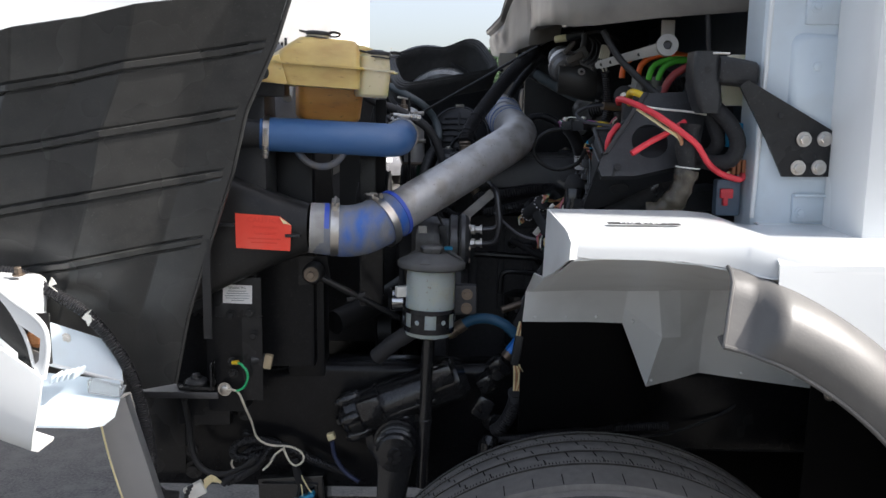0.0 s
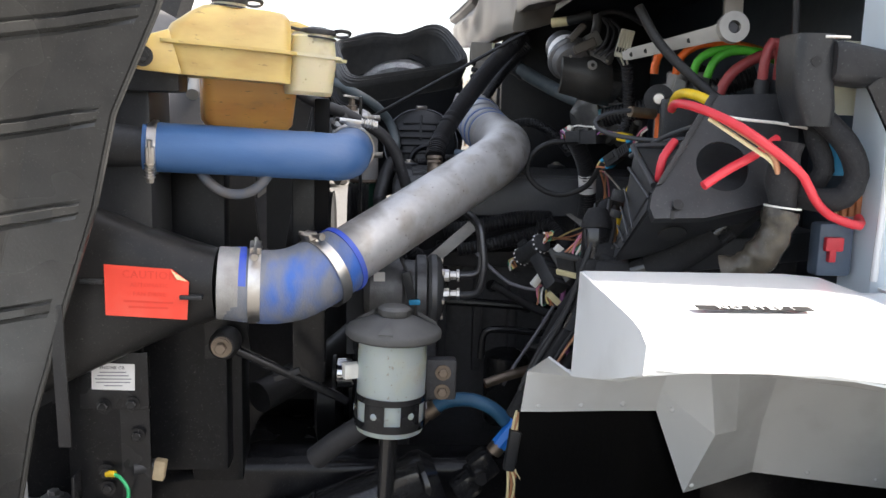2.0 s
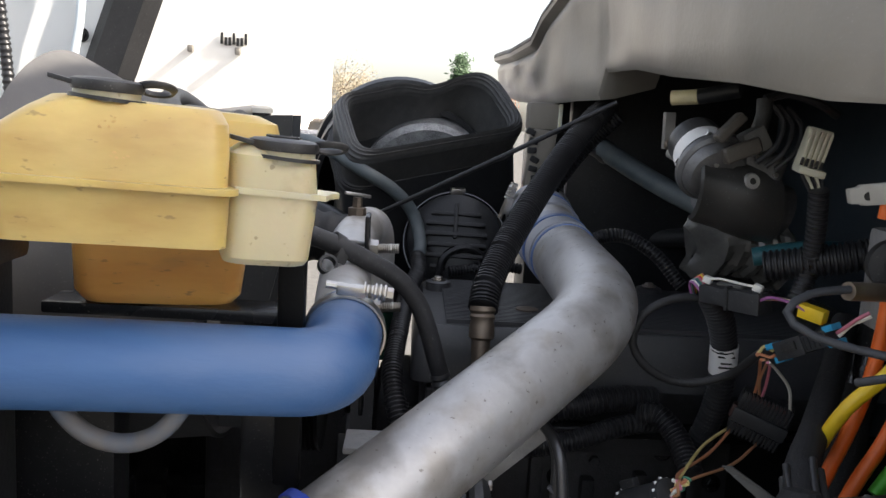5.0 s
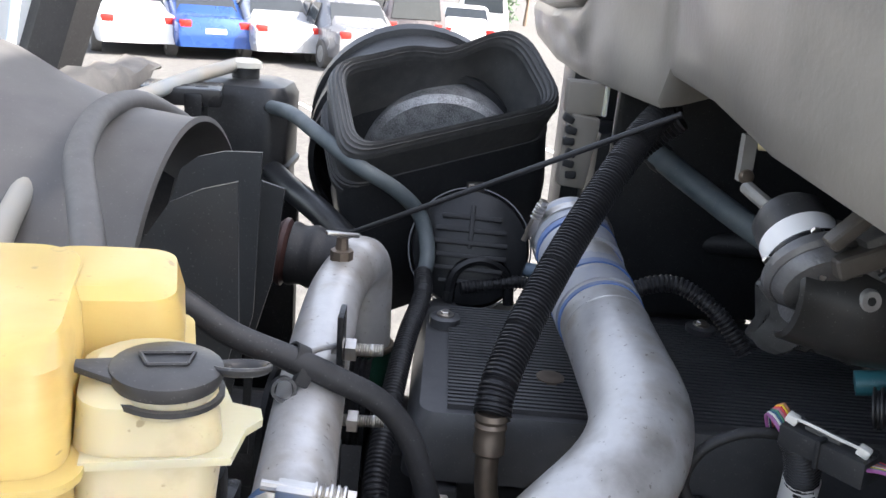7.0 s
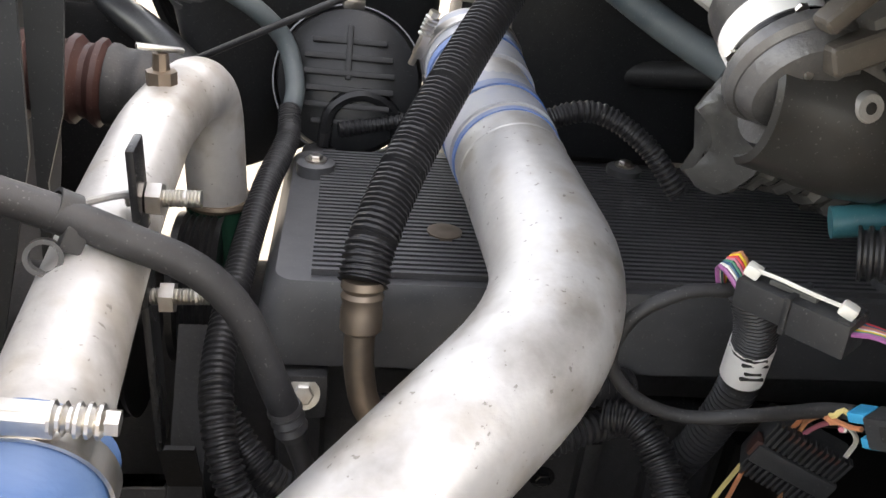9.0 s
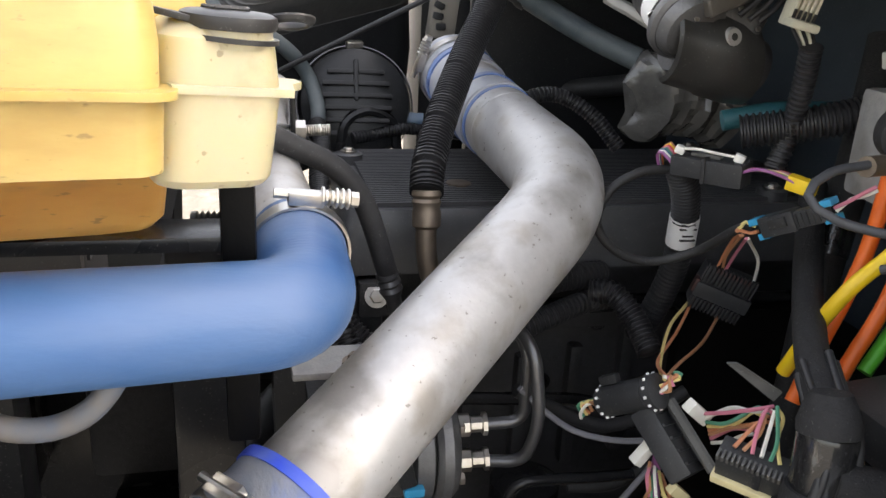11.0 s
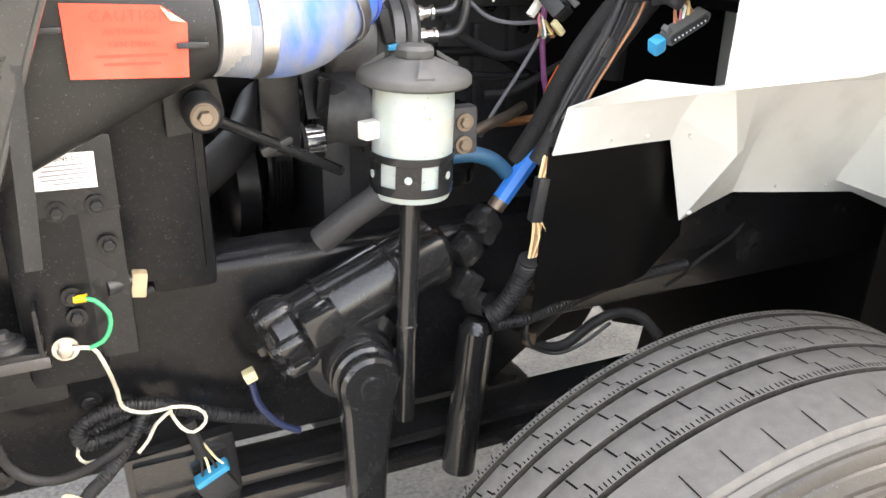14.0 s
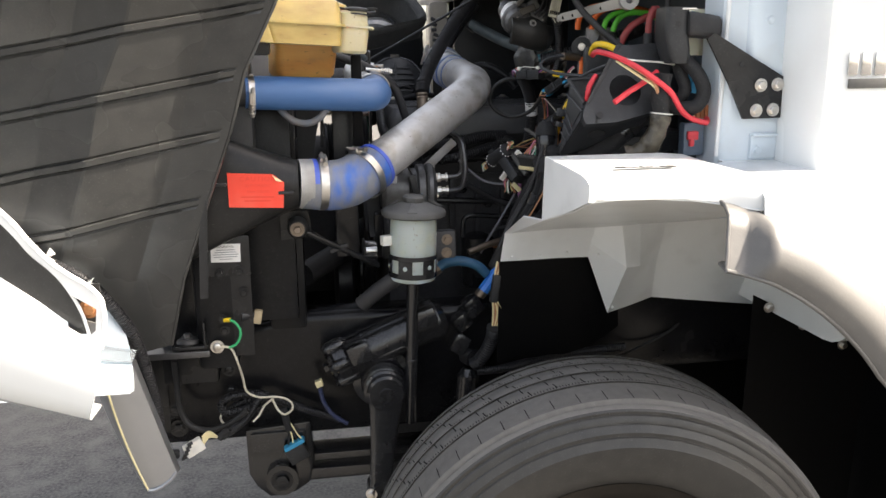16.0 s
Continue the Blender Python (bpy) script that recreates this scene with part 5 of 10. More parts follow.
# ---- power-steering reservoir ----
def reservoir():
    h = thing("steering_fluid_reservoir", (-0.018, 1.975, 0.78), "milky power-steering reservoir with dark disc lid", "reservoir")
    c = V(-0.018, 1.978, 0.0)
    lean = V(0.03, 0, 1)

    def at(z):
        return c + V(0.03 * (z - 1.1), 0, z)
    part("bottle", lathe([(0, 0.0), (0.040, 0.0), (0.057, 0.006), (0.059, 0.012), (0.0595, 0.14), (0.058, 0.168), (0.064, 0.172), (0.064, 0.178), (0, 0.178)], at(1.003), lean, 48), "reservoir", h)
    lid = part("lid", lathe([(0.060, -0.004), (0.078, -0.004), (0.0825, 0.0), (0.0825, 0.008), (0.079, 0.013), (0.060, 0.020), (0.042, 0.028), (0.03, 0.032), (0, 0.033)], at(1.178), lean, 56), "greycap", h, "dusty dark disc lid")
    for a in (20, 140, 260):
        d = V(math.cos(radians(a)), math.sin(radians(a)), 0)
        t = V(-d.y, d.x, 0)
        p = at(1.178)
        part("lid_rib", plate([p + d * 0.076 + t * 0.012 + V(0, 0, 0.010), p + d * 0.076 - t * 0.012 + V(0, 0, 0.010), p + d * 0.044 + V(0, 0, 0.030)], 0.007, way=(0, 0, 1)), "greycap", lid)
    part("knob", lathe([(0.026, 0.0), (0.029, 0.004), (0.029, 0.012), (0.024, 0.017), (0, 0.018)], at(1.210), lean, 8), "greycap", lid, "octagonal dipstick knob")
    # punched steel strap round the bottle
    strap = part("strap", lathe([(0.0603, 0.0), (0.062, 0.0), (0.062, 0.013), (0.0603, 0.013), (0.0603, 0.0)], at(1.019), lean, 56), "blackmetal", h, "black punched strap")
    part("strap_top", lathe([(0.0603, 0.0), (0.062, 0.0), (0.062, 0.011), (0.0603, 0.011), (0.0603, 0.0)], at(1.066), lean, 56), "blackmetal", strap)
    for k in range(6):
        a0 = 2 * math.pi * k / 6 - 0.98
        rows = []
        for z in (1.031, 1.048, 1.067):
            rows.append([at(z) + V(0.0617 * math.cos(a0 + q), 0.0617 * math.sin(a0 + q), 0) for q in (-0.30, -0.18, -0.06, 0.06, 0.18, 0.30)])
        part("strap_web", sheet(rows, 0.0015), "blackmetal", strap)
        part("strap_hole", lathe([(0, 0.0012), (0.0058, 0.0012), (0.0058, 0)], at(1.048) + V(0.0625 * math.cos(a0), 0.0625 * math.sin(a0), 0), (math.cos(a0), math.sin(a0), 0), 14), "reservoir", strap)
    part("pillar", lathe([(0.0, 0.0), (0.016, 0.0), (0.016, 0.17), (0.018, 0.172), (0.018, 0.178), (0.016, 0.18), (0.016, 0.385), (0.011, 0.387), (0.011, 0.40), (0, 0.40)], at(0.61), lean, 20), "gloss", h, "black support tube")
    part("side_tab", boxm(at(1.115) + V(-0.07, -0.01, 0), (0.028, 0.02, 0.026), (0, 0, 20), bevel=0.003), "wirewhite", h)
    part("side_bracket", boxm(at(1.09) + V(0.085, 0.03, 0), (0.06, 0.03, 0.075), bevel=0.008), "darkcast", h)
    for dz in (0.0, -0.035):
        part("bracket_bolt", bolt_bm(at(1.105 + dz) + V(0.09, 0.013, 0), (0, -1, 0), 0.009, 0.008), "brass", h)
    part("outlet", sweep([at(1.015) + V(-0.04, 0, 0), at(0.985) + V(-0.09, 0.02, -0.01), at(0.955) + V(-0.13, 0.04, -0.02)], 0.021, 20), "hose", h, "black return hose")
    return h


reservoir()


# ---- engine ----
def engine():
    h = thing("engine", (0.5, 2.7, 0.5), "black truck engine with ribbed plastic valve cover", "engine")
    part("block", boxm((0.46, 2.80, 0.98), (0.90, 0.52, 0.66), bevel=0.02), "darkcast", h, "dark cast engine block")
    part("head", boxm((0.46, 2.76, 1.27), (0.92, 0.50, 0.14), bevel=0.012), "darkcast", h)
    part("front_case", boxm((0.015, 2.66, 1.20), (0.05, 0.40, 0.40), bevel=0.02), "darkcast", h)
    # valve cover: tapered box with fine ribs on top
    rings = []
    for z, d in ((1.335, 0.016), (1.385, 0.014), (1.411, 0.004), (1.418, 0.0)):
        rings.append(ring_rr((0.44, 2.600 + (d - 0.004) * 0.3, z), (1, 0, 0), (0, 1, 0), 0.45 + d, 0.165 + d, 0.02))
    cover = part("valve_cover", loft(rings), "covermat", h, "ribbed black valve cover")
    rb = bmesh.new()
    for k in range(34):
        y = 2.447 + 0.0092 * k
        boxm((0.455, y, 1.4205), (0.865, 0.0048, 0.008), bevel=0, bm=rb)
    part("cover_ribs", rb, "covermat", cover, smooth=False)
    for x, y in ((0.016, 2.690), (0.40, 2.735), (0.62, 2.735), (0.60, 2.46)):
        part("cover_boss", lathe([(0.022, -0.01), (0.022, 0.006), (0.017, 0.008), (0, 0.008)], (x, y, 1.426), (0, 0, 1), 20), "covermat", cover)
        part("cover_bolt", bolt_bm((x, y, 1.434), (0, 0, 1), 0.008, 0.006), "steel", cover)
    part("oil_boss", lathe([(0.018, 0), (0.018, 0.004), (0.008, 0.005), (0, 0.003)], (0.152, 2.535, 1.422), (0, 0, 1), 20), "brass", cover)
    part("mounting_ear", boxm((0.020, 2.430, 1.303), (0.045, 0.03, 0.05), bevel=0.006), "darkcast", h)
    part("ear_bolt", bolt_bm((0.020, 2.413, 1.310), (0, -1, 0.4), 0.010, 0.008), "steel", h)
    # lifting eye at the far front corner
    le = sweep(spline([(0.02, 2.83, 1.40), (0.03, 2.84, 1.45), (0.07, 2.845, 1.47), (0.11, 2.845, 1.45), (0.12, 2.84, 1.40)], 0.008), 0.009, 8)
    part("lifting_eye", le, "blackmetal", h)
    # side clutter: ribs, plugs and flanges on the near side of the block
    random.seed(3)
    for k in range(9):
        x = 0.10 + 0.085 * k
        part("side_rib", boxm((x, 2.535, 1.06 + 0.03 * math.sin(k * 2.1)), (0.022, 0.03, 0.26 + 0.05 * math.cos(k)), bevel=0.006), "darkcast", h)
        part("plug", bolt_bm((x + 0.035, 2.538, 1.20 - 0.05 * (k % 3)), (0, -1, 0), 0.010, 0.008), "blackmetal", h)
    part("fuel_rail", sweep(rounded([(0.08, 2.47, 1.255), (0.4, 2.47, 1.26), (0.75, 2.46, 1.255)], 0.03), 0.013, 12), "blackmetal", h)
    part("oil_line", sweep(rounded([(0.10, 2.46, 1.13), (0.35, 2.44, 1.12), (0.46, 2.45, 1.05), (0.8, 2.45, 1.05)], 0.05), 0.010, 10), "blackmetal", h)
    part("starter", lathe([(0, 0), (0.05, 0), (0.055, 0.02), (0.055, 0.20), (0.04, 0.22), (0, 0.22)], (0.45, 2.43, 0.86), (1, 0, 0), 28), "blackmetal", h)
    part("filter_can", lathe([(0, 0), (0.045, 0.004), (0.05, 0.015), (0.05, 0.16), (0.03, 0.17), (0, 0.17)], (0.24, 2.40, 0.86), (0, 0, 1), 28), "blackmetal", h)
    part("oil_pan", boxm((0.175, 2.75, 0.43), (0.45, 0.40, 0.48), bevel=0.03), "black", h)
    return h


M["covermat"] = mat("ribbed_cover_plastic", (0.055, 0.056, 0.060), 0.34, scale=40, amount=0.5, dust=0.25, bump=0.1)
engine()


def compressor():
    h = thing("fuel_pump", (0.02, 2.22, 1.12), "grey cast pump with round head and steel lines", "pump")
    part("body", lathe([(0, 0), (0.05, 0), (0.062, 0.012), (0.062, 0.075), (0.057, 0.08), (0.057, 0.10), (0.068, 0.104), (0.068, 0.122), (0.055, 0.128), (0, 0.128)], (-0.075, 2.235, 1.205), (1, 0, 0), 32), "darkcast2", h)
    part("lobed_head", lathe([(0, 0), (0.064, 0), (0.070, 0.006), (0.070, 0.016), (0.06, 0.026), (0.045, 0.030), (0.02, 0.034), (0, 0.034)], (0.052, 2.235, 1.205), (1, 0, 0), 18), "darkcast2", h)
    for a in range(0, 360, 60):
        part("head_bolt", bolt_bm((0.076, 2.235 + 0.057 * math.cos(radians(a + 15)), 1.205 + 0.057 * math.sin(radians(a + 15))), (1, 0, 0), 0.007, 0.006, False), "steel", h)
    part("mount", boxm((-0.03, 2.30, 1.20), (0.10, 0.08, 0.10), bevel=0.012), "darkcast", h)
    part("sticker", boxm((-0.045, 2.175, 1.235), (0.022, 0.002, 0.036), (35, 0, 0), bevel=0.0005), "paper", h)
    for z, y in ((1.235, 2.215), (1.200, 2.200)):
        f = bmesh.new()
        lathe([(0, 0), (0.013, 0), (0.013, 0.016), (0.009, 0.018), (0.009, 0.03), (0.013, 0.031), (0.013, 0.036), (0, 0.037)], (0.078, y, z), (1, -0.1, 0.05), 8, f)
        part("line_fitting", f, "steel", h)
    part("steel_line", sweep(rounded([(0.11, 2.21, 1.237), (0.155, 2.205, 1.24), (0.152, 2.20, 1.33), (0.135, 2.23, 1.36), (0.10, 2.30, 1.36)], 0.03), 0.007, 12), "darksteel", h, "bent dark steel line")
    part("steel_line", sweep(rounded([(0.11, 2.195, 1.200), (0.150, 2.18, 1.205), (0.160, 2.17, 1.26), (0.150, 2.18, 1.345), (0.12, 2.26, 1.365)], 0.03), 0.007, 12), "darksteel", h, "bent dark steel line")
    cn = part("connector", boxm((0.012, 2.168, 1.225), (0.018, 0.018, 0.055), (0, -14, 0), bevel=0.003), "black", h, "small black plug with blue lock")
    part("lock_clip", boxm((0.024, 2.163, 1.192), (0.022, 0.010, 0.010), bevel=0.002), "cyan", cn)
    part("plug_wire", wire([(0.008, 2.17, 1.25), (-0.005, 2.17, 1.285), (0.02, 2.2, 1.31)], 0.003), "loom", h)
    return h


M["darkcast2"] = mat("oily_cast_metal", (0.13, 0.13, 0.135), 0.42, metal=0.5, col2=(0.20, 0.20, 0.20), scale=70, amount=0.6, bump=0.4, bscale=250, stain=(0.05, 0.05, 0.05), stain_scale=14, stain_amt=0.6)
M["darksteel"] = mat("dark_steel_tube", (0.10, 0.10, 0.105), 0.3, metal=0.7, scale=60, amount=0.4, bump=0.05)
compressor()


def belt_drive():
    h = thing("belt_drive", (-0.1, 2.35, 0.9), "black belt pulleys with ribbed belt and chrome idler", "pulley drive")
    for c, r, w, nm in ((V(-0.215, 2.60, 1.262), 0.105, 0.050, "grooved_pulley"), (V(-0.105, 2.30, 1.085), 0.050, 0.04, "grooved_pulley"), (V(-0.13, 2.62, 1.30), 0.085, 0.05, "fan_pulley"), (V(-0.12, 2.62, 0.88), 0.11, 0.05, "crank_pulley")):
        prof = [(0, 0), (r * 0.35, 0), (r * 0.4, 0.006), (r * 0.85, 0.008), (r, 0.0)]
        for k in range(5):
            prof += [(r, w * (0.15 + 0.16 * k)), (r * 0.95, w * (0.22 + 0.16 * k))]
        prof += [(r, w), (r * 0.85, w - 0.004), (r * 0.4, w - 0.003), (0, w - 0.003)]
        part(nm, lathe(prof, c, (1, 0, 0), 36), "shroudblack", h)
    part("idler", lathe([(0, 0), (0.026, 0), (0.029, 0.003), (0.029, 0.032), (0.026, 0.035), (0, 0.035)], (-0.128, 2.19, 1.040), (1, 0, 0), 32), "chrome", h, "bright idler roller")
    part("idler_flange", lathe([(0, 0), (0.036, 0), (0.036, 0.006), (0, 0.006)], (-0.134, 2.19, 1.040), (1, 0, 0), 32), "shroudblack", h)
    part("tensioner_arm", boxm((-0.085, 2.23, 1.075), (0.025, 0.03, 0.15), (20, 0, 0), bevel=0.01), "blackmetal", h)
    for a, b in (((-0.115, 2.30, 1.30), (-0.11, 2.22, 1.07)), ((-0.115, 2.42, 1.24), (-0.10, 2.53, 0.88)), ((-0.115, 2.54, 1.30), (-0.11, 2.35, 1.06)), ((-0.115, 2.70, 1.30), (-0.10, 2.73, 0.88))):
        a, b = V(*a), V(*b)
        n = (b - a).cross(V(1, 0, 0)).normalized()
        part("belt", plate([a + V(0.0, 0, 0), b + V(0, 0, 0), b + V(0.034, 0, 0), a + V(0.034, 0, 0)], 0.005, way=n), "rubber", h)
    part("alternator", lathe([(0, 0), (0.06, 0.0), (0.075, 0.02), (0.075, 0.12), (0.06, 0.14), (0, 0.14)], (-0.06, 2.45, 1.02), (1, 0, 0), 30), "darkcast2", h)
    part("upright", boxm((-0.176, 2.14, 1.27), (0.062, 0.03, 0.46), bevel=0.006), "blackmetal", h)
    part("bracket_foot", boxm((-0.05, 2.20, 1.330), (0.10, 0.06, 0.008), bevel=0.002), "cast", h)
    part("bracket_bolt", bolt_bm((-0.035, 2.185, 1.335), (0, 0, 1), 0.010, 0.009), "brass", h)
    part("fan_clutch", lathe([(0, 0), (0.045, 0.0), (0.062, 0.02), (0.066, 0.03), (0.066, 0.11), (0, 0.11)], (-0.32, 2.60, 1.262), (1, 0, 0), 32), "darkcast", h, "dark cast fan hub")
    part("timing_case", boxm((-0.01, 2.66, 0.86), (0.07, 0.54, 0.46), bevel=0.03), "darkcast", h)
    part("damper", lathe([(0, 0), (0.10, 0), (0.125, 0.008), (0.125, 0.05), (0.10, 0.06), (0, 0.06)], (-0.20, 2.58, 0.86), (1, 0, 0), 36), "shroudblack", h, "black crank damper")
    part("rear_case", boxm((-0.22, 2.98, 0.92), (0.46, 0.05, 0.42), bevel=0.02), "darkcast", h)
    part("far_alternator", lathe([(0, 0), (0.08, 0.0), (0.10, 0.02), (0.10, 0.16), (0.08, 0.18), (0, 0.18)], (-0.17, 3.0, 1.0), (1, 0, 0), 30), "darkcast", h)
    part("lower_hose", sweep(rounded([(-0.30, 2.30, 0.95), (-0.18, 2.45, 0.98), (-0.10, 2.7, 1.0), (0.0, 2.8, 1.02)], 0.08), 0.035, 18), "rubber", h, "black lower coolant hose")
    part("water_pump", boxm((-0.04, 2.62, 1.15), (0.08, 0.18, 0.30), bevel=0.03), "darkcast", h)
    return h


belt_drive()


# ---- air cleaner with rubber intake seal ----
def air_cleaner():
    h = thing("air_cleaner", (0.0, 3.1, 1.2), "round black air cleaner with rubber intake seal", "air cleaner")
    BL, BR, TR, TL = V(-0.150, 2.820, 1.613), V(0.190, 3.04, 1.685), V(0.11, 3.12, 1.800), V(-0.205, 2.98, 1.728)
    loop = []
    pts = [BL, BR, TR, TL]
    cen = (BL + BR + TR + TL) / 4
    for i in range(4):
        a, b, c = pts[i - 1], pts[i], pts[(i + 1) % 4]
        r = 0.055
        s, e = b + (a - b).normalized() * r, b + (c - b).normalized() * r
        for k in range(7):
            t = k / 6
            loop.append(s * (1 - t) ** 2 + b * 2 * t * (1 - t) + e * t * t)
    nrm = (BR - BL).cross(TL - BL).normalized()
    if nrm.y > 0:
        nrm = -nrm
    dense = []
    for i in range(len(loop)):
        a, b = loop[i], loop[(i + 1) % len(loop)]
        n = max(1, int((b - a).length / 0.015))
        dense += [a.lerp(b, k / n) for k in range(n)]

    def ringp(scale, off, dip=0.0):
        out = []
        for k, p in enumerate(dense):
            q = cen + (p - cen) * scale + nrm * off
            top = (p - cen).normalized().dot((TL + TR - BL - BR).normalized())
            if dip and top > 0.4:
                q += V(0, 0, -dip * (0.5 + 0.5 * math.sin(k * 0.45)) * (top - 0.4))
            out.append(q)
        return out
    rings = []
    prof = [(1.07, -0.075)]
    for k in range(2):
        o = -0.070 + 0.012 * k
        prof += [(1.075, o), (1.075, o + 0.005), (1.025, o + 0.007), (1.025, o + 0.011)]
    # rolled lip with fine ridges
    for k in range(27):
        t = math.pi * k / 26.0
        rr = 1.0 + (0.10 if k % 3 == 1 else 0.0)
        prof.append((0.985 + 0.078 * rr * math.cos(t), 0.004 + 0.026 * rr * math.sin(t)))
    prof += [(0.90, -0.02), (0.885, -0.05), (0.875, -0.10)]
    for s, o in prof:
        rings.append(ringp(s, o, 0.03))
    part("intake_seal", loft(rings, caps=False), "sealrubber", h, "rippled black rubber intake seal", flat_angle=55)
    # canister behind, with ring-shaped rim
    ax = V(-0.10, 0.88, 0.30).normalized()
    c0 = V(-0.07, 3.27, 1.59)
    part("canister", lathe([(0.195, -0.13), (0.206, -0.125), (0.206, -0.105), (0.197, -0.10), (0.197, -0.06), (0.207, -0.055), (0.207, -0.03), (0.199, -0.025), (0.199, 0.03), (0.209, 0.035), (0.209, 0.06), (0.195, 0.065), (0.0, 0.07)], c0, ax, 56), "black", h)
    part("throat", loft([ringp(0.88, -0.09), ringp(0.87, -0.14), ringp(0.86, -0.24)], caps=False), "sealrubber", h)
    part("filter_element", lathe([(0.0, 0.0), (0.138, 0.0), (0.150, 0.012), (0.150, 0.30), (0.0, 0.30)], V(-0.01, 3.075, 1.555), V(-0.08, 0.93, 0.25), 56), "mesh", h, "grey metal mesh filter element")
    part("body_front", loft([ringp(1.06, -0.05), [p + V(0.012, 0.03, -0.10) for p in ringp(1.06, -0.05)], [p + V(0.015, 0.05, -0.18) for p in ringp(1.03, -0.05)], [p + V(0.02, 0.10, -0.28) for p in ringp(0.92, -0.05)]], caps=False), "black", h)
    # ribbed outlet cap facing forward
    o = V(0.050, 2.875, 1.478)
    oa = V(-0.05, -1, 0.35).normalized()
    cap = part("outlet_cap", lathe([(0.097, -0.10), (0.099, -0.02), (0.093, 0.004), (0.075, 0.016), (0.04, 0.022), (0, 0.023)], o, oa, 48), "black", h, "domed black outlet cap with ribs")
    ux = oa.cross(V(0, 0, 1)).normalized()
    uy = ux.cross(oa).normalized()
    if uy.z < 0:
        uy = -uy
    for k in range(6):
        z = 0.05 - 0.021 * k
        w = math.sqrt(max(0.001, 0.082 ** 2 - z * z))
        mm = Matrix((ux, oa, uy)).transposed().to_4x4()
        mm.translation = o + uy * z + oa * (0.023 - 3.0 * z * z - 0.002)
        b = bmesh.new()
        boxm((0, 0, 0), (w * 1.5, 0.022, 0.0075), bevel=0.002, bm=b)
        b.transform(mm)
        part("cap_rib", b, "hose", cap)
    mm = Matrix((ux, oa, uy)).transposed().to_4x4()
    mm.translation = o + uy * 0.035 + oa * 0.02
    b = bmesh.new()
    boxm((0, 0, 0), (0.0075, 0.022, 0.07), bevel=0.002, bm=b)
    b.transform(mm)
    part("cap_spine", b, "hose", cap)
    part("cap_clamp", boxm(o + uy * 0.103 + oa * -0.01, (0.03, 0.014, 0.014), (10, 0, 10), bevel=0.003), "steel", cap, "bright clamp screw")
    part("clamp_ring", lathe([(0.1000, -0.012), (0.1020, -0.012), (0.1020, 0.0), (0.1000, 0.0), (0.1000, -0.012)], o - oa * 0.008, oa, 48), "darksteel", cap)
    return h


M["sealrubber"] = mat("rippled_seal_rubber", (0.052, 0.053, 0.055), 0.40, col2=(0.095, 0.094, 0.092), scale=50, amount=0.5, dust=0.12)
M["mesh"] = mat("grey_metal_mesh", (0.16, 0.165, 0.17), 0.42, metal=0.5, col2=(0.42, 0.43, 0.44), scale=420, amount=0.9, bump=0.9, bscale=320)
air_cleaner()


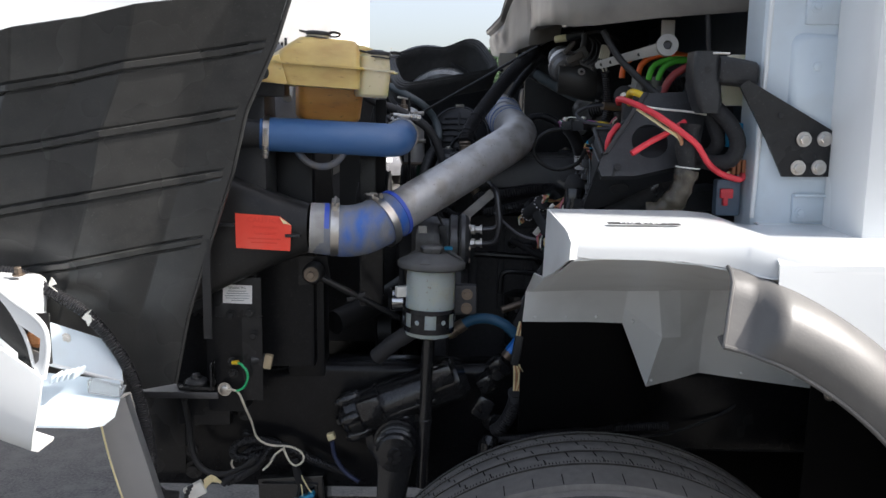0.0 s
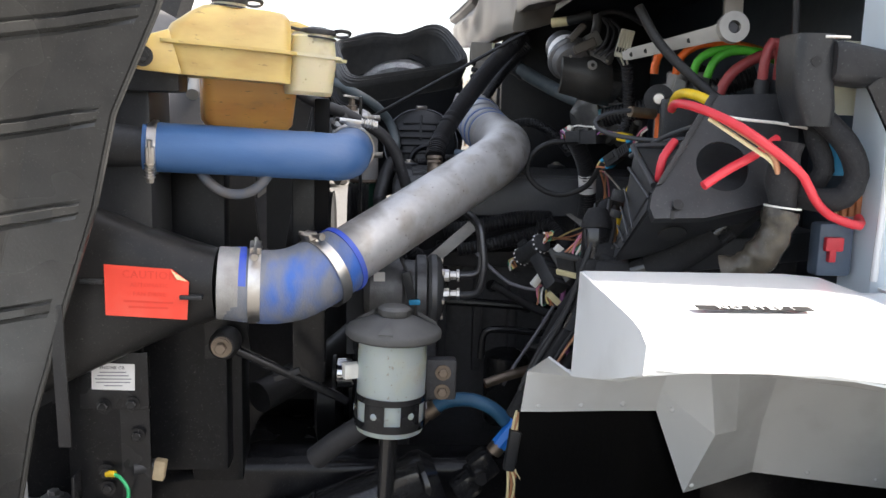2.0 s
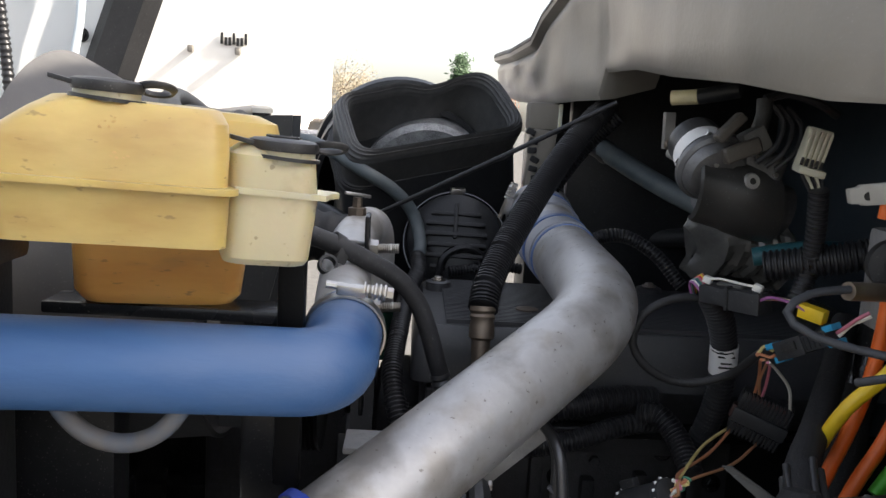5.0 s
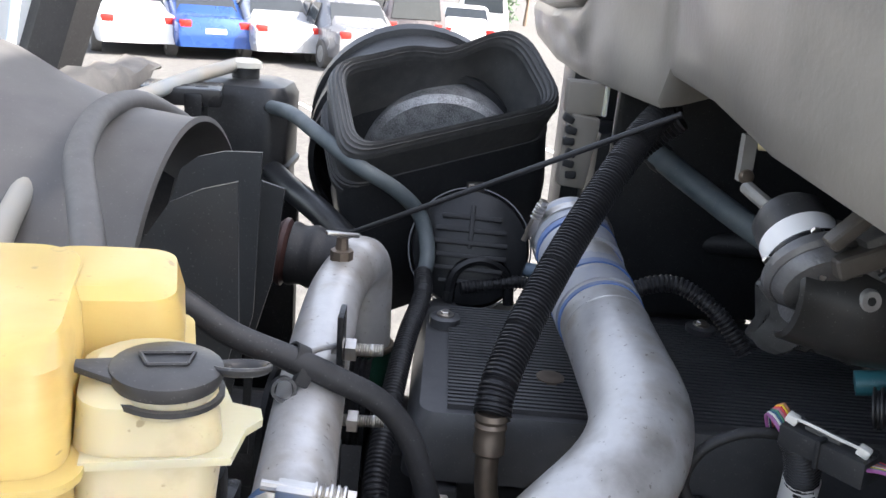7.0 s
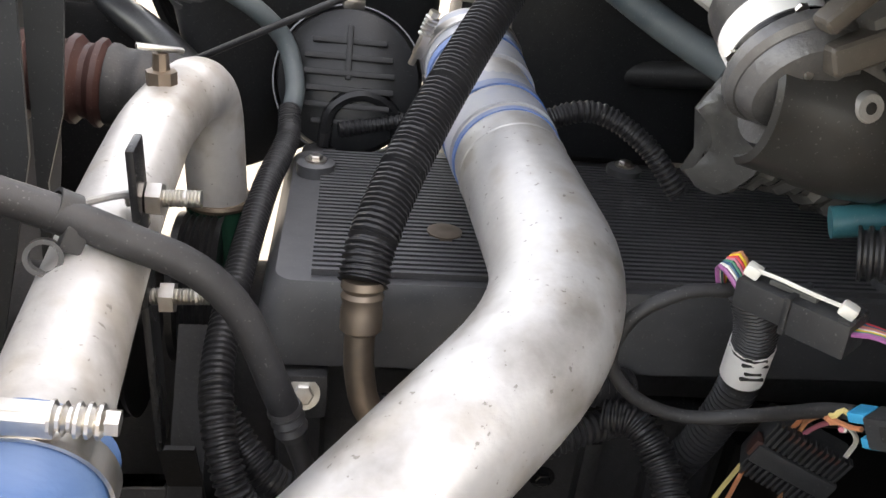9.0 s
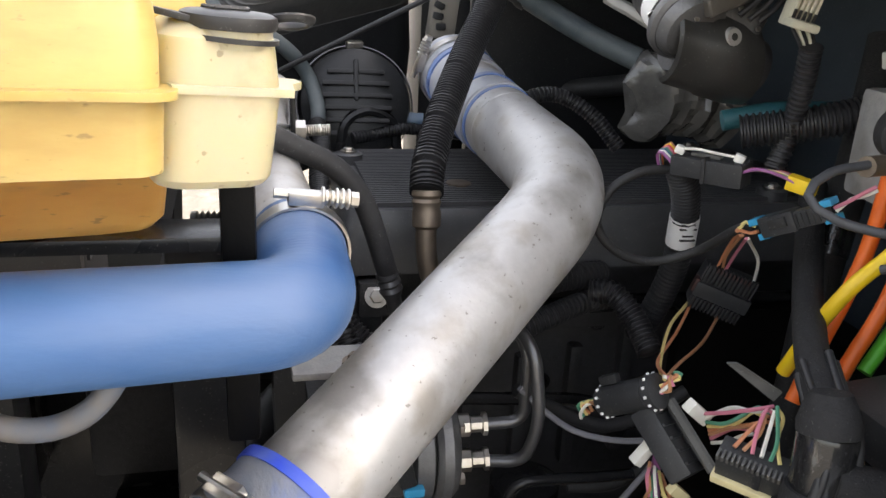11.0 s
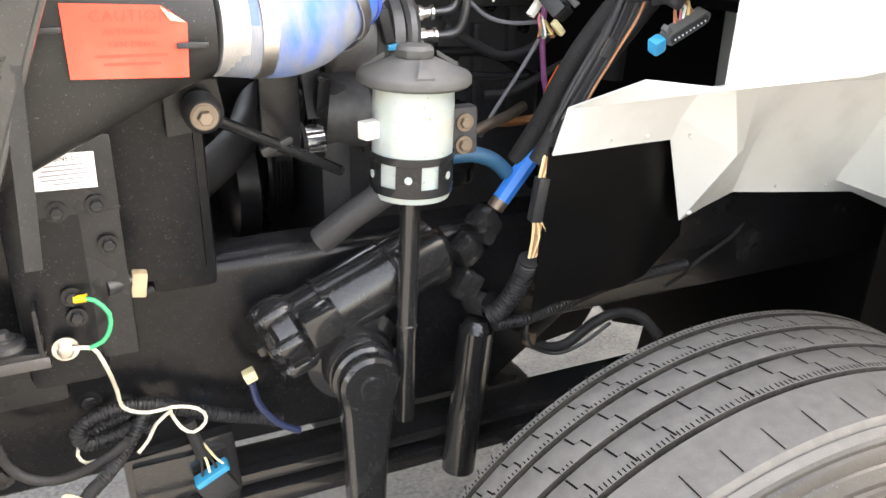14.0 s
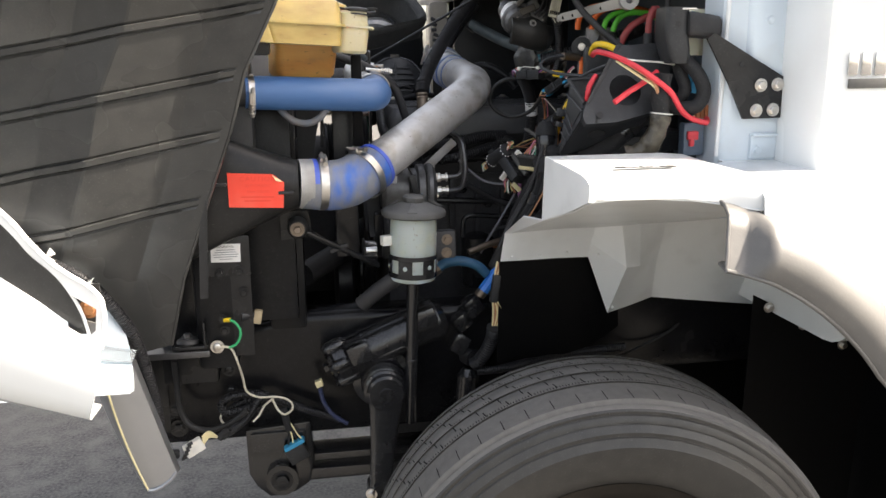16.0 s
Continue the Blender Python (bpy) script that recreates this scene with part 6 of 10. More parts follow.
# ---- cowl panel below the windscreen ----
def cowl():
    h = thing("cowl", (0.5, 2.4, 1.72), "weathered grey plastic cowl panel with rolled lip", "cowl")
    path = [(0.185, 3.55, 1.790, 1.885), (0.195, 3.25, 1.765, 1.875), (0.215, 3.05, 1.755, 1.885), (0.225, 2.98, 1.755, 1.925), (0.240, 2.80, 1.758, 1.965), (0.262, 2.66, 1.758, 1.985),
            (0.266, 2.64, 1.802, 1.99), (0.262, 2.45, 1.795, 2.00), (0.256, 2.26, 1.775, 2.005), (0.270, 2.08, 1.760, 2.01), (0.300, 1.955, 1.742, 2.01), (0.345, 1.905, 1.740, 2.01), (0.47, 1.86, 1.752, 2.01), (0.66, 1.80, 1.762, 2.01), (0.78, 1.76, 1.765, 2.01)]
    dense = []
    for p, q in zip(path, path[1:]):
        n = max(1, int(math.hypot(q[0] - p[0], q[1] - p[1]) / 0.022))
        dense += [tuple(p[c] + (q[c] - p[c]) * k / n for c in range(4)) for k in range(n)]
    path = dense + [path[-1]]
    rows = []
    for i, (x, y, zb, zt) in enumerate(path):
        a = V(*path[max(0, i - 1)][:2], 0)
        b = V(*path[min(len(path) - 1, i + 1)][:2], 0)
        t = (b - a).normalized()
        n = V(-t.y, t.x, 0)
        if n.dot(V(-1, -0.6, 0)) < 0:
            n = -n
        p = V(x, y, 0)
        hgt = zt - zb
        inn = -n
        rows.append([p + inn * 0.10 + V(0, 0, zb + 0.025), p + inn * 0.03 + V(0, 0, zb + 0.004), p + inn * 0.005 + V(0, 0, zb), p + V(0, 0, zb + 0.008)] + [p + n * (0.012 * g + 0.011 * noise.noise(V(x * 5, y * 7, g * 1.3)) * math.sin(g * math.pi)) + V(0, 0, zb + 0.008 + (hgt - 0.038) * g) for g in (0.15, 0.3, 0.45, 0.6, 0.75, 0.9)] + [
                     p + n * 0.012 + V(0, 0, zt - 0.030), p + n * 0.006 + V(0, 0, zt - 0.016), p + n * 0.022 + V(0, 0, zt - 0.008), p + n * 0.024 + V(0, 0, zt), p + n * 0.010 + V(0, 0, zt + 0.004), p + inn * 0.10 + V(0, 0, zt + 0.02), p + inn * 0.35 + V(0, 0, zt + 0.07)])
    part("panel", sheet(rows, 0.004), "cowl", h, flat_angle=40)
    lip = []
    for i, (x, y, zb, zt) in enumerate(path):
        a = V(*path[max(0, i - 1)][:2], 0)
        b = V(*path[min(len(path) - 1, i + 1)][:2], 0)
        t = (b - a).normalized()
        n = V(-t.y, t.x, 0)
        if n.dot(V(-1, -0.6, 0)) < 0:
            n = -n
        lip.append(V(x, y, zt + 0.004) + n * 0.016)
    part("lip_seal", sweep(lip, 0.009, 10), "rubber", h, "dark rubber lip seal")
    mt = part("mount_tab", boxm((0.217, 2.95, 1.730), (0.064, 0.05, 0.053), bevel=0.006), "concretegrey", h, "pale plastic mounting block")
    part("mount_rim", boxm((0.246, 2.922, 1.730), (0.007, 0.010, 0.050), bevel=0.002), "creampad", mt)
    mt = part("mount_tab", boxm((0.212, 2.93, 1.645), (0.047, 0.04, 0.118), (0, 6, 0), bevel=0.006), "concretegrey", h)
    for k in range(6):
        part("seal_tooth", boxm((0.189 + 0.004 * (k % 2) + 0.002 * k, 2.915, 1.698 - 0.018 * k), (0.018, 0.02, 0.012), (0, 25 - 14 * (k % 3), 0), bevel=0.003), "rubber", mt, "torn rubber seal edge")
    part("under_panel", boxm((0.59, 3.0, 1.60), (0.62, 0.03, 0.50), bevel=0.01), "black", h, "black panel below the cowl")
    part("inner_shelf", boxm((0.66, 2.60, 1.86), (0.50, 1.6, 0.04), bevel=0.01), "black", h, "dark underside shelf")
    part("sleeve", sweep([(0.353, 2.430, 1.762), (0.399, 2.400, 1.773)], 0.011, 16), "black", h)
    part("sleeve_tip", sweep([(0.322, 2.450, 1.759), (0.353, 2.430, 1.762)], 0.0105, 16), "cream", h, "pale sleeve end")
    return h


M["concretegrey"] = mat("pale_brown_plastic", (0.20, 0.178, 0.148), 0.6, col2=(0.26, 0.235, 0.20), scale=20, amount=0.6, dust=0.1)
cowl()


M["greyarm"] = mat("greyed_steel_arm", (0.30, 0.29, 0.27), 0.5, metal=0.3, col2=(0.40, 0.385, 0.35), scale=40, amount=0.6, bump=0.15, dust=0.2)


M["boxblack2"] = mat("satin_black_clip", (0.03, 0.03, 0.031), 0.4, scale=60, amount=0.4, dust=0.15)
M["gearshroud"] = mat("dusty_dark_shroud", (0.020, 0.020, 0.020), 0.30, col2=(0.036, 0.035, 0.033), scale=18, amount=0.7, bump=0.2, dust=0.15)
M["lever"] = mat("worn_brown_lever", (0.048, 0.043, 0.038), 0.36, col2=(0.095, 0.084, 0.072), scale=40, amount=0.7, bump=0.2)


def wiper_motor():
    h = thing("wiper_motor", (0.36, 2.36, 1.58), "dark grey wiper motor with white paper label", "motor")
    p, f = V(0.324, 2.345, 1.701), V(0.331, 2.295, 1.674)
    a = (f - p).normalized()
    ln = (f - p).length
    part("can", lathe([(0, -0.012), (0.028, -0.010), (0.034, -0.002), (0.035, 0.008), (0.035, ln - 0.012), (0.038, ln - 0.010), (0.038, ln), (0, ln)], p, a, 40), "boxblack2", h, "satin black motor can")
    e0 = a.cross(V(0, 1, 0)).normalized()
    part("label", sheet([[p + a * (ln * w) + (Matrix.Rotation(radians(t), 3, a) @ (e0 * 0.0358)) for t in range(0, 360, 12)] for w in (0.42, 0.55, 0.68, 0.80)], 0.0006), "paper", h, "white wrapped label")
    part("clamp_ring", lathe([(0.036, 0), (0.0385, 0.001), (0.0385, 0.004), (0.036, 0.005)], p + a * (ln * 0.84), a, 40), "blackmetal", h)
    # alloy gear housing with its flange, covers and screws
    part("gear_flange", lathe([(0, 0), (0.044, 0), (0.046, 0.003), (0.046, 0.010), (0.042, 0.014), (0, 0.014)], f, a, 40), "darkcast2", h, "grey alloy flange")
    part("gear_dome", lathe([(0.041, 0.012), (0.040, 0.018), (0.034, 0.026), (0.018, 0.030), (0, 0.031)], f, a, 36), "darkcast2", h)
    for t in range(20, 380, 72):
        q = Matrix.Rotation(radians(t), 3, a) @ (e0 * 0.041)
        part("flange_bolt", bolt_bm(f + q - a * 0.001, -a, 0.0045, 0.004, False), "steel", h)
    g = V(0.366, 2.285, 1.686)
    part("gearbox", boxm(g + V(0.010, 0.012, -0.012), (0.085, 0.050, 0.060), (0, 20, -10), bevel=0.014, seg=4), "darkcast2", h, "oily alloy gear case")
    for (x, z), w, t, rr in (((-0.030, 0.034), 0.042, 0.013, -48), ((-0.014, 0.008), 0.046, 0.020, -24)):
        part("brush_cover", boxm(g + V(x, -0.030, z), (w, 0.020, t), (0, rr, 0), bevel=0.005, seg=3), "lever", h, "worn brown brush cover")
    part("brush_block", boxm(g + V(0.004, -0.022, 0.020), (0.030, 0.026, 0.030), (0, -30, 0), bevel=0.005), "greycap", h)
    part("pivot_boss", lathe([(0.004, 0.010), (0.009, 0.010), (0.011, 0.006), (0.011, -0.02)], g + V(0.004, -0.020, -0.030), (0.1, -1, 0.2), 20), "cast", h)
    for x, z in ((-0.040, -0.012), (-0.030, -0.024), (0.010, 0.0), (0.034, -0.020)):
        part("case_screw", bolt_bm(g + V(x, -0.022, z), (0.1, -1, 0.3), 0.0035, 0.003, False), "steel", h)
    part("lead_boot", sweep([g + V(0.008, -0.020, 0.030), g + V(0.012, -0.022, 0.052), g + V(0.012, -0.020, 0.070)], 0.0095, 14), "rubber", h, "black rubber lead boot")
    for k, (dx, dz, r) in enumerate(((0.0, 0.0, 0.0035), (0.012, -0.004, 0.003), (0.024, -0.006, 0.003))):
        part("motor_lead", wire([g + V(0.006 + dx, -0.030, -0.006 + dz), g + V(0.026 + dx, -0.034, 0.016 + dz), g + V(0.032 + dx, -0.030, 0.046 + dz), g + V(0.016 + dx, -0.020, 0.068 + dz)], r, 8, 0.006), "loom", h)
    part("motor_lead", wire([g + V(0.012, -0.020, 0.070), g + V(0.040, -0.020, 0.078), g + V(0.075, -0.020, 0.070), g + V(0.105, -0.015, 0.056)], 0.0055), "loom", h)
    # curved band round the drive shaft below
    c = V(0.369, 2.275, 1.625)
    rows = []
    for x, r in ((-0.060, 0.046), (-0.057, 0.050), (-0.020, 0.050), (-0.016, 0.052), (0.020, 0.052), (0.030, 0.050), (0.045, 0.048)):
        rows.append([c + V(x, 0.03 - r * math.cos(radians(t)), 0.012 + r * math.sin(radians(t)) - 0.25 * x) for t in range(-75, 115, 12)])
    part("shaft_band", sheet(rows, 0.003), "gearshroud", h, "dark curved shaft band")
    part("drive_shaft", lathe([(0, 0), (0.030, 0), (0.034, 0.01), (0.034, 0.11), (0, 0.11)], c + V(-0.04, 0.03, 0.02), (1, 0.1, -0.25), 28), "darkcast", h)
    # long linkage arm: narrow shank, wide boss at the far end
    a0, a1 = V(0.371, 2.030, 1.659), V(0.504, 1.890, 1.693)
    ad = (a1 - a0).normalized()
    au = ad.cross(V(0, 1, 0)).normalized()
    au = au if au.z > 0 else -au
    ln = (a1 - a0).length
    prof = [(0.0, 0.008), (0.05, 0.009), (0.055, 0.011), (0.6, 0.0125), (0.85, 0.014), (0.97, 0.019)]
    part("linkage_arm", plate([a0 + ad * ln * f + au * w for f, w in prof] + [a0 + ad * ln * f - au * w * 0.8 for f, w in prof[::-1]], 0.007, 0.0015, way=(0, 1, 0)), "greyarm", h, "long grey steel linkage arm")
    part("linkage_eye", lathe([(0.010, -0.007), (0.024, -0.007), (0.024, 0.007), (0.010, 0.007), (0.010, -0.007)], a1 + au * 0.004, (0, -1, 0.1), 28), "greyarm", h)
    part("linkage_pin", lathe([(0, 0.002), (0.008, 0.001), (0.010, -0.004)], a1 + au * 0.004, (0, -1, 0.1), 18), "darkcast", h)
    part("linkage_post", boxm(a1 + V(0.002, 0.012, 0.035), (0.030, 0.010, 0.05), bevel=0.003), "concretegrey", h)
    for f in (0.08, 0.22, 0.62):
        part("arm_hole", lathe([(0, 0.0006), (0.004, 0.0006), (0.004, 0)], a0 + ad * ln * f + V(0, -0.0005, 0), (0, -1, 0), 10), "ink", h)
    part("linkage_tab", sweep([V(0.366, 2.600, 1.743), V(0.368, 2.600, 1.685)], 0.011, 4), "greyarm", h, "flat grey link")
    part("tab_pin", lathe([(0, 0.004), (0.007, 0.003), (0.009, 0), (0.009, -0.006)], V(0.368, 2.600, 1.685) + V(0, -0.012, 0.008), (0, -1, 0.3), 16), "brass", h)
    part("crank_arm", sweep([V(0.370, 2.590, 1.680), V(0.378, 2.570, 1.673), V(0.386, 2.550, 1.667), V(0.386, 2.550, 1.667) + V(0.05, -0.03, -0.03)], 0.009, 10), "greyarm", h, "pale crank arm")
    return h


wiper_motor()


def foil_wrap():
    h = thing("wrapped_duct", (0.42, 2.6, 1.45), "dark wrinkled plastic-wrapped duct below the cowl", "duct")
    rings = []
    for k in range(22):
        f = k / 21
        c = V(0.400 + 0.13 * f, 2.550 - 0.03 * f, 1.534 + 0.02 * math.sin(f * 3))
        ring = []
        for a in range(30):
            t = 2 * math.pi * a / 30
            w = 0.011 * noise.noise(V(f * 9, math.cos(t) * 2.5, math.sin(t) * 2.5))
            ring.append(c + V(0.01 * math.cos(t * 2), math.cos(t) * (0.055 + w) * min(1, 0.25 + f * 3), math.sin(t) * (0.060 + w) * min(1, 0.55 + f * 3)))
        rings.append(ring)
    part("wrap", loft(rings), "foil", h, flat_angle=14)
    return h


M["foil"] = mat("wrinkled_dark_wrap", (0.040, 0.040, 0.040), 0.14, metal=0.0, col2=(0.10, 0.097, 0.09), scale=40, amount=0.8, bump=0.8, bscale=60, spec=0.9)
foil_wrap()


# ---- hoses and rods over the engine ----
def hose_thing(name, pts, r, material, label, cat="hose", corr=0.0, ends=()):
    h = thing(name, min(pts, key=lambda p: p[2]), label, cat)
    part("tube", corrugated(pts, r, corr) if corr else wire(pts, r, 16), material, h)
    for (c, ax, prof, m, nm) in ends:
        part(nm, lathe(prof, c, ax, 20), m, h)
    return h


M["blueworn2"] = mat("grey_blue_hose", (0.055, 0.075, 0.085), 0.5, col2=(0.12, 0.14, 0.145), scale=30, amount=0.7, dust=0.15)
M["blueworn3"] = mat("pale_blue_hose", (0.12, 0.20, 0.30), 0.5, col2=(0.2, 0.26, 0.33), scale=30, amount=0.7, dust=0.1)
M["maroon"] = mat("maroon_rubber", (0.032, 0.012, 0.011), 0.45, col2=(0.055, 0.024, 0.020), scale=40, amount=0.6, dust=0.05)
ferr = [(0, 0), (0.017, 0), (0.018, 0.006), (0.0155, 0.010), (0.0175, 0.014), (0.0155, 0.02), (0.017, 0.026), (0.017, 0.042), (0.012, 0.046), (0, 0.046)]
hose_thing("engine_coolant_hose", [(0.300, 2.74, 1.752), (0.262, 2.70, 1.722), (0.21, 2.62, 1.672), (0.150, 2.53, 1.600), (0.100, 2.44, 1.535), (0.073, 2.38, 1.490), (0.066, 2.355, 1.462)], 0.0192, "loom", "thick ribbed black split-loom hose with brass end", "hose", 0.0050,
           [((0.066, 2.355, 1.466), (0.0, -0.18, -1), ferr, "brass", "ferrule")])
hose_thing("metal_return_line", [(0.066, 2.348, 1.425), (0.066, 2.342, 1.395), (0.075, 2.335, 1.355), (0.10, 2.33, 1.325)], 0.0125, "brass", "tarnished bent metal line", "pipe")
hose_thing("slim_loom_hose", [(0.315, 2.72, 1.735), (0.275, 2.74, 1.690), (0.235, 2.73, 1.640), (0.20, 2.72, 1.58), (0.19, 2.70, 1.53)], 0.012, "loom", "slim ribbed black wiring conduit", "conduit", 0.006)
hose_thing("surge_tank_hose", [(-0.30, 2.20, 1.650), (-0.265, 2.25, 1.628), (-0.228, 2.262, 1.603), (-0.181, 2.262, 1.573), (-0.121, 2.264, 1.551), (-0.086, 2.268, 1.534), (-0.048, 2.275, 1.512), (-0.018, 2.280, 1.474), (0.006, 2.285, 1.405), (0.012, 2.290, 1.385)], 0.0118, "hose", "black rubber coolant hose with crimped end", "hose", 0,
           [((0.010, 2.288, 1.392), (0.25, 0.10, -0.95), [(0, 0), (0.0125, 0), (0.0135, 0.005), (0.011, 0.009), (0.0135, 0.014), (0.011, 0.018), (0.0135, 0.023), (0.011, 0.03), (0.009, 0.034), (0.008, 0.08), (0, 0.08)], "darksteel", "crimp_fitting")])
hose_thing("bottle_overflow_hose", [(-0.325, 3.10, 1.645), (-0.265, 2.98, 1.655), (-0.20, 2.88, 1.640), (-0.135, 2.83, 1.610), (-0.075, 2.84, 1.575), (-0.035, 2.865, 1.53), (-0.018, 2.84, 1.48), (-0.022, 2.79, 1.445)], 0.0125, "blueworn2", "faded blue-grey rubber overflow hose", "hose")
hose_thing("heater_hose", [(0.290, 2.800, 1.686), (0.333, 2.770, 1.657), (0.404, 2.700, 1.614), (0.460, 2.620, 1.586), (0.474, 2.560, 1.579)], 0.018, "blueworn2", "grey-green heater hose under the cowl", "hose", 0,
           [((0.290, 2.800, 1.686), (0.7, -0.25, -0.5), [(0, -0.01), (0.021, -0.01), (0.022, 0.0), (0.02, 0.02), (0.022, 0.03), (0.02, 0.04), (0, 0.04)], "rubber", "hose_cuff")])
hose_thing("support_rod", [(-0.16, 2.80, 1.500), (0.0, 2.745, 1.590), (0.16, 2.69, 1.680), (0.29, 2.64, 1.755)], 0.0042, "loom", "thin black hood latch cable", "cable")
hose_thing("wiring_conduit", [(-0.022, 2.80, 1.455), (-0.02, 2.74, 1.44), (-0.035, 2.62, 1.425), (-0.045, 2.48, 1.40), (-0.05, 2.36, 1.36), (-0.03, 2.30, 1.30), (0.0, 2.30, 1.25)], 0.0135, "loom", "ribbed black wiring conduit beside the engine", "conduit", 0.006)
hose_thing("lower_conduit", [(-0.05, 2.36, 1.33), (0.0, 2.33, 1.28), (0.05, 2.35, 1.25), (0.11, 2.40, 1.27)], 0.014, "loom", "ribbed black conduit below the pipe", "conduit", 0.006)
hose_thing("intake_conduit", [(0.225, 2.60, 1.49), (0.26, 2.60, 1.53), (0.31, 2.60, 1.54), (0.36, 2.58, 1.515), (0.40, 2.56, 1.47)], 0.011, "loom", "curved ribbed conduit by the silicone collar", "conduit", 0.006)
hose_thing("cover_hose", [(0.03, 2.87, 1.435), (0.07, 2.88, 1.437), (0.12, 2.88, 1.45), (0.17, 2.87, 1.45)], 0.012, "blueworn3", "pale blue hose behind the valve cover", "hose")
hose_thing("cover_conduit", [(0.04, 2.83, 1.425), (0.08, 2.84, 1.43), (0.13, 2.84, 1.44), (0.18, 2.84, 1.435)], 0.010, "loom", "ribbed conduit behind the valve cover", "conduit", 0.006)
hose_thing("brake_line_tube", [(-0.34, 3.15, 1.52), (-0.27, 3.02, 1.515), (-0.20, 2.90, 1.51), (-0.13, 2.79, 1.49)], 0.022, "black", "black rigid air tube", "pipe")
bel = hose_thing("turbo_bellows", [(-0.31, 2.72, 1.503), (-0.27, 2.72, 1.503), (-0.235, 2.72, 1.500), (-0.215, 2.72, 1.498)], 0.046, "maroon", "dark maroon ribbed intake bellows with a black cuff", "hose", 0.026)
part("cuff", corrugated([(-0.215, 2.72, 1.498), (-0.185, 2.72, 1.495), (-0.155, 2.72, 1.492), (-0.125, 2.72, 1.488)], 0.045, 0.030, 0.07), "rubber", bel, "black rubber cuff")




def stud_bracket():
    h = thing("stud_bracket", (-0.065, 2.2, 1.45), "black steel strap bracket with two plated studs", "bracket")
    part("strap", boxm((-0.090, 2.322, 1.452), (0.006, 0.028, 0.27), (6, 0, 0), bevel=0.002), "blackmetal", h)
    for p in (V(-0.100, 2.320, 1.541), V(-0.094, 2.315, 1.466)):
        st = bmesh.new()
        sweep(spline([p, p + V(0.050, 0.0, 0.002)], 0.0012), lambda s, f: 0.0065 if (s / 0.0026) % 1 < 0.5 else 0.0056, 10, bm=st)
        lathe([(0, 0), (0.012, 0), (0.012, 0.010), (0, 0.010)], p + V(0.014, 0, 0), (1, 0, 0), 6, st)
        part("stud", st, "steel", h, "plated threaded stud and nut")
    part("clip_band", lathe([(0.0122, -0.007), (0.0145, -0.007), (0.0145, 0.007), (0.0122, 0.007), (0.0122, -0.007)], (-0.125, 2.268, 1.552), (0.75, 0.35, -0.5), 20), "boxblack2", h, "black plastic hose clip")
    part("clip_lug", boxm((-0.117, 2.258, 1.540), (0.014, 0.012, 0.018), (0, 25, 20), bevel=0.002), "boxblack2", h)
    part("clip_ring", lathe([(0.0085, -0.008), (0.0115, -0.008), (0.0115, 0.008), (0.0085, 0.008), (0.0085, -0.008)], (-0.133, 2.250, 1.530), (0.3, -1, 0.4), 20), "boxblack2", h)
    part("tie_rod", sweep([V(-0.118, 2.272, 1.556), V(-0.105, 2.295, 1.552), V(-0.092, 2.318, 1.546)], 0.0028, 8), "cast", h, "thin greenish tie rod")
    return h


stud_bracket()


def overflow_bottle():
    h = thing("overflow_bottle", (-0.395, 3.20, 1.385), "black plastic overflow bottle with pale cap", "bottle")
    rg = []
    for z, d in ((1.385, 0.072), (1.40, 0.084), (1.515, 0.088), (1.519, 0.096), (1.527, 0.096), (1.531, 0.090), (1.655, 0.092), (1.675, 0.082), (1.683, 0.055)):
        rg.append(ring_rr((-0.395, 3.20, z), (1, 0, 0), (0, 1, 0), d, d, d * 0.45))
    part("bottle", loft(rg), "black", h)
    part("neck", lathe([(0.026, 0), (0.026, 0.025), (0, 0.025)], (-0.395, 3.19, 1.680), (0, 0, 1), 24), "rubber", h)
    part("cap", lathe([(0, 0.016), (0.022, 0.015), (0.030, 0.010), (0.031, 0.0), (0, 0.0)], (-0.395, 3.19, 1.703), (0, 0, 1), 24), "cream2", h, "pale metal pressure cap")
    part("spigot", sweep([(-0.34, 3.12, 1.642), (-0.30, 3.08, 1.640)], 0.010, 12), "black", h)
    return h


M["tanhose"] = mat("faded_tan_hose", (0.30, 0.33, 0.34), 0.6, col2=(0.42, 0.36, 0.27), scale=14, amount=0.8, dust=0.1)
M["cream2"] = mat("pale_cap", (0.50, 0.48, 0.42), 0.5, scale=40, amount=0.5)
overflow_bottle()
hose_thing("filler_hose", [(-0.409, 3.19, 1.707), (-0.452, 3.05, 1.694), (-0.472, 2.90, 1.684), (-0.468, 2.65, 1.682), (-0.45, 2.5, 1.668), (-0.43, 2.38, 1.64), (-0.42, 2.28, 1.58)], 0.0125, "tanhose", "sun-faded blue and tan filler hose", "hose")
hose_thing("shroud_hose", [(-0.37, 2.80, 1.64), (-0.382, 2.74, 1.675), (-0.402, 2.65, 1.710), (-0.388, 2.5, 1.720), (-0.353, 2.36, 1.708), (-0.319, 2.28, 1.690), (-0.280, 2.2, 1.665), (-0.255, 2.13, 1.62)], 0.0135, "dustyhose", "dusty grey rubber hose over the shroud", "hose")


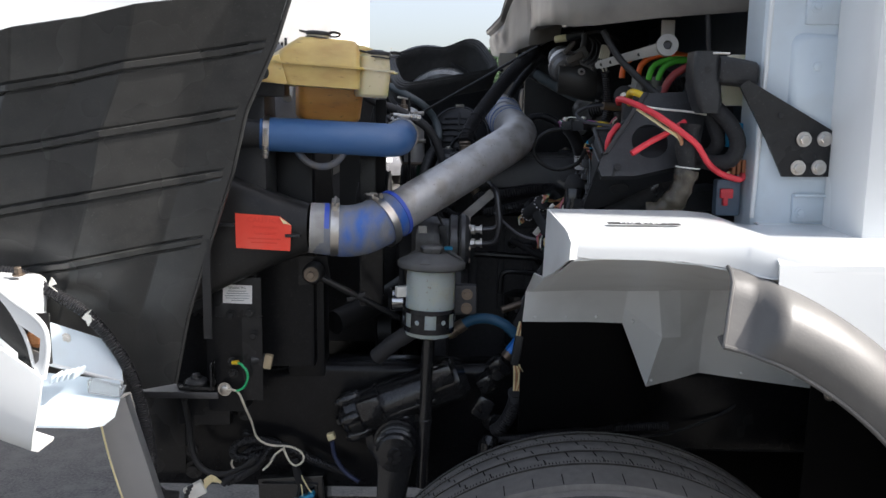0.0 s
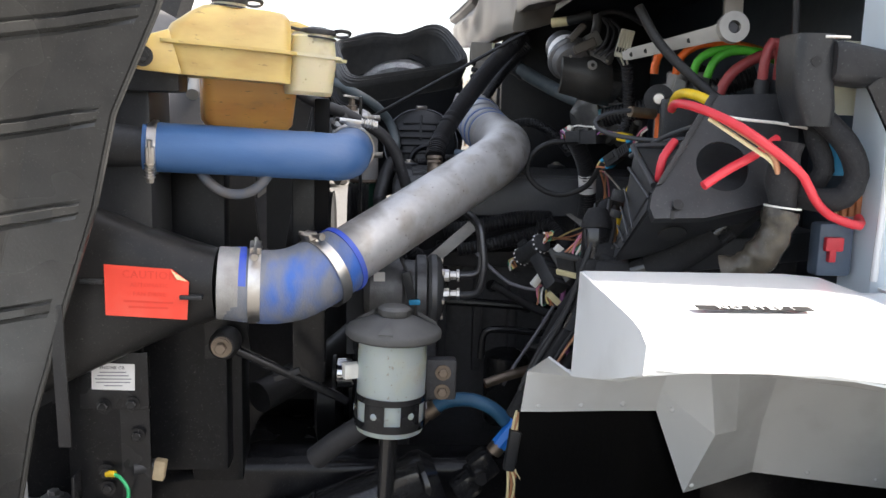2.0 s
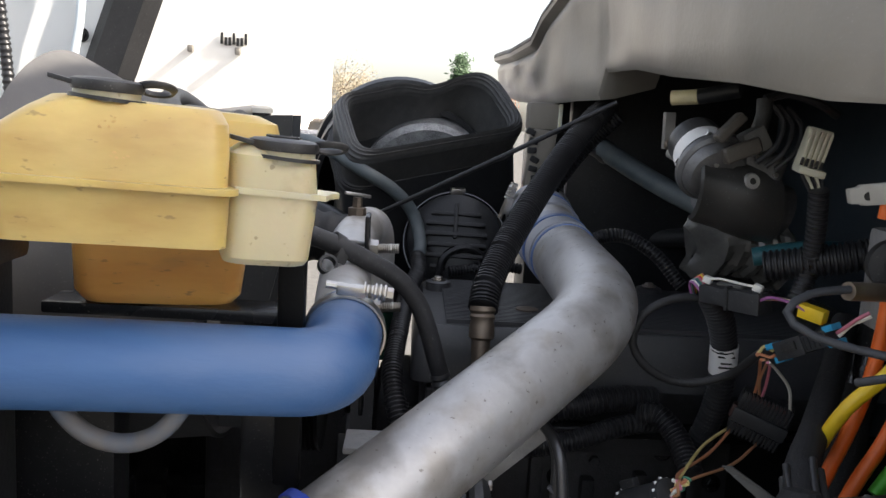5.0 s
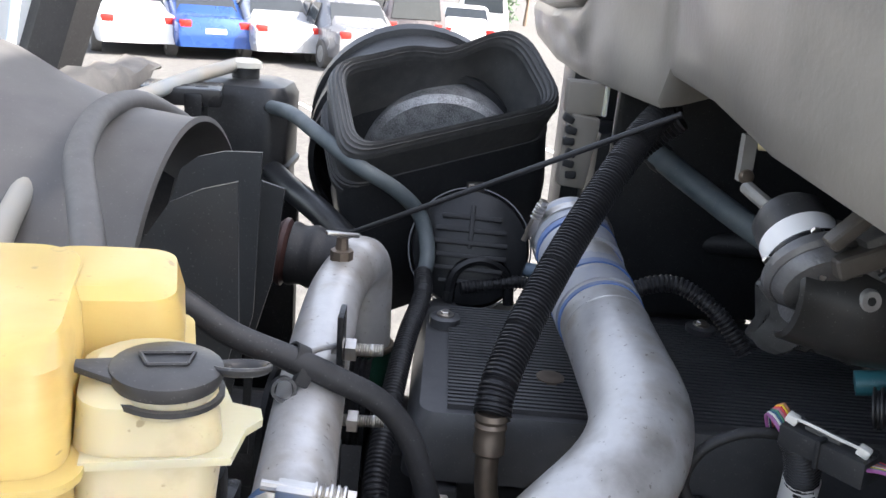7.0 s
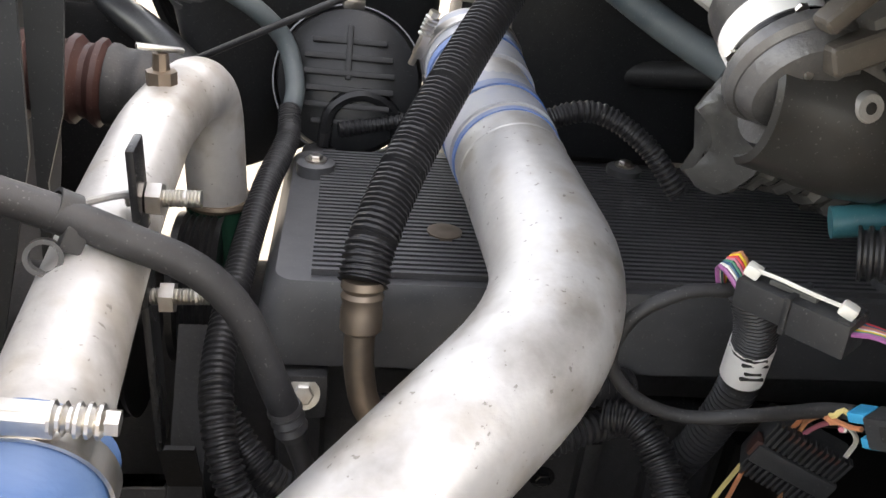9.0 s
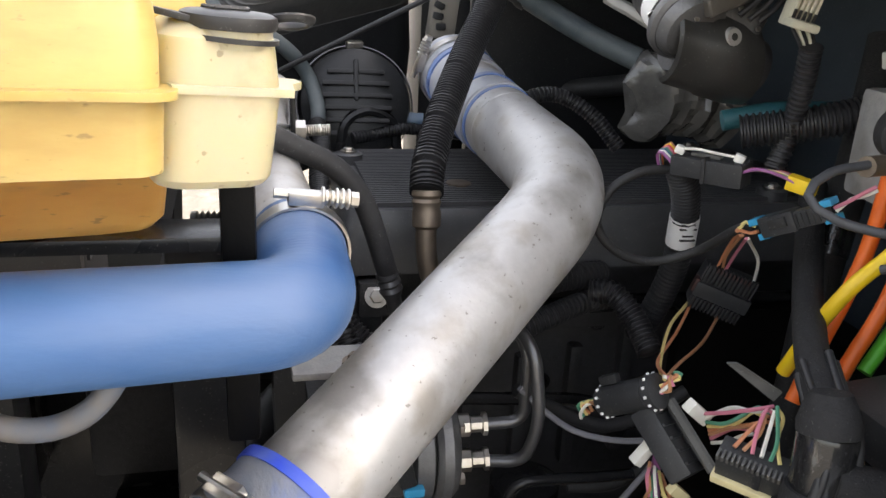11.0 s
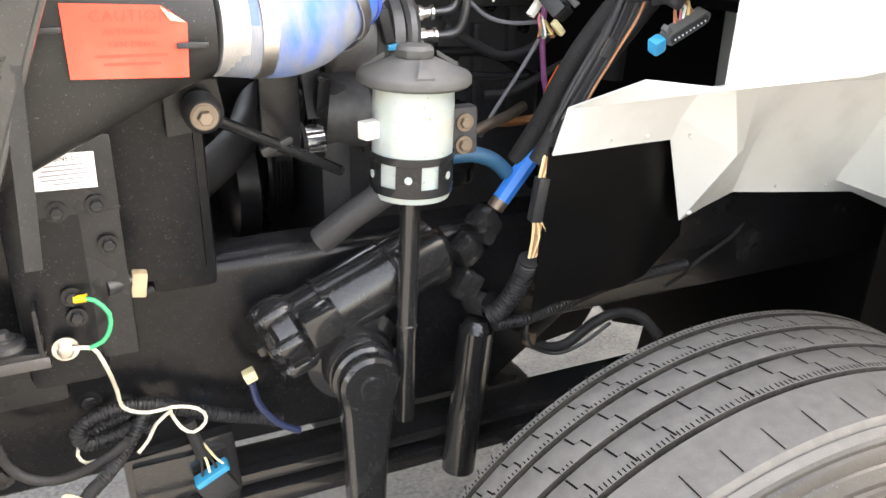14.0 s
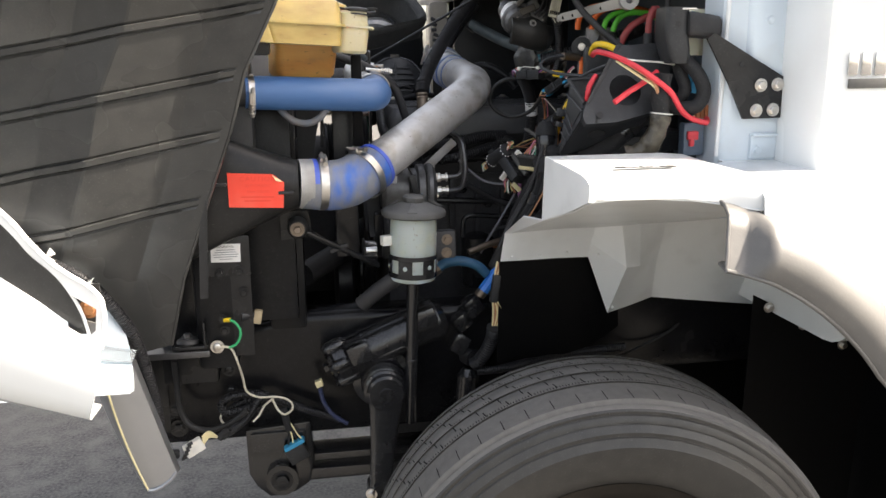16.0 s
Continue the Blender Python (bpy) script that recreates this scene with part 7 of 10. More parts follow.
# ---- chassis ----
def chassis():
    h = thing("chassis_rail", (0.2, 2.15, 0.45), "black painted steel chassis rail with bolts", "chassis rail")
    rows = []
    for x in (-0.80, -0.66, -0.5, -0.3, -0.1, 0.2, 0.36, 0.6, 1.2, 2.0):
        up = 0.0 if x < -0.55 else min(1.0, (x + 0.55) / 0.12)
        zt = 0.835 + 0.055 * up
        zb = 0.54 if x < 0.3 else 0.66
        rows.append([V(x, 2.19, zt), V(x, 2.134, zt), V(x, 2.120, zt - 0.005), V(x, 2.112, zt - 0.014), V(x, 2.110, zt - 0.026), V(x, 2.110, zb + 0.01), V(x, 2.118, zb), V(x, 2.19, zb)])
    part("rail", sheet(rows, 0.009), "railpaint", h, flat_angle=50)
    for x, z, r in ((-0.512, 0.745, 0.012), (-0.510, 0.685, 0.012), (-0.640, 0.72, 0.008), (-0.66, 0.64, 0.012), (-0.655, 0.585, 0.016), (-0.60, 0.71, 0.006), (0.35, 0.74, 0.012), (0.43, 0.80, 0.012)):
        part("bolt", bolt_bm((x, 2.109, z), (0, -1, 0), r, r * 0.8), "blackmetal", h)
    part("inner_rail", boxm((0.6, 3.05, 0.715), (2.8, 0.07, 0.33), bevel=0.01), "blackmetal", h)
    part("front_crossmember", boxm((-0.74, 2.6, 0.70), (0.14, 1.0, 0.26), bevel=0.02), "blackmetal", h)
    part("top_bracket", boxm((-0.64, 2.03, 0.845), (0.20, 0.14, 0.018), bevel=0.004), "darksteel", h, "grey steel shelf")
    return h


chassis()
single("engine_crossmember", boxm((-0.17, 2.75, 0.60), (0.50, 1.25, 0.09), bevel=0.02), "blackmetal", "black steel engine cross member between the rails", "cross member")


def spring_hanger():
    h = thing("spring_hanger", (-0.39, 2.1, 0.36), "black cast spring hanger and spring leaf", "spring hanger")
    pf = [(-0.478, 0.572), (-0.300, 0.585), (-0.292, 0.47), (-0.31, 0.40), (-0.35, 0.375), (-0.42, 0.365), (-0.455, 0.40), (-0.475, 0.44)]
    part("casting", plate([(x, 2.085, z) for x, z in pf], 0.10, 0.008, way=(0, 1, 0)), "gloss", h)
    part("eye", lathe([(0, 0.0), (0.042, 0.0), (0.045, 0.006), (0.045, 0.02), (0, 0.02)], (-0.385, 2.082, 0.425), (0, -1, 0), 28), "gloss", h)
    part("eye_bolt", bolt_bm((-0.385, 2.064, 0.425), (0, -1, 0), 0.020, 0.014), "blackmetal", h)
    part("face_flange", boxm((-0.39, 2.079, 0.535), (0.15, 0.012, 0.06), bevel=0.004), "gloss", h)
    for k, z in ((0, 0.470), (1, 0.418)):
        part("leaf", boxm((0.25, 2.14, z), (1.16, 0.09, 0.022 + 0.012 * k), bevel=0.004), "gloss", h)
    part("axle_beam", boxm((0.33, 2.4, 0.37), (0.12, 1.9, 0.10), bevel=0.02), "blackmetal", h)
    part("drag_link", sweep([(-0.12, 1.87, 0.47), (0.40, 1.80, 0.42)], 0.020, 16), "gloss", h)
    return h


spring_hanger()


def steering_gear():
    h = thing("steering_gear", (-0.1, 2.03, 0.45), "glossy black steering gear box with pitman arm", "steering gear")
    A, B = V(-0.225, 2.045, 0.765), V(0.055, 2.075, 0.868)
    d = (B - A).normalized()
    L = (B - A).length
    part("housing", lathe([(0, -0.012), (0.042, -0.01), (0.060, 0.0), (0.062, 0.03), (0.055, 0.04), (0.057, L - 0.03), (0.062, L - 0.02), (0.060, L), (0.04, L + 0.02), (0, L + 0.02)], A, d, 36), "gloss", h)
    for a in range(0, 360, 60):
        u = d.orthogonal().normalized()
        w = d.cross(u)
        o = u * math.cos(radians(a)) + w * math.sin(radians(a))
        part("lug", lathe([(0, -0.010), (0.013, -0.010), (0.016, -0.005), (0.017, 0.02), (0.015, 0.035), (0.004, 0.05), (0, 0.05)], A + o * 0.053, d, 18), "gloss", h)
        part("lug_bolt", bolt_bm(A + o * 0.053 - d * 0.010, -d, 0.009, 0.01), "gloss", h)
    part("end_cover", lathe([(0, -0.022), (0.030, -0.022), (0.040, -0.016), (0.048, -0.006), (0.050, 0.004), (0, 0.004)], A, d, 32), "gloss", h)
    part("adjuster", lathe([(0, -0.034), (0.012, -0.034), (0.014, -0.030), (0.014, -0.02), (0, -0.02)], A, d, 6), "gloss", h)
    for f in (0.30, 0.72):
        part("band_ring", lathe([(0.0585, -0.004), (0.061, -0.003), (0.061, 0.003), (0.0585, 0.004)], A + d * L * f, d, 36), "gloss", h)
    part("cast_rib", boxm(A + d * L * 0.52 + V(0, -0.052, -0.020), (L * 0.55, 0.010, 0.010), (0, -math.degrees(math.asin(d.z)), 0), bevel=0.003), "gloss", h)
    part("port_block", boxm((-0.165, 1.985, 0.815), (0.06, 0.05, 0.055), (0, -20, 0), bevel=0.012), "gloss", h)
    part("port_block", boxm((0.005, 1.995, 0.895), (0.075, 0.05, 0.05), (0, -20, 0), bevel=0.012), "gloss", h)
    S = V(-0.100, 2.00, 0.705)
    part("sector_housing", lathe([(0.085, 0.0), (0.082, 0.03), (0.062, 0.045), (0.058, 0.06), (0, 0.06)], S + V(0, 0.06, 0.012), (0, -1, 0), 36), "gloss", h)
    part("sector_shaft", lathe([(0.056, 0.0), (0.056, 0.008), (0.050, 0.01), (0.050, 0.016), (0.056, 0.018), (0.056, 0.026), (0.05, 0.03), (0.05, 0.05), (0.044, 0.056), (0.020, 0.057), (0.018, 0.062), (0, 0.062)], S, (0, -1, 0.0), 32), "gloss", h)
    pa = loft([ring_rr(p, (1, 0, 0), (0, 1, 0), hx, 0.022, 0.012) for p, hx in ((V(-0.100, 1.972, 0.715), 0.050), (V(-0.102, 1.968, 0.66), 0.043), (V(-0.112, 1.95, 0.57), 0.034), (V(-0.120, 1.93, 0.49), 0.030), (V(-0.124, 1.92, 0.44), 0.030))])
    part("pitman_arm", pa, "gloss", h, "glossy black pitman arm")
    part("ball_joint", lathe([(0, 0), (0.034, 0.0), (0.036, 0.02), (0.03, 0.04), (0.022, 0.06), (0, 0.06)], (-0.124, 1.955, 0.455), (0, -1, 0), 24), "gloss", h)
    part("joint_nut", bolt_bm((-0.150, 1.90, 0.45), (-0.3, -1, 0), 0.010, 0.012), "steel", h)
    part("fill_cap", boxm((-0.272, 2.040, 0.714), (0.020, 0.020, 0.018), (0, -20, 0), bevel=0.003), "cream", h, "pale yellow plastic cap")
    part("cap_tube", wire([(-0.27, 2.04, 0.70), (-0.262, 2.035, 0.66), (-0.235, 2.03, 0.62), (-0.20, 2.03, 0.595)], 0.006), "navywire", h, "dark blue rubber tube")
    return h


M["navywire"] = mat("dark_blue_rubber", (0.012, 0.02, 0.06), 0.4, scale=60, amount=0.4)
steering_gear()


def steering_shaft():
    h = thing("steering_shaft", (0.15, 2.07, 0.85), "steering column joint with bright blue sleeve", "steering shaft")
    a, b = V(0.188, 2.080, 0.935), V(0.258, 2.075, 1.030)
    d = (b - a).normalized()
    part("blue_sleeve", sweep([a, b], 0.0165, 8), "blue", h, "bright blue plastic sleeve")
    part("bronze_collar", sweep([a - d * 0.018, a + d * 0.002], 0.0155, 20), "brass", h)
    part("yoke", boxm(a - d * 0.05, (0.05, 0.045, 0.055), (0, -35, 10), bevel=0.014), "gloss", h)
    part("cross", lathe([(0, -0.035), (0.014, -0.035), (0.014, 0.035), (0, 0.035)], a - d * 0.075, (0.3, -1, 0.2), 16), "gloss", h)
    part("lower_yoke", boxm(a - d * 0.105, (0.055, 0.045, 0.05), (0, -30, 15), bevel=0.016), "gloss", h)
    part("shaft", sweep([b, V(0.33, 2.07, 1.12), V(0.45, 2.06, 1.26)], 0.014, 14), "black", h)
    return h


steering_shaft()


def damper():
    h = thing("shock_absorber", (0.09, 1.97, 0.4), "glossy black shock absorber upright", "shock absorber")
    part("tube", lathe([(0, 0), (0.032, 0), (0.032, 0.30), (0.026, 0.305), (0.02, 0.32), (0, 0.32)], (0.112, 2.065, 0.40), (0.10, 0.0, 1), 28), "gloss", h)
    part("eye", lathe([(0, -0.02), (0.024, -0.02), (0.026, 0), (0.024, 0.02), (0, 0.02)], (0.148, 2.066, 0.75), (0.5, -1, 0.1), 20), "gloss", h)
    part("mount", boxm((0.120, 2.09, 0.79), (0.05, 0.08, 0.06), (0, 30, 0), bevel=0.014), "gloss", h)
    return h


damper()


def support_plate():
    h = thing("radiator_support", (-0.48, 1.97, 0.82), "black steel radiator support plate with maintenance label", "support bracket")
    part("plate", boxm((-0.478, 1.972, 0.985), (0.098, 0.010, 0.305), bevel=0.003), "blackmetal", h)
    part("upper_plate", boxm((-0.485, 1.966, 1.095), (0.115, 0.010, 0.10), bevel=0.003), "blackmetal", h)
    part("gusset", plate([(-0.44, 1.975, 1.14), (-0.62, 1.97, 1.04), (-0.62, 1.97, 1.20), (-0.44, 1.975, 1.20)], 0.01), "black", h)
    for x, z in ((-0.502, 1.052), (-0.455, 1.056), (-0.502, 0.935), (-0.50, 0.905), (-0.448, 1.0)):
        part("bolt", bolt_bm((x, 1.960, z), (0, -1, 0), 0.0085, 0.009), "blackmetal", h)
    lab = part("label", boxm((-0.485, 1.9600, 1.103), (0.071, 0.0012, 0.046), (0, 1.5, 0), bevel=0.0003), "paper", h, "white printed service label")
    mm = pose(-0.485, 1.9588, 1.119, 90, 0, 0)
    part("title", text_bm("ENGINE OIL", 0.0072, mm, 1.1), "ink", lab)
    for k, w in enumerate((0.044, 0.052, 0.060, 0.056, 0.030)):
        b = bmesh.new()
        boxm((0, 0, 0), (w, 0.0018, 0.0004), bevel=0, bm=b)
        b.transform(mm @ pose(0, -0.008 - 0.0058 * k, 0))
        part("text_bar", b, "inkgrey", lab)
    return h


M["inkgrey"] = mat("grey_ink", (0.28, 0.28, 0.30), 0.6, scale=60, amount=0.2, bump=0.0)
support_plate()


def rubber_mount():
    h = thing("radiator_mount", (-0.58, 1.95, 0.855), "small black bracket with rubber mount and nut", "mount")
    part("shelf", boxm((-0.585, 1.965, 0.873), (0.085, 0.07, 0.008), bevel=0.002), "blackmetal", h)
    part("side", boxm((-0.547, 1.945, 0.905), (0.006, 0.035, 0.065), bevel=0.002), "blackmetal", h)
    part("rubber", lathe([(0, 0), (0.025, 0), (0.028, 0.006), (0.025, 0.012), (0.012, 0.016), (0, 0.016)], (-0.59, 1.955, 0.877), (0, 0, 1), 24), "rubber", h)
    part("nut", bolt_bm((-0.59, 1.955, 0.893), (0, 0, 1), 0.010, 0.010), "darksteel", h)
    return h


rubber_mount()


def stay_rod():
    h = thing("radiator_stay_rod", (-0.2, 2.03, 1.0), "black radiator stay rod with rubber bushed bolt", "stay rod")
    part("bushing", lathe([(0, 0), (0.024, 0), (0.026, 0.01), (0.026, 0.04), (0.02, 0.05), (0, 0.05)], (-0.308, 2.035, 1.150), (0, -1, 0.0), 28), "rubber", h)
    part("washer", lathe([(0, 0), (0.018, 0), (0.018, 0.003), (0, 0.003)], (-0.309, 1.984, 1.150), (0, -1, 0), 24), "brass", h)
    part("bolt", bolt_bm((-0.309, 1.981, 1.150), (0, -1, 0), 0.010, 0.014), "brass", h, "corroded yellow-plated bolt")
    part("rod", sweep([V(-0.295, 2.01, 1.140), V(-0.10, 2.07, 1.025)], 0.0085, 12), "blackmetal", h)
    part("tie", boxm((-0.205, 2.037, 1.085), (0.05, 0.012, 0.012), (0, -20, 0), bevel=0.004), "rubber", h)
    part("plate", plate([(-0.352, 2.045, 1.185), (-0.28, 2.045, 1.185), (-0.27, 2.045, 1.12), (-0.352, 2.045, 1.11)], 0.008, way=(0, 1, 0)), "blackmetal", h)
    return h


stay_rod()

# ---- harness over the chassis rail ----
hose_thing("front_harness", [(-1.10, 1.70, 1.20), (-0.98, 1.72, 1.195), (-0.90, 1.735, 1.19), (-0.83, 1.74, 1.150), (-0.755, 1.742, 1.100), (-0.70, 1.755, 1.02), (-0.672, 1.765, 0.95), (-0.655, 1.775, 0.86), (-0.645, 1.78, 0.77), (-0.645, 1.785, 0.69), (-0.635, 1.80, 0.665)], 0.0125, "loom", "ribbed black front wiring conduit", "conduit", 0.006)
for c in ((-0.835, 1.735, 1.165), (-0.755, 1.728, 1.105)):
    t = single("tape_tag", plate([V(*c), V(*c) + V(0.018, -0.004, 0.012), V(*c) + V(0.010, -0.006, 0.0), V(*c) + V(0.022, -0.004, -0.012)], 0.0015), "wirewhite", "torn white tape end on the conduit", "tape")


single("cable_tie", plate([(-0.748, 1.722, 1.108), (-0.758, 1.720, 1.098), (-0.748, 1.720, 1.092), (-0.744, 1.720, 1.080), (-0.736, 1.720, 1.092), (-0.738, 1.722, 1.104)], 0.002), "wirewhite", "pale plastic cable tie tag on the harness", "cable tie", "harness ties")
single("cable_tie", plate([(-0.826, 1.722, 1.172), (-0.818, 1.722, 1.186), (-0.808, 1.720, 1.172), (-0.818, 1.720, 1.168)], 0.002), "wirewhite", "pale plastic cable tie tag on the harness", "cable tie", "harness ties")


M["wirecream"] = mat("grimy_offwhite_wire", (0.58, 0.54, 0.44), 0.5, scale=60, amount=0.4)


def connector4():
    h = thing("harness_connector", (-0.57, 1.9, 0.60), "white multi-pin connector with yellow wires", "connector")
    part("boot", sweep(spline([(-0.665, 1.880, 0.624), (-0.647, 1.890, 0.616), (-0.628, 1.900, 0.610)], 0.006), 0.012, 12), "tape", h)
    b = bmesh.new()
    boxm((0, 0, 0), (0.048, 0.018, 0.034), bevel=0.003, bm=b)
    b.transform(pose(-0.591, 1.915, 0.617, 0, -24, 15))
    part("housing", b, "wirewhite", h, "white plastic housing")
    for k in range(5):
        part("lock_tab", boxm((-0.614 + 0.004 * k, 1.902, 0.597 + 0.009 * k), (0.014, 0.012, 0.005), (0, -22, 15), bevel=0.001), "black", h)
        part("wire", wire([(-0.570, 1.92, 0.616 + 0.006 * k), (-0.555, 1.935, 0.632 + 0.004 * k), (-0.533, 1.955, 0.618)], 0.0022, 6), "cream", h)
    part("sleeve", sweep(spline([(-0.535, 1.955, 0.615), (-0.525, 1.960, 0.625), (-0.512, 1.970, 0.630)], 0.006), 0.009, 12), "tape", h)
    return h


connector4()
hose_thing("coiled_conduit", [(-0.220, 2.080, 0.588), (-0.268, 2.080, 0.608), (-0.322, 2.075, 0.631), (-0.380, 2.070, 0.661), (-0.431, 2.070, 0.682), (-0.481, 2.065, 0.688), (-0.519, 2.060, 0.680), (-0.532, 2.055, 0.663), (-0.520, 2.055, 0.644), (-0.484, 2.060, 0.644), (-0.453, 2.065, 0.654), (-0.440, 2.070, 0.669), (-0.451, 2.075, 0.685)], 0.0115, "loom", "coiled ribbed black wiring conduit", "conduit", 0.006)
hose_thing("coiled_conduit", [(-0.408, 2.080, 0.674), (-0.437, 2.060, 0.669), (-0.451, 2.050, 0.650), (-0.470, 2.040, 0.627), (-0.501, 2.000, 0.618), (-0.528, 1.970, 0.614)], 0.0100, "loom", "ribbed conduit branch to the white connector", "conduit", 0.006)
hose_thing("coiled_conduit", [(-0.513, 2.085, 0.638), (-0.483, 2.080, 0.659), (-0.452, 2.078, 0.661), (-0.431, 2.080, 0.630)], 0.0100, "loom", "short inner loop of the ribbed conduit", "conduit", 0.006)
hose_thing("battery_cable", [(-0.634, 1.990, 0.825), (-0.638, 2.030, 0.745), (-0.636, 2.040, 0.670), (-0.617, 2.040, 0.625), (-0.580, 2.035, 0.607), (-0.538, 2.030, 0.612), (-0.494, 2.020, 0.636), (-0.463, 2.010, 0.664)], 0.0075, "rubber", "smooth black cable over the rail", "cable")
hose_thing("ground_wire", [(-0.496, 1.952, 0.934), (-0.476, 1.945, 0.932), (-0.461, 1.942, 0.911), (-0.463, 1.942, 0.889), (-0.474, 1.944, 0.871), (-0.493, 1.946, 0.863)], 0.0032, "wiregreen", "short green ground wire with yellow lug", "wire",
           0, [((-0.496, 1.952, 0.934), (1, -0.2, 0.05), [(0, -0.004), (0.0055, -0.004), (0.0055, 0.012), (0, 0.012)], "yellow", "yellow_lug")])
hose_thing("white_wire", [(-0.516, 1.944, 0.867), (-0.488, 1.946, 0.863), (-0.475, 1.960, 0.821), (-0.468, 2.000, 0.763), (-0.462, 2.030, 0.709), (-0.431, 2.040, 0.686), (-0.396, 2.045, 0.683), (-0.368, 2.045, 0.677), (-0.348, 2.045, 0.662), (-0.347, 2.045, 0.642), (-0.366, 2.045, 0.629), (-0.384, 2.045, 0.642), (-0.397, 2.045, 0.673)], 0.0030, "wirecream", "looped off-white wire over the conduits", "wire")
hose_thing("white_wire", [(-0.395, 2.045, 0.678), (-0.420, 2.045, 0.659), (-0.434, 2.045, 0.634), (-0.452, 2.040, 0.617)], 0.0030, "wirecream", "short off-white wire by the conduits", "wire")
hose_thing("white_wire", [(-0.532, 2.060, 0.643), (-0.537, 2.050, 0.630), (-0.528, 2.050, 0.614), (-0.510, 2.050, 0.614)], 0.0028, "wirecream", "small off-white wire loop below the coil", "wire")
single("terminal_bolt", bolt_bm((-0.520, 1.952, 0.866), (0, -1, 0), 0.011, 0.010), "steel", "plated terminal bolt with washer on the support plate", "bolt")


def blue_connector():
    h = thing("rail_connector", (-0.345, 2.05, 0.55), "black plug with blue lock hanging on wires", "connector")
    b = boxm((-0.340, 2.050, 0.512), (0.056, 0.022, 0.048), (0, -27, 0), bevel=0.004)
    part("housing", b, "black", h)
    part("lock", boxm((-0.346, 2.047, 0.540), (0.060, 0.026, 0.011), (0, -27, 0), bevel=0.002), "cyan", h, "blue locking strip")
    for k in range(4):
        part("wire", wire([(-0.362 + 0.012 * k, 2.045, 0.540 + 0.005 * k), (-0.360 + 0.008 * k, 2.048, 0.566), (-0.366 + 0.004 * k, 2.05, 0.60)], 0.0022, 6), "cream" if k % 2 else "tape", h)
    part("boot", sweep(spline([(-0.358, 2.05, 0.578), (-0.365, 2.052, 0.61), (-0.372, 2.055, 0.645)], 0.006), 0.010, 10), "tape", h)
    return h


blue_connector()


def relay_tab():
    h = thing("clip_block", (-0.43, 1.99, 0.89), "small tan terminal block on a black post", "terminal")
    part("post", sweep([(-0.46, 1.97, 0.935), (-0.425, 1.985, 0.935)], 0.012, 14), "black", h)
    part("block", boxm((-0.418, 1.98, 0.93), (0.020, 0.018, 0.036), (0, 10, 0), bevel=0.003), "brass2", h)
    return h


M["brass2"] = mat("tan_plastic", (0.34, 0.27, 0.17), 0.6, scale=80, amount=0.6)
relay_tab()
hose_thing("frame_conduit", [(0.16, 2.03, 0.72), (0.22, 2.02, 0.725), (0.30, 2.03, 0.735), (0.42, 2.05, 0.745), (0.6, 2.06, 0.75)], 0.011, "loom", "ribbed conduit along the rail", "conduit", 0.006)
hose_thing("brake_hose", [(0.266, 2.090, 0.649), (0.271, 2.090, 0.628), (0.304, 2.085, 0.614), (0.345, 2.080, 0.612), (0.400, 2.070, 0.653), (0.451, 2.060, 0.673), (0.491, 2.040, 0.662), (0.522, 2.020, 0.624)], 0.0105, "rubber", "black rubber brake hose with brass end", "hose", 0,
           [((0.270, 2.090, 0.639), (0.1, 0, 1), [(0, -0.012), (0.013, -0.012), (0.013, 0.014), (0.010, 0.016), (0, 0.016)], "brass", "hose_end")])
hose_thing("brake_line", [(0.326, 2.090, 0.692), (0.277, 2.085, 0.696), (0.256, 2.080, 0.669), (0.265, 2.075, 0.630), (0.321, 2.070, 0.603), (0.375, 2.065, 0.616), (0.433, 2.060, 0.652)], 0.0035, "darksteel", "thin bent steel brake line", "pipe")
hose_thing("hanging_conduit", [(0.196, 1.985, 0.86), (0.197, 2.0, 0.83), (0.185, 2.01, 0.79), (0.165, 2.02, 0.755), (0.15, 2.03, 0.74)], 0.017, "loom", "wide ribbed conduit stub", "conduit", 0.007)


def inline_plug():
    h = thing("inline_plug", (0.20, 1.97, 0.87), "black inline plug with tan wires", "connector")
    part("plug", boxm((0.196, 1.968, 0.972), (0.020, 0.02, 0.075), (0, 8, 0), bevel=0.004), "black", h)
    for k in range(5):
        part("wire", wire([(0.190 + 0.003 * k, 1.968, 0.935), (0.192 + 0.006 * k, 1.972, 0.905), (0.192 + 0.003 * k, 1.98, 0.865)], 0.0025, 6), ("cream", "wirebrown")[k % 2], h)
        part("wire", wire([(0.195 + 0.003 * k, 1.968, 1.008), (0.198 + 0.005 * k, 1.966, 1.03), (0.205 + 0.004 * k, 1.97, 1.055)], 0.0025, 6), ("cream", "wirebrown")[k % 2], h)
    return h


inline_plug()
M["bluehose"] = mat("dull_blue_rubber", (0.02, 0.09, 0.17), 0.45, scale=40, amount=0.5, dust=0.1)
hose_thing("blue_fluid_hose", [(0.055, 2.10, 0.995), (0.09, 2.10, 1.015), (0.135, 2.09, 1.02), (0.175, 2.085, 1.005), (0.20, 2.085, 0.98)], 0.0135, "bluehose", "dull blue rubber fluid hose with steel fitting", "hose", 0,
           [((0.060, 2.10, 0.998), (-0.8, 0, -0.6), [(0, -0.01), (0.017, -0.01), (0.017, 0.012), (0.014, 0.014), (0.017, 0.03), (0.012, 0.045), (0, 0.045)], "brass", "hose_fitting")])


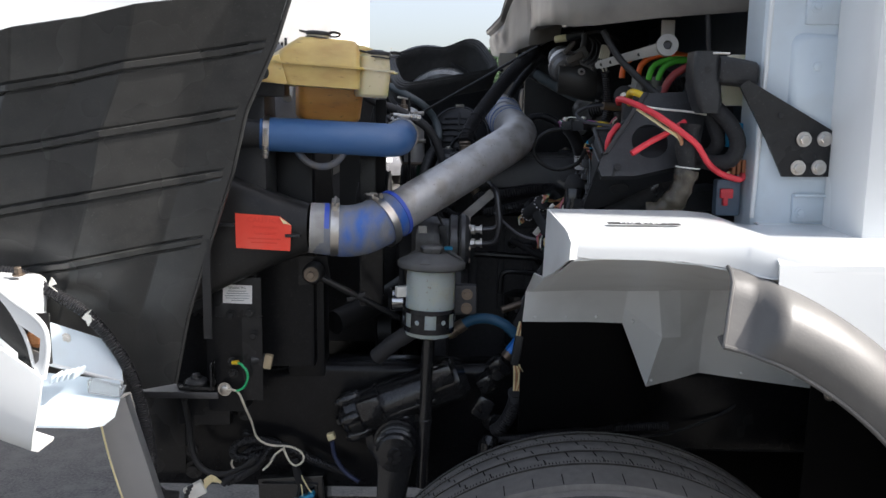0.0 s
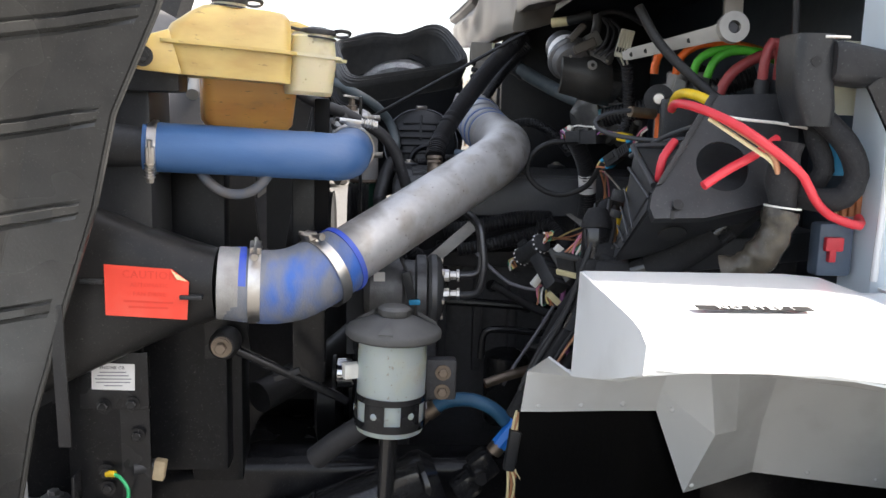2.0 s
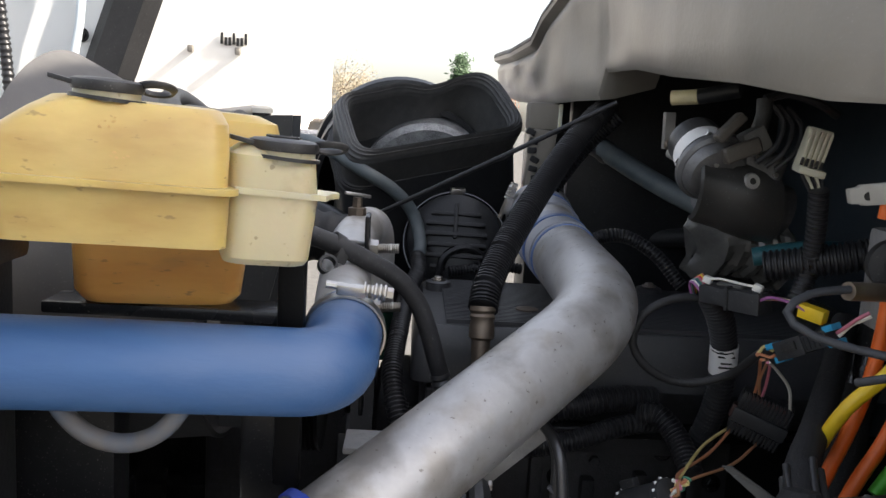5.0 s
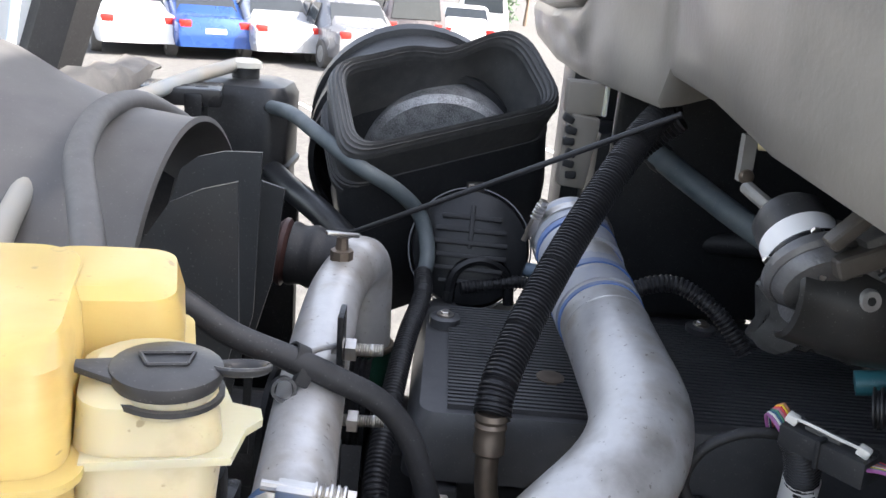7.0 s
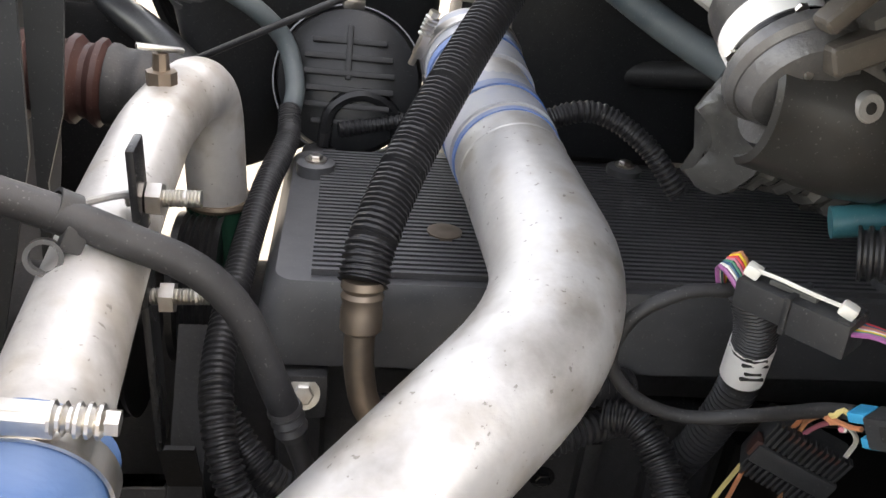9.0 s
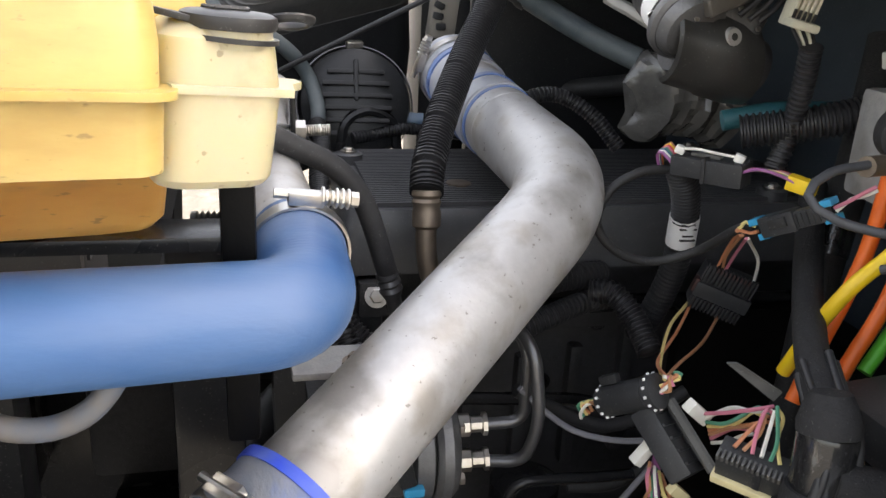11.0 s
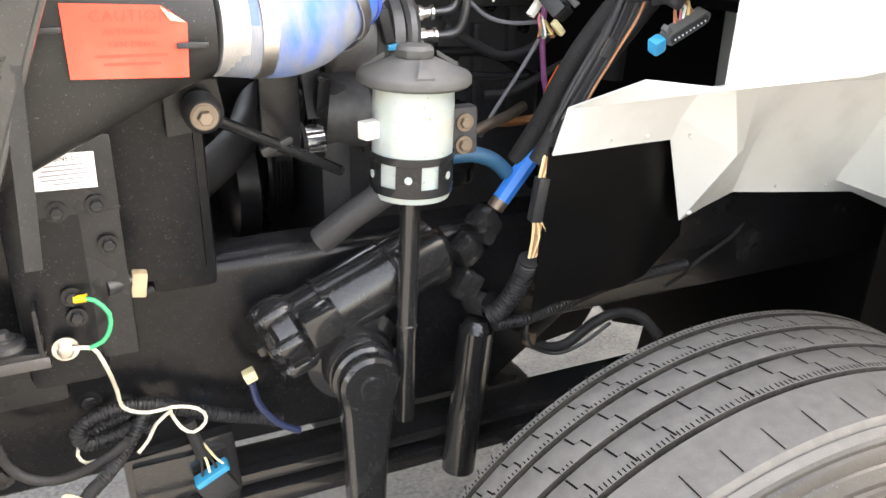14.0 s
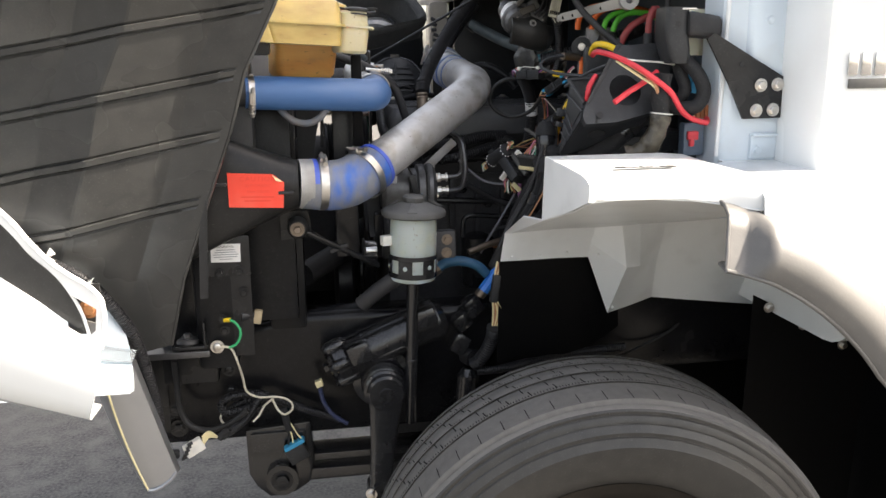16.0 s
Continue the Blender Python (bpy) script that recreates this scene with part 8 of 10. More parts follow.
# ---- power distribution box, valve block and cables ----
def fuse_box():
    h = thing("power_distribution_box", (0.40, 1.8, 1.32), "black plastic power distribution box with hooded cover", "fuse box")
    # ribbed tub, open at the top, its front running down under the cover
    left = [(0.345, 1.840, 1.511), (0.348, 1.735, 1.461), (0.327, 1.704, 1.427), (0.322, 1.835, 1.338), (0.328, 1.865, 1.330)]
    shift = V(0.185, 0.035, 0.012)
    tub = loft([[V(*p) for p in left], [V(*p) + shift for p in left]])
    bmesh.ops.bevel(tub, geom=tub.edges[:], offset=0.004, segments=2, affect="EDGES")
    part("tub", tub, "boxblack", h, "black ribbed tub of the box")
    rt, nt, nm, nb, rb = [V(*p) for p in left]
    out_x = V(-0.003, 0, 0)
    part("tub_rim", sweep([rt + out_x, rt + V(0.075, 0.0, 0.004)], 0.0055, 8), "boxblack", h)
    part("tub_rim", sweep([rt + out_x, rt.lerp(nt, 0.5) + out_x, nt + out_x], 0.0045, 8), "boxblack", h)
    part("tub_rib", sweep([nt.lerp(nm, 0.25) + out_x, nt.lerp(rb, 0.55) + out_x, rb.lerp(nb, 0.2) + V(-0.003, 0, 0.02)], 0.0022, 6), "boxblack", h)
    part("tub_rib", sweep([rt.lerp(rb, 0.18) + out_x, nt.lerp(nm, 0.5) + out_x], 0.0022, 6), "boxblack", h)
    for f in (0.36, 0.52, 0.68, 0.84):
        part("tub_rib", sweep([rt.lerp(rb, f) + out_x, nm.lerp(nb, f * 0.9) + out_x], 0.0018, 6), "boxblack", h)
    part("tub_catch", boxm(rt.lerp(rb, 0.42) + V(-0.010, 0.0, 0.0), (0.020, 0.016, 0.018), (0, 12, 0), bevel=0.003), "boxblack", h, "black catch")
    part("tub_catch", boxm(rt.lerp(rb, 0.58) + V(-0.008, 0.004, 0.0), (0.014, 0.022, 0.012), (0, 12, 0), bevel=0.003), "boxblack", h, "black catch")
    ov = nm.lerp(nb, 0.45) + V(0.065, 0.010, 0.002)
    fn_ = (nb - nm).cross(V(1, 0, 0)).normalized()
    fn_ = fn_ if fn_.y < 0 else -fn_
    part("tub_opening", lathe([(0, 0.0012), (0.020, 0.0012), (0.021, 0)], ov + fn_ * 0.001, fn_, 28), "ink", h, "dark oval opening")
    # hooded cover with a round hole and a keyhole slot
    out = [(0.329, 1.701, 1.442), (0.341, 1.711, 1.462), (0.431, 1.774, 1.588), (0.553, 1.778, 1.595), (0.556, 1.752, 1.543), (0.530, 1.706, 1.448), (0.405, 1.691, 1.421), (0.331, 1.690, 1.419)]
    hc, hr = V(0.438, 1.7255, 1.490), 0.0375
    t = bmesh.new()
    uy = (V(0.434, 1.774, 1.588) - V(0.41, 1.70, 1.44)).normalized()
    ux = V(1, 0.0, 0.0)
    uz = ux.cross(uy).normalized()
    uy = uz.cross(ux).normalized()
    N = 48
    inner = [hc + ux * hr * math.cos(2 * math.pi * k / N) + uy * hr * math.sin(2 * math.pi * k / N) for k in range(N)]

    def ray_out(d):
        best = None
        o2 = [((V(*p) - hc).dot(ux), (V(*p) - hc).dot(uy)) for p in out]
        for i in range(len(o2)):
            (x1, y1), (x2, y2) = o2[i], o2[(i + 1) % len(o2)]
            den = d[0] * (y2 - y1) - d[1] * (x2 - x1)
            if abs(den) < 1e-9:
                continue
            s = (x1 * (y2 - y1) - y1 * (x2 - x1)) / den
            u = (x1 * d[1] - y1 * d[0]) / den
            if s > 0 and -0.001 <= u <= 1.001:
                best = s if best is None else min(best, s)
        return best or 0.06
    angs = sorted(set([2 * math.pi * k / N for k in range(N)]))
    outer = []
    for a in angs:
        d = (math.cos(a), math.sin(a))
        s = ray_out(d)
        outer.append(hc + ux * d[0] * s + uy * d[1] * s)
    R = [[t.verts.new(p) for p in r] for r in (inner, outer)]
    for k in range(N):
        t.faces.new((R[0][k], R[0][(k + 1) % N], R[1][(k + 1) % N], R[1][k]))
    skirt = [t.verts.new(p + V(0.003, 0.022, -0.009)) for p in outer]
    for k in range(N):
        t.faces.new((R[1][k], R[1][(k + 1) % N], skirt[(k + 1) % N], skirt[k]))
    bmesh.ops.recalc_face_normals(t, faces=t.faces)
    t.normal_update()
    bmesh.ops.solidify(t, geom=t.faces[:], thickness=0.004)
    part("hood_cover", t, "boxblack", h, "black hooded cover with a round opening", flat_angle=40)
    sl = V(0.364, 1.6945, 1.434)
    part("slot", lathe([(0, 0.001), (0.0075, 0.001), (0.0075, 0)], sl + V(0.004, 0, 0.004), uz if uz.y < 0 else -uz, 18), "ink", h)
    part("slot", boxm(sl + V(-0.003, 0.0, -0.008), (0.006, 0.003, 0.018), (-27, 15, 0), bevel=0.001), "ink", h)
    part("rivet", lathe([(0, 0.002), (0.004, 0.001), (0.004, 0)], (0.545, 1.768, 1.580), (0, -1, 0.5), 10), "steel", h)
    part("cover_flange", plate([(0.339, 1.707, 1.462), (0.350, 1.7115, 1.464), (0.442, 1.7735, 1.588), (0.430, 1.772, 1.590)], 0.004, 0.001, way=(0, -1, 0.5)), "boxblack", h, "folded left flange")
    part("base", boxm((0.52, 1.94, 1.35), (0.26, 0.20, 0.05), (0, -6, 0), bevel=0.012), "boxblack", h)
    part("back_panel", boxm((0.56, 1.99, 1.46), (0.26, 0.03, 0.26), bevel=0.01), "black", h)
    return h


M["boxblack"] = mat("satin_black_box_plastic", (0.024, 0.025, 0.027), 0.42, scale=60, amount=0.5, bump=0.15, bscale=300, dust=0.12)
fuse_box()


def valve_block():
    h = thing("air_valve_block", (0.48, 2.1, 1.5), "grey cast air valve block with fittings", "valve block")
    part("body", boxm((0.512, 2.135, 1.565), (0.085, 0.07, 0.11), (0, 0, -8), bevel=0.008), "cast2", h)
    for x in (0.492, 0.532):
        part("tower", lathe([(0, 0), (0.019, 0), (0.019, 0.05), (0.015, 0.053), (0, 0.053)], (x, 2.105, 1.588), (0, -0.05, 1), 20), "cast2", h)
    for x in (0.485, 0.525):
        part("lower_port", lathe([(0, 0), (0.015, 0), (0.015, 0.03), (0, 0.03)], (x, 2.09, 1.525), (0, -0.1, -1), 18), "cast2", h)
    part("switch", lathe([(0, 0), (0.026, 0), (0.026, 0.018), (0.012, 0.02), (0.012, 0.026), (0, 0.026)], (0.456, 2.09, 1.590), (-0.3, -1, 0), 28), "rubber", h, "round black pressure switch")
    part("switch_nut", lathe([(0, 0), (0.011, 0), (0.009, 0.006), (0, 0.006)], (0.449, 2.066, 1.590), (-0.3, -1, 0), 18), "steel", h)
    part("sensor", sweep([(0.395, 2.055, 1.566), (0.445, 2.075, 1.563)], 0.0095, 12), "brass", h, "brass line sensor")
    part("bracket", boxm((0.482, 2.07, 1.60), (0.02, 0.006, 0.05), (0, 15, 0), bevel=0.002), "cast2", h)
    for x, z in ((0.50, 1.55), (0.52, 1.59)):
        part("bolt", bolt_bm((x, 2.096, z), (0, -1, 0), 0.007, 0.006), "steel", h)
    return h


M["cast2"] = mat("dusty_cast_alloy", (0.26, 0.26, 0.26), 0.6, metal=0.35, col2=(0.36, 0.35, 0.34), scale=70, amount=0.7, bump=0.5, bscale=200, stain=(0.14, 0.13, 0.12), stain_scale=18, stain_amt=0.6)
valve_block()

M["grey"] = mat("dark_grey_insulation", (0.045, 0.047, 0.052), 0.45, scale=60, amount=0.3)
M["greyl"] = mat("mid_grey_insulation", (0.16, 0.16, 0.18), 0.45, scale=60, amount=0.3)
M["darkred"] = mat("dull_red_insulation", (0.30, 0.05, 0.05), 0.45, scale=60, amount=0.4)
M["teal"] = mat("dull_teal_tube", (0.02, 0.10, 0.12), 0.4, scale=60, amount=0.3)
hose_thing("orange_air_line", [(0.448, 2.100, 1.635), (0.452, 2.098, 1.665), (0.480, 2.098, 1.690), (0.530, 2.098, 1.698), (0.580, 2.098, 1.694), (0.66, 2.10, 1.675), (0.72, 2.1, 1.63)], 0.0075, "orange", "bright orange plastic air line", "air line")
hose_thing("orange_air_line", [(0.485, 2.090, 1.635), (0.490, 2.085, 1.665), (0.515, 2.080, 1.685), (0.555, 2.078, 1.691), (0.61, 2.075, 1.683), (0.70, 2.07, 1.65)], 0.0075, "orange", "bright orange plastic air line", "air line")
hose_thing("green_air_line", [(0.505, 2.060, 1.630), (0.510, 2.055, 1.655), (0.528, 2.05, 1.671), (0.565, 2.05, 1.678), (0.62, 2.05, 1.672), (0.70, 2.05, 1.64)], 0.0075, "green", "bright green plastic air line", "air line")
hose_thing("green_air_line", [(0.522, 2.035, 1.628), (0.528, 2.03, 1.650), (0.545, 2.03, 1.667), (0.580, 2.03, 1.675), (0.64, 2.03, 1.665), (0.70, 2.03, 1.63)], 0.0075, "green", "bright green plastic air line", "air line")
hose_thing("orange_drop_line", [(0.463, 2.10, 1.57), (0.463, 2.1, 1.53), (0.457, 2.1, 1.469), (0.443, 2.1, 1.414), (0.426, 2.1, 1.365), (0.40, 2.09, 1.31)], 0.0078, "orange", "orange air line dropping from the valve", "air line")
hose_thing("orange_drop_line", [(0.497, 2.09, 1.57), (0.492, 2.085, 1.50), (0.480, 2.08, 1.44), (0.462, 2.075, 1.40), (0.44, 2.07, 1.365), (0.41, 2.06, 1.31)], 0.0078, "orange", "orange air line dropping from the valve", "air line")
hose_thing("green_drop_line", [(0.55, 2.09, 1.57), (0.545, 2.09, 1.50), (0.53, 2.085, 1.455), (0.50, 2.08, 1.405), (0.46, 2.07, 1.35)], 0.0078, "green", "green air line dropping from the valve", "air line")
hose_thing("yellow_air_line", [(0.452, 1.80, 1.575), (0.430, 1.83, 1.590), (0.428, 1.90, 1.592), (0.445, 1.98, 1.570), (0.458, 2.03, 1.530), (0.447, 2.055, 1.484), (0.415, 2.065, 1.443), (0.398, 2.085, 1.385), (0.39, 2.10, 1.34)], 0.0075, "yellow", "yellow plastic air line with black print", "air line")
hose_thing("red_power_cable", [(0.385, 1.800, 1.568), (0.375, 1.745, 1.575), (0.392, 1.69, 1.566), (0.432, 1.655, 1.543), (0.485, 1.645, 1.507), (0.515, 1.645, 1.482), (0.535, 1.65, 1.453), (0.565, 1.66, 1.430), (0.605, 1.66, 1.418), (0.62, 1.69, 1.425)], 0.0062, "red", "thick red battery power cable", "cable")
hose_thing("red_power_cable", [(0.388, 1.660, 1.467), (0.425, 1.668, 1.490), (0.458, 1.675, 1.507), (0.50, 1.70, 1.53)], 0.0062, "red", "cut red power cable end", "cable")
hose_thing("red_power_cable", [(0.378, 1.755, 1.522), (0.358, 1.74, 1.500), (0.354, 1.74, 1.474), (0.365, 1.77, 1.45)], 0.0062, "red", "looped red power cable", "cable")
hose_thing("dark_red_cable", [(0.515, 1.97, 1.585), (0.530, 1.96, 1.625), (0.555, 1.955, 1.648), (0.60, 1.95, 1.665), (0.66, 1.95, 1.65)], 0.009, "darkred", "dull red cable with black boot", "cable", 0, [((0.512, 1.972, 1.575), (0.15, 0, 1), [(0, 0), (0.011, 0), (0.012, 0.03), (0.01, 0.035), (0, 0.035)], "rubber", "boot")])
hose_thing("dark_red_cable", [(0.563, 1.905, 1.590), (0.563, 1.90, 1.65), (0.573, 1.90, 1.678), (0.586, 1.90, 1.668), (0.588, 1.905, 1.62)], 0.008, "darkred", "looped dull red cable with black boot", "cable", 0, [((0.563, 1.905, 1.585), (0, 0, 1), [(0, 0), (0.011, 0), (0.012, 0.03), (0.01, 0.035), (0, 0.035)], "rubber", "boot")])
hose_thing("black_sensor_cable", [(0.375, 1.97, 1.735), (0.408, 1.95, 1.675), (0.455, 1.93, 1.625), (0.50, 1.91, 1.585), (0.53, 1.88, 1.57)], 0.008, "rubber", "black cable hanging from the cowl", "cable")
hose_thing("black_drop_cable", [(0.575, 1.84, 1.76), (0.582, 1.845, 1.70), (0.588, 1.85, 1.645), (0.59, 1.86, 1.60)], 0.006, "rubber", "straight black drop cable", "cable")
hose_thing("sensor_lead", [(0.398, 2.055, 1.568), (0.355, 2.05, 1.562), (0.330, 2.04, 1.545), (0.350, 2.02, 1.527), (0.42, 1.98, 1.518), (0.47, 1.93, 1.525), (0.50, 1.88, 1.545)], 0.0042, "grey", "thin dark grey sensor lead loop", "wire")
hose_thing("sensor_lead", [(0.385, 2.0, 1.49), (0.42, 1.93, 1.525), (0.45, 1.87, 1.545), (0.47, 1.80, 1.56)], 0.004, "grey", "thin dark grey sensor lead", "wire")
hose_thing("copper_wire_bundle", [(0.405, 1.685, 1.560), (0.44, 1.662, 1.535), (0.475, 1.655, 1.51), (0.49, 1.66, 1.475)], 0.004, "wirebrown", "bare copper-coloured wire ends", "wire")
hose_thing("copper_wire_bundle", [(0.40, 1.69, 1.555), (0.445, 1.665, 1.522), (0.48, 1.66, 1.498), (0.494, 1.665, 1.47)], 0.003, "cream", "pale loose wire ends", "wire")
hose_thing("thin_white_wire", [(0.395, 1.70, 1.565), (0.45, 1.72, 1.556), (0.52, 1.72, 1.55), (0.56, 1.70, 1.54), (0.575, 1.68, 1.52)], 0.0022, "wirewhite", "thin white wire across the cover", "wire")


def taped_bundle():
    h = thing("taped_harness", (0.46, 1.68, 1.33), "black taped harness branch wrapped in grimy clear tape", "wire harness")
    part("tape_collar", sweep(spline([(0.505, 1.675, 1.525), (0.500, 1.672, 1.48), (0.503, 1.672, 1.435)], 0.008), lambda s, f: 0.021 - 0.003 * math.sin(f * 9), 16), "tape", h)
    part("clear_wrap", sweep(spline([(0.503, 1.672, 1.437), (0.492, 1.675, 1.392), (0.470, 1.685, 1.358), (0.440, 1.70, 1.345)], 0.006), lambda s, f: 0.0235 + 0.003 * math.sin(s * 160) * math.sin(s * 71), 18), "cleartape", h, "grimy clear tape wrap")
    part("wire_tie", lathe([(0.0215, -0.0012), (0.0245, -0.0012), (0.0245, 0.0012), (0.0215, 0.0012), (0.0215, -0.0012)], (0.503, 1.672, 1.44), (0.1, 0, 1), 20), "wirewhite", h)
    return h


taped_bundle()
fabric = hose_thing("fabric_harness", [(0.56, 1.82, 1.46), (0.51, 1.81, 1.42), (0.457, 1.82, 1.372), (0.41, 1.84, 1.335), (0.36, 1.87, 1.31), (0.32, 1.90, 1.30)], 0.024, "tape", "thick black fabric-taped wiring harness", "wire harness")
for a, b in ((V(0.484, 1.814, 1.397), V(0.468, 1.817, 1.382)), (V(0.385, 1.855, 1.322), V(0.366, 1.866, 1.312))):
    part("tape_band", sweep([a, b], 0.0256, 18), "gloss", fabric, "glossy tape band")
hose_thing("looped_conduit", [(0.548, 1.70, 1.57), (0.585, 1.675, 1.525), (0.600, 1.67, 1.485), (0.585, 1.67, 1.455), (0.55, 1.68, 1.450), (0.52, 1.70, 1.46)], 0.016, "tape", "looped black harness under the rest pad", "wire harness")
hose_thing("looped_conduit", [(0.555, 1.72, 1.565), (0.560, 1.71, 1.53), (0.570, 1.70, 1.49), (0.555, 1.71, 1.465), (0.53, 1.73, 1.46)], 0.014, "tape", "looped black harness under the rest pad", "wire harness")


def pillar_connectors():
    h = thing("pillar_connector", (0.60, 1.70, 1.34), "grey-blue connector with red lock on the firewall", "connector")
    part("housing", boxm((0.598, 1.715, 1.378), (0.050, 0.03, 0.075), bevel=0.006), "bluegrey", h)
    part("red_lock", boxm((0.592, 1.696, 1.387), (0.026, 0.010, 0.020), bevel=0.003), "red", h, "red locking tab")
    part("red_stem", boxm((0.590, 1.696, 1.372), (0.010, 0.010, 0.02), bevel=0.002), "red", h)
    g = thing("brown_connector", (0.62, 1.72, 1.42), "brown ribbed connector with loose wires", "connector")
    for k in range(3):
        part("rib", boxm((0.606 + 0.010 * k, 1.712, 1.440), (0.008, 0.022, 0.030), bevel=0.002), "brownc", g)
    part("wires", wire([(0.60, 1.71, 1.43), (0.585, 1.70, 1.425), (0.57, 1.70, 1.44)], 0.003, 6), "cream", g)
    c = thing("teal_connector", (0.605, 1.73, 1.49), "teal ribbed connector by the harness loops", "connector")
    part("housing", boxm((0.612, 1.735, 1.505), (0.030, 0.025, 0.05), bevel=0.004), "cyan", c)
    part("relay", boxm((0.600, 1.78, 1.625), (0.075, 0.02, 0.075), (0, 10, 0), bevel=0.004), "paperyellow", c, "yellowed paper tag")


M["bluegrey"] = mat("blue_grey_plastic", (0.09, 0.12, 0.16), 0.45, scale=60, amount=0.4)
M["paperyellow"] = mat("yellowed_paper", (0.62, 0.60, 0.42), 0.6, scale=20, amount=0.4)
pillar_connectors()


# ---- loose connectors over the engine's side ----
M["orange2"] = mat("faded_orange_wire", (0.50, 0.20, 0.10), 0.5, scale=60, amount=0.3)
M["wiregreen2"] = mat("dull_green_wire", (0.06, 0.22, 0.14), 0.5, scale=60, amount=0.3)

def frame3(c, x, up):
    """A turned frame: its x along x, its z as near to up as can be."""
    x = Vector(x).normalized()
    y = Vector(up).cross(x).normalized()
    z = x.cross(y)
    m = Matrix((x, y, z)).transposed().to_4x4()
    m.translation = Vector(c)
    return m


def bx(m, c, size, bevel=0.001, rot=(0, 0, 0)):
    b = boxm(c, size, rot, bevel=bevel)
    b.transform(m)
    return b


M["pinkwire"] = mat("pink_wire", (0.50, 0.16, 0.22), 0.5, scale=60, amount=0.3)
M["palewire"] = mat("pale_yellow_wire", (0.62, 0.50, 0.20), 0.5, scale=60, amount=0.3)
WIRES = ("orange2", "palewire", "wiregreen2", "wirewhite", "pinkwire", "wirebrown")


def fan_wires(h, starts, ends, sag, r=0.0019, seed=1):
    rnd = random.Random(seed)
    for k, (a, b) in enumerate(zip(starts, ends)):
        a, b = Vector(a), Vector(b)
        j = lambda s: V(rnd.uniform(-s, s), rnd.uniform(-s, s), rnd.uniform(-s, s))
        p = [a, a.lerp(b, 0.3) + V(*sag) * 0.8 + j(0.006), a.lerp(b, 0.7) + V(*sag) + j(0.006), b]
        part("wire", wire(p, r, 6, 0.006), WIRES[(k * 5 + seed) % 6], h)


def round_plug():
    L, R = V(0.226, 2.164, 1.282), V(0.262, 2.112, 1.322)
    h = thing("round_plug", (L + R) / 2, "round black multi-pin plug with white dots and fanned wires", "connector")
    d = (R - L).normalized()
    part("housing", lathe([(0, 0), (0.015, 0), (0.017, 0.003), (0.017, 0.060), (0.0185, 0.062), (0.0185, 0.072), (0.012, 0.074), (0, 0.074)], L, d, 28), "boxblack", h)
    m = frame3(L, d, (0, 0, 1))
    for k in range(12):
        a = 2 * math.pi * k / 12
        for x in (0.006, 0.067):
            r = 0.0173 if x < 0.05 else 0.0188
            part("pin_mark", bx(m, (x, r * math.cos(a), r * math.sin(a)), (0.003, 0.003, 0.003), 0.0008), "paper", h)
    part("latch", bx(m, (0.02, 0, 0.022), (0.022, 0.010, 0.010), 0.002), "black", h)
    fan_wires(h, [R + V(0, 0.004 * math.cos(k), 0.004 * math.sin(k)) for k in range(6)], [R + d * 0.016 + V(0.010 - 0.004 * k, 0.006, 0.010) for k in range(6)], (0.004, -0.004, 0.005), 0.002, 2)
    fan_wires(h, [L + V(0, 0.004 * math.cos(k), 0.004 * math.sin(k)) for k in range(5)], [L - d * 0.022 + V(-0.004 + 0.003 * k, 0, -0.016 + 0.002 * k) for k in range(5)], (-0.008, 0, 0.004), 0.002, 3)


def fuse_block():
    c = V(0.430, 2.289, 1.352)
    h = thing("fuse_block", c, "black finned fuse block with maroon side tab", "fuse block")
    m = frame3(c, (0.061, -0.026, -0.021), (0.01, -0.011, 0.061))
    part("housing", bx(m, (0, 0, 0), (0.066, 0.028, 0.056), 0.003), "boxblack", h)
    part("band", bx(m, (0, -0.017, -0.003), (0.070, 0.008, 0.020), 0.003), "boxblack", h)
    part("maroon_tab", bx(m, (-0.035, -0.012, 0.0), (0.006, 0.014, 0.018), 0.002), "maroon", h, "maroon tab")
    for k in range(13):
        x = -0.030 + 0.005 * k
        part("fin", bx(m, (x, -0.015, 0.020), (0.0026, 0.008, 0.024), 0.0006), "black", h)
        part("fin", bx(m, (x, -0.015, -0.022), (0.0026, 0.008, 0.016), 0.0006), "black", h)
    for k in range(9):
        part("fuse_slot", bx(m, (-0.020 + 0.005 * k, -0.0185, 0.028), (0.0022, 0.003, 0.006), 0.0005), "maroon", h)
    t = [m @ V(-0.02, -0.008, 0.030), m @ V(-0.014, -0.008, 0.030), m @ V(-0.010, -0.008, 0.030), m @ V(0.026, -0.010, 0.030)]
    fan_wires(h, t, [(0.385, 2.205, 1.452), (0.388, 2.205, 1.452), (0.39, 2.20, 1.450), (0.392, 2.20, 1.450)], (0, 0.0, 0.01), 0.002, 6)
    t = [m @ V(-0.030, -0.008, -0.030), m @ V(-0.026, -0.008, -0.030), m @ V(0.010, -0.012, -0.030)]
    fan_wires(h, t, [(0.268, 2.118, 1.330), (0.270, 2.120, 1.333), (0.272, 2.122, 1.330)], (-0.01, 0.0, -0.012), 0.002, 1)


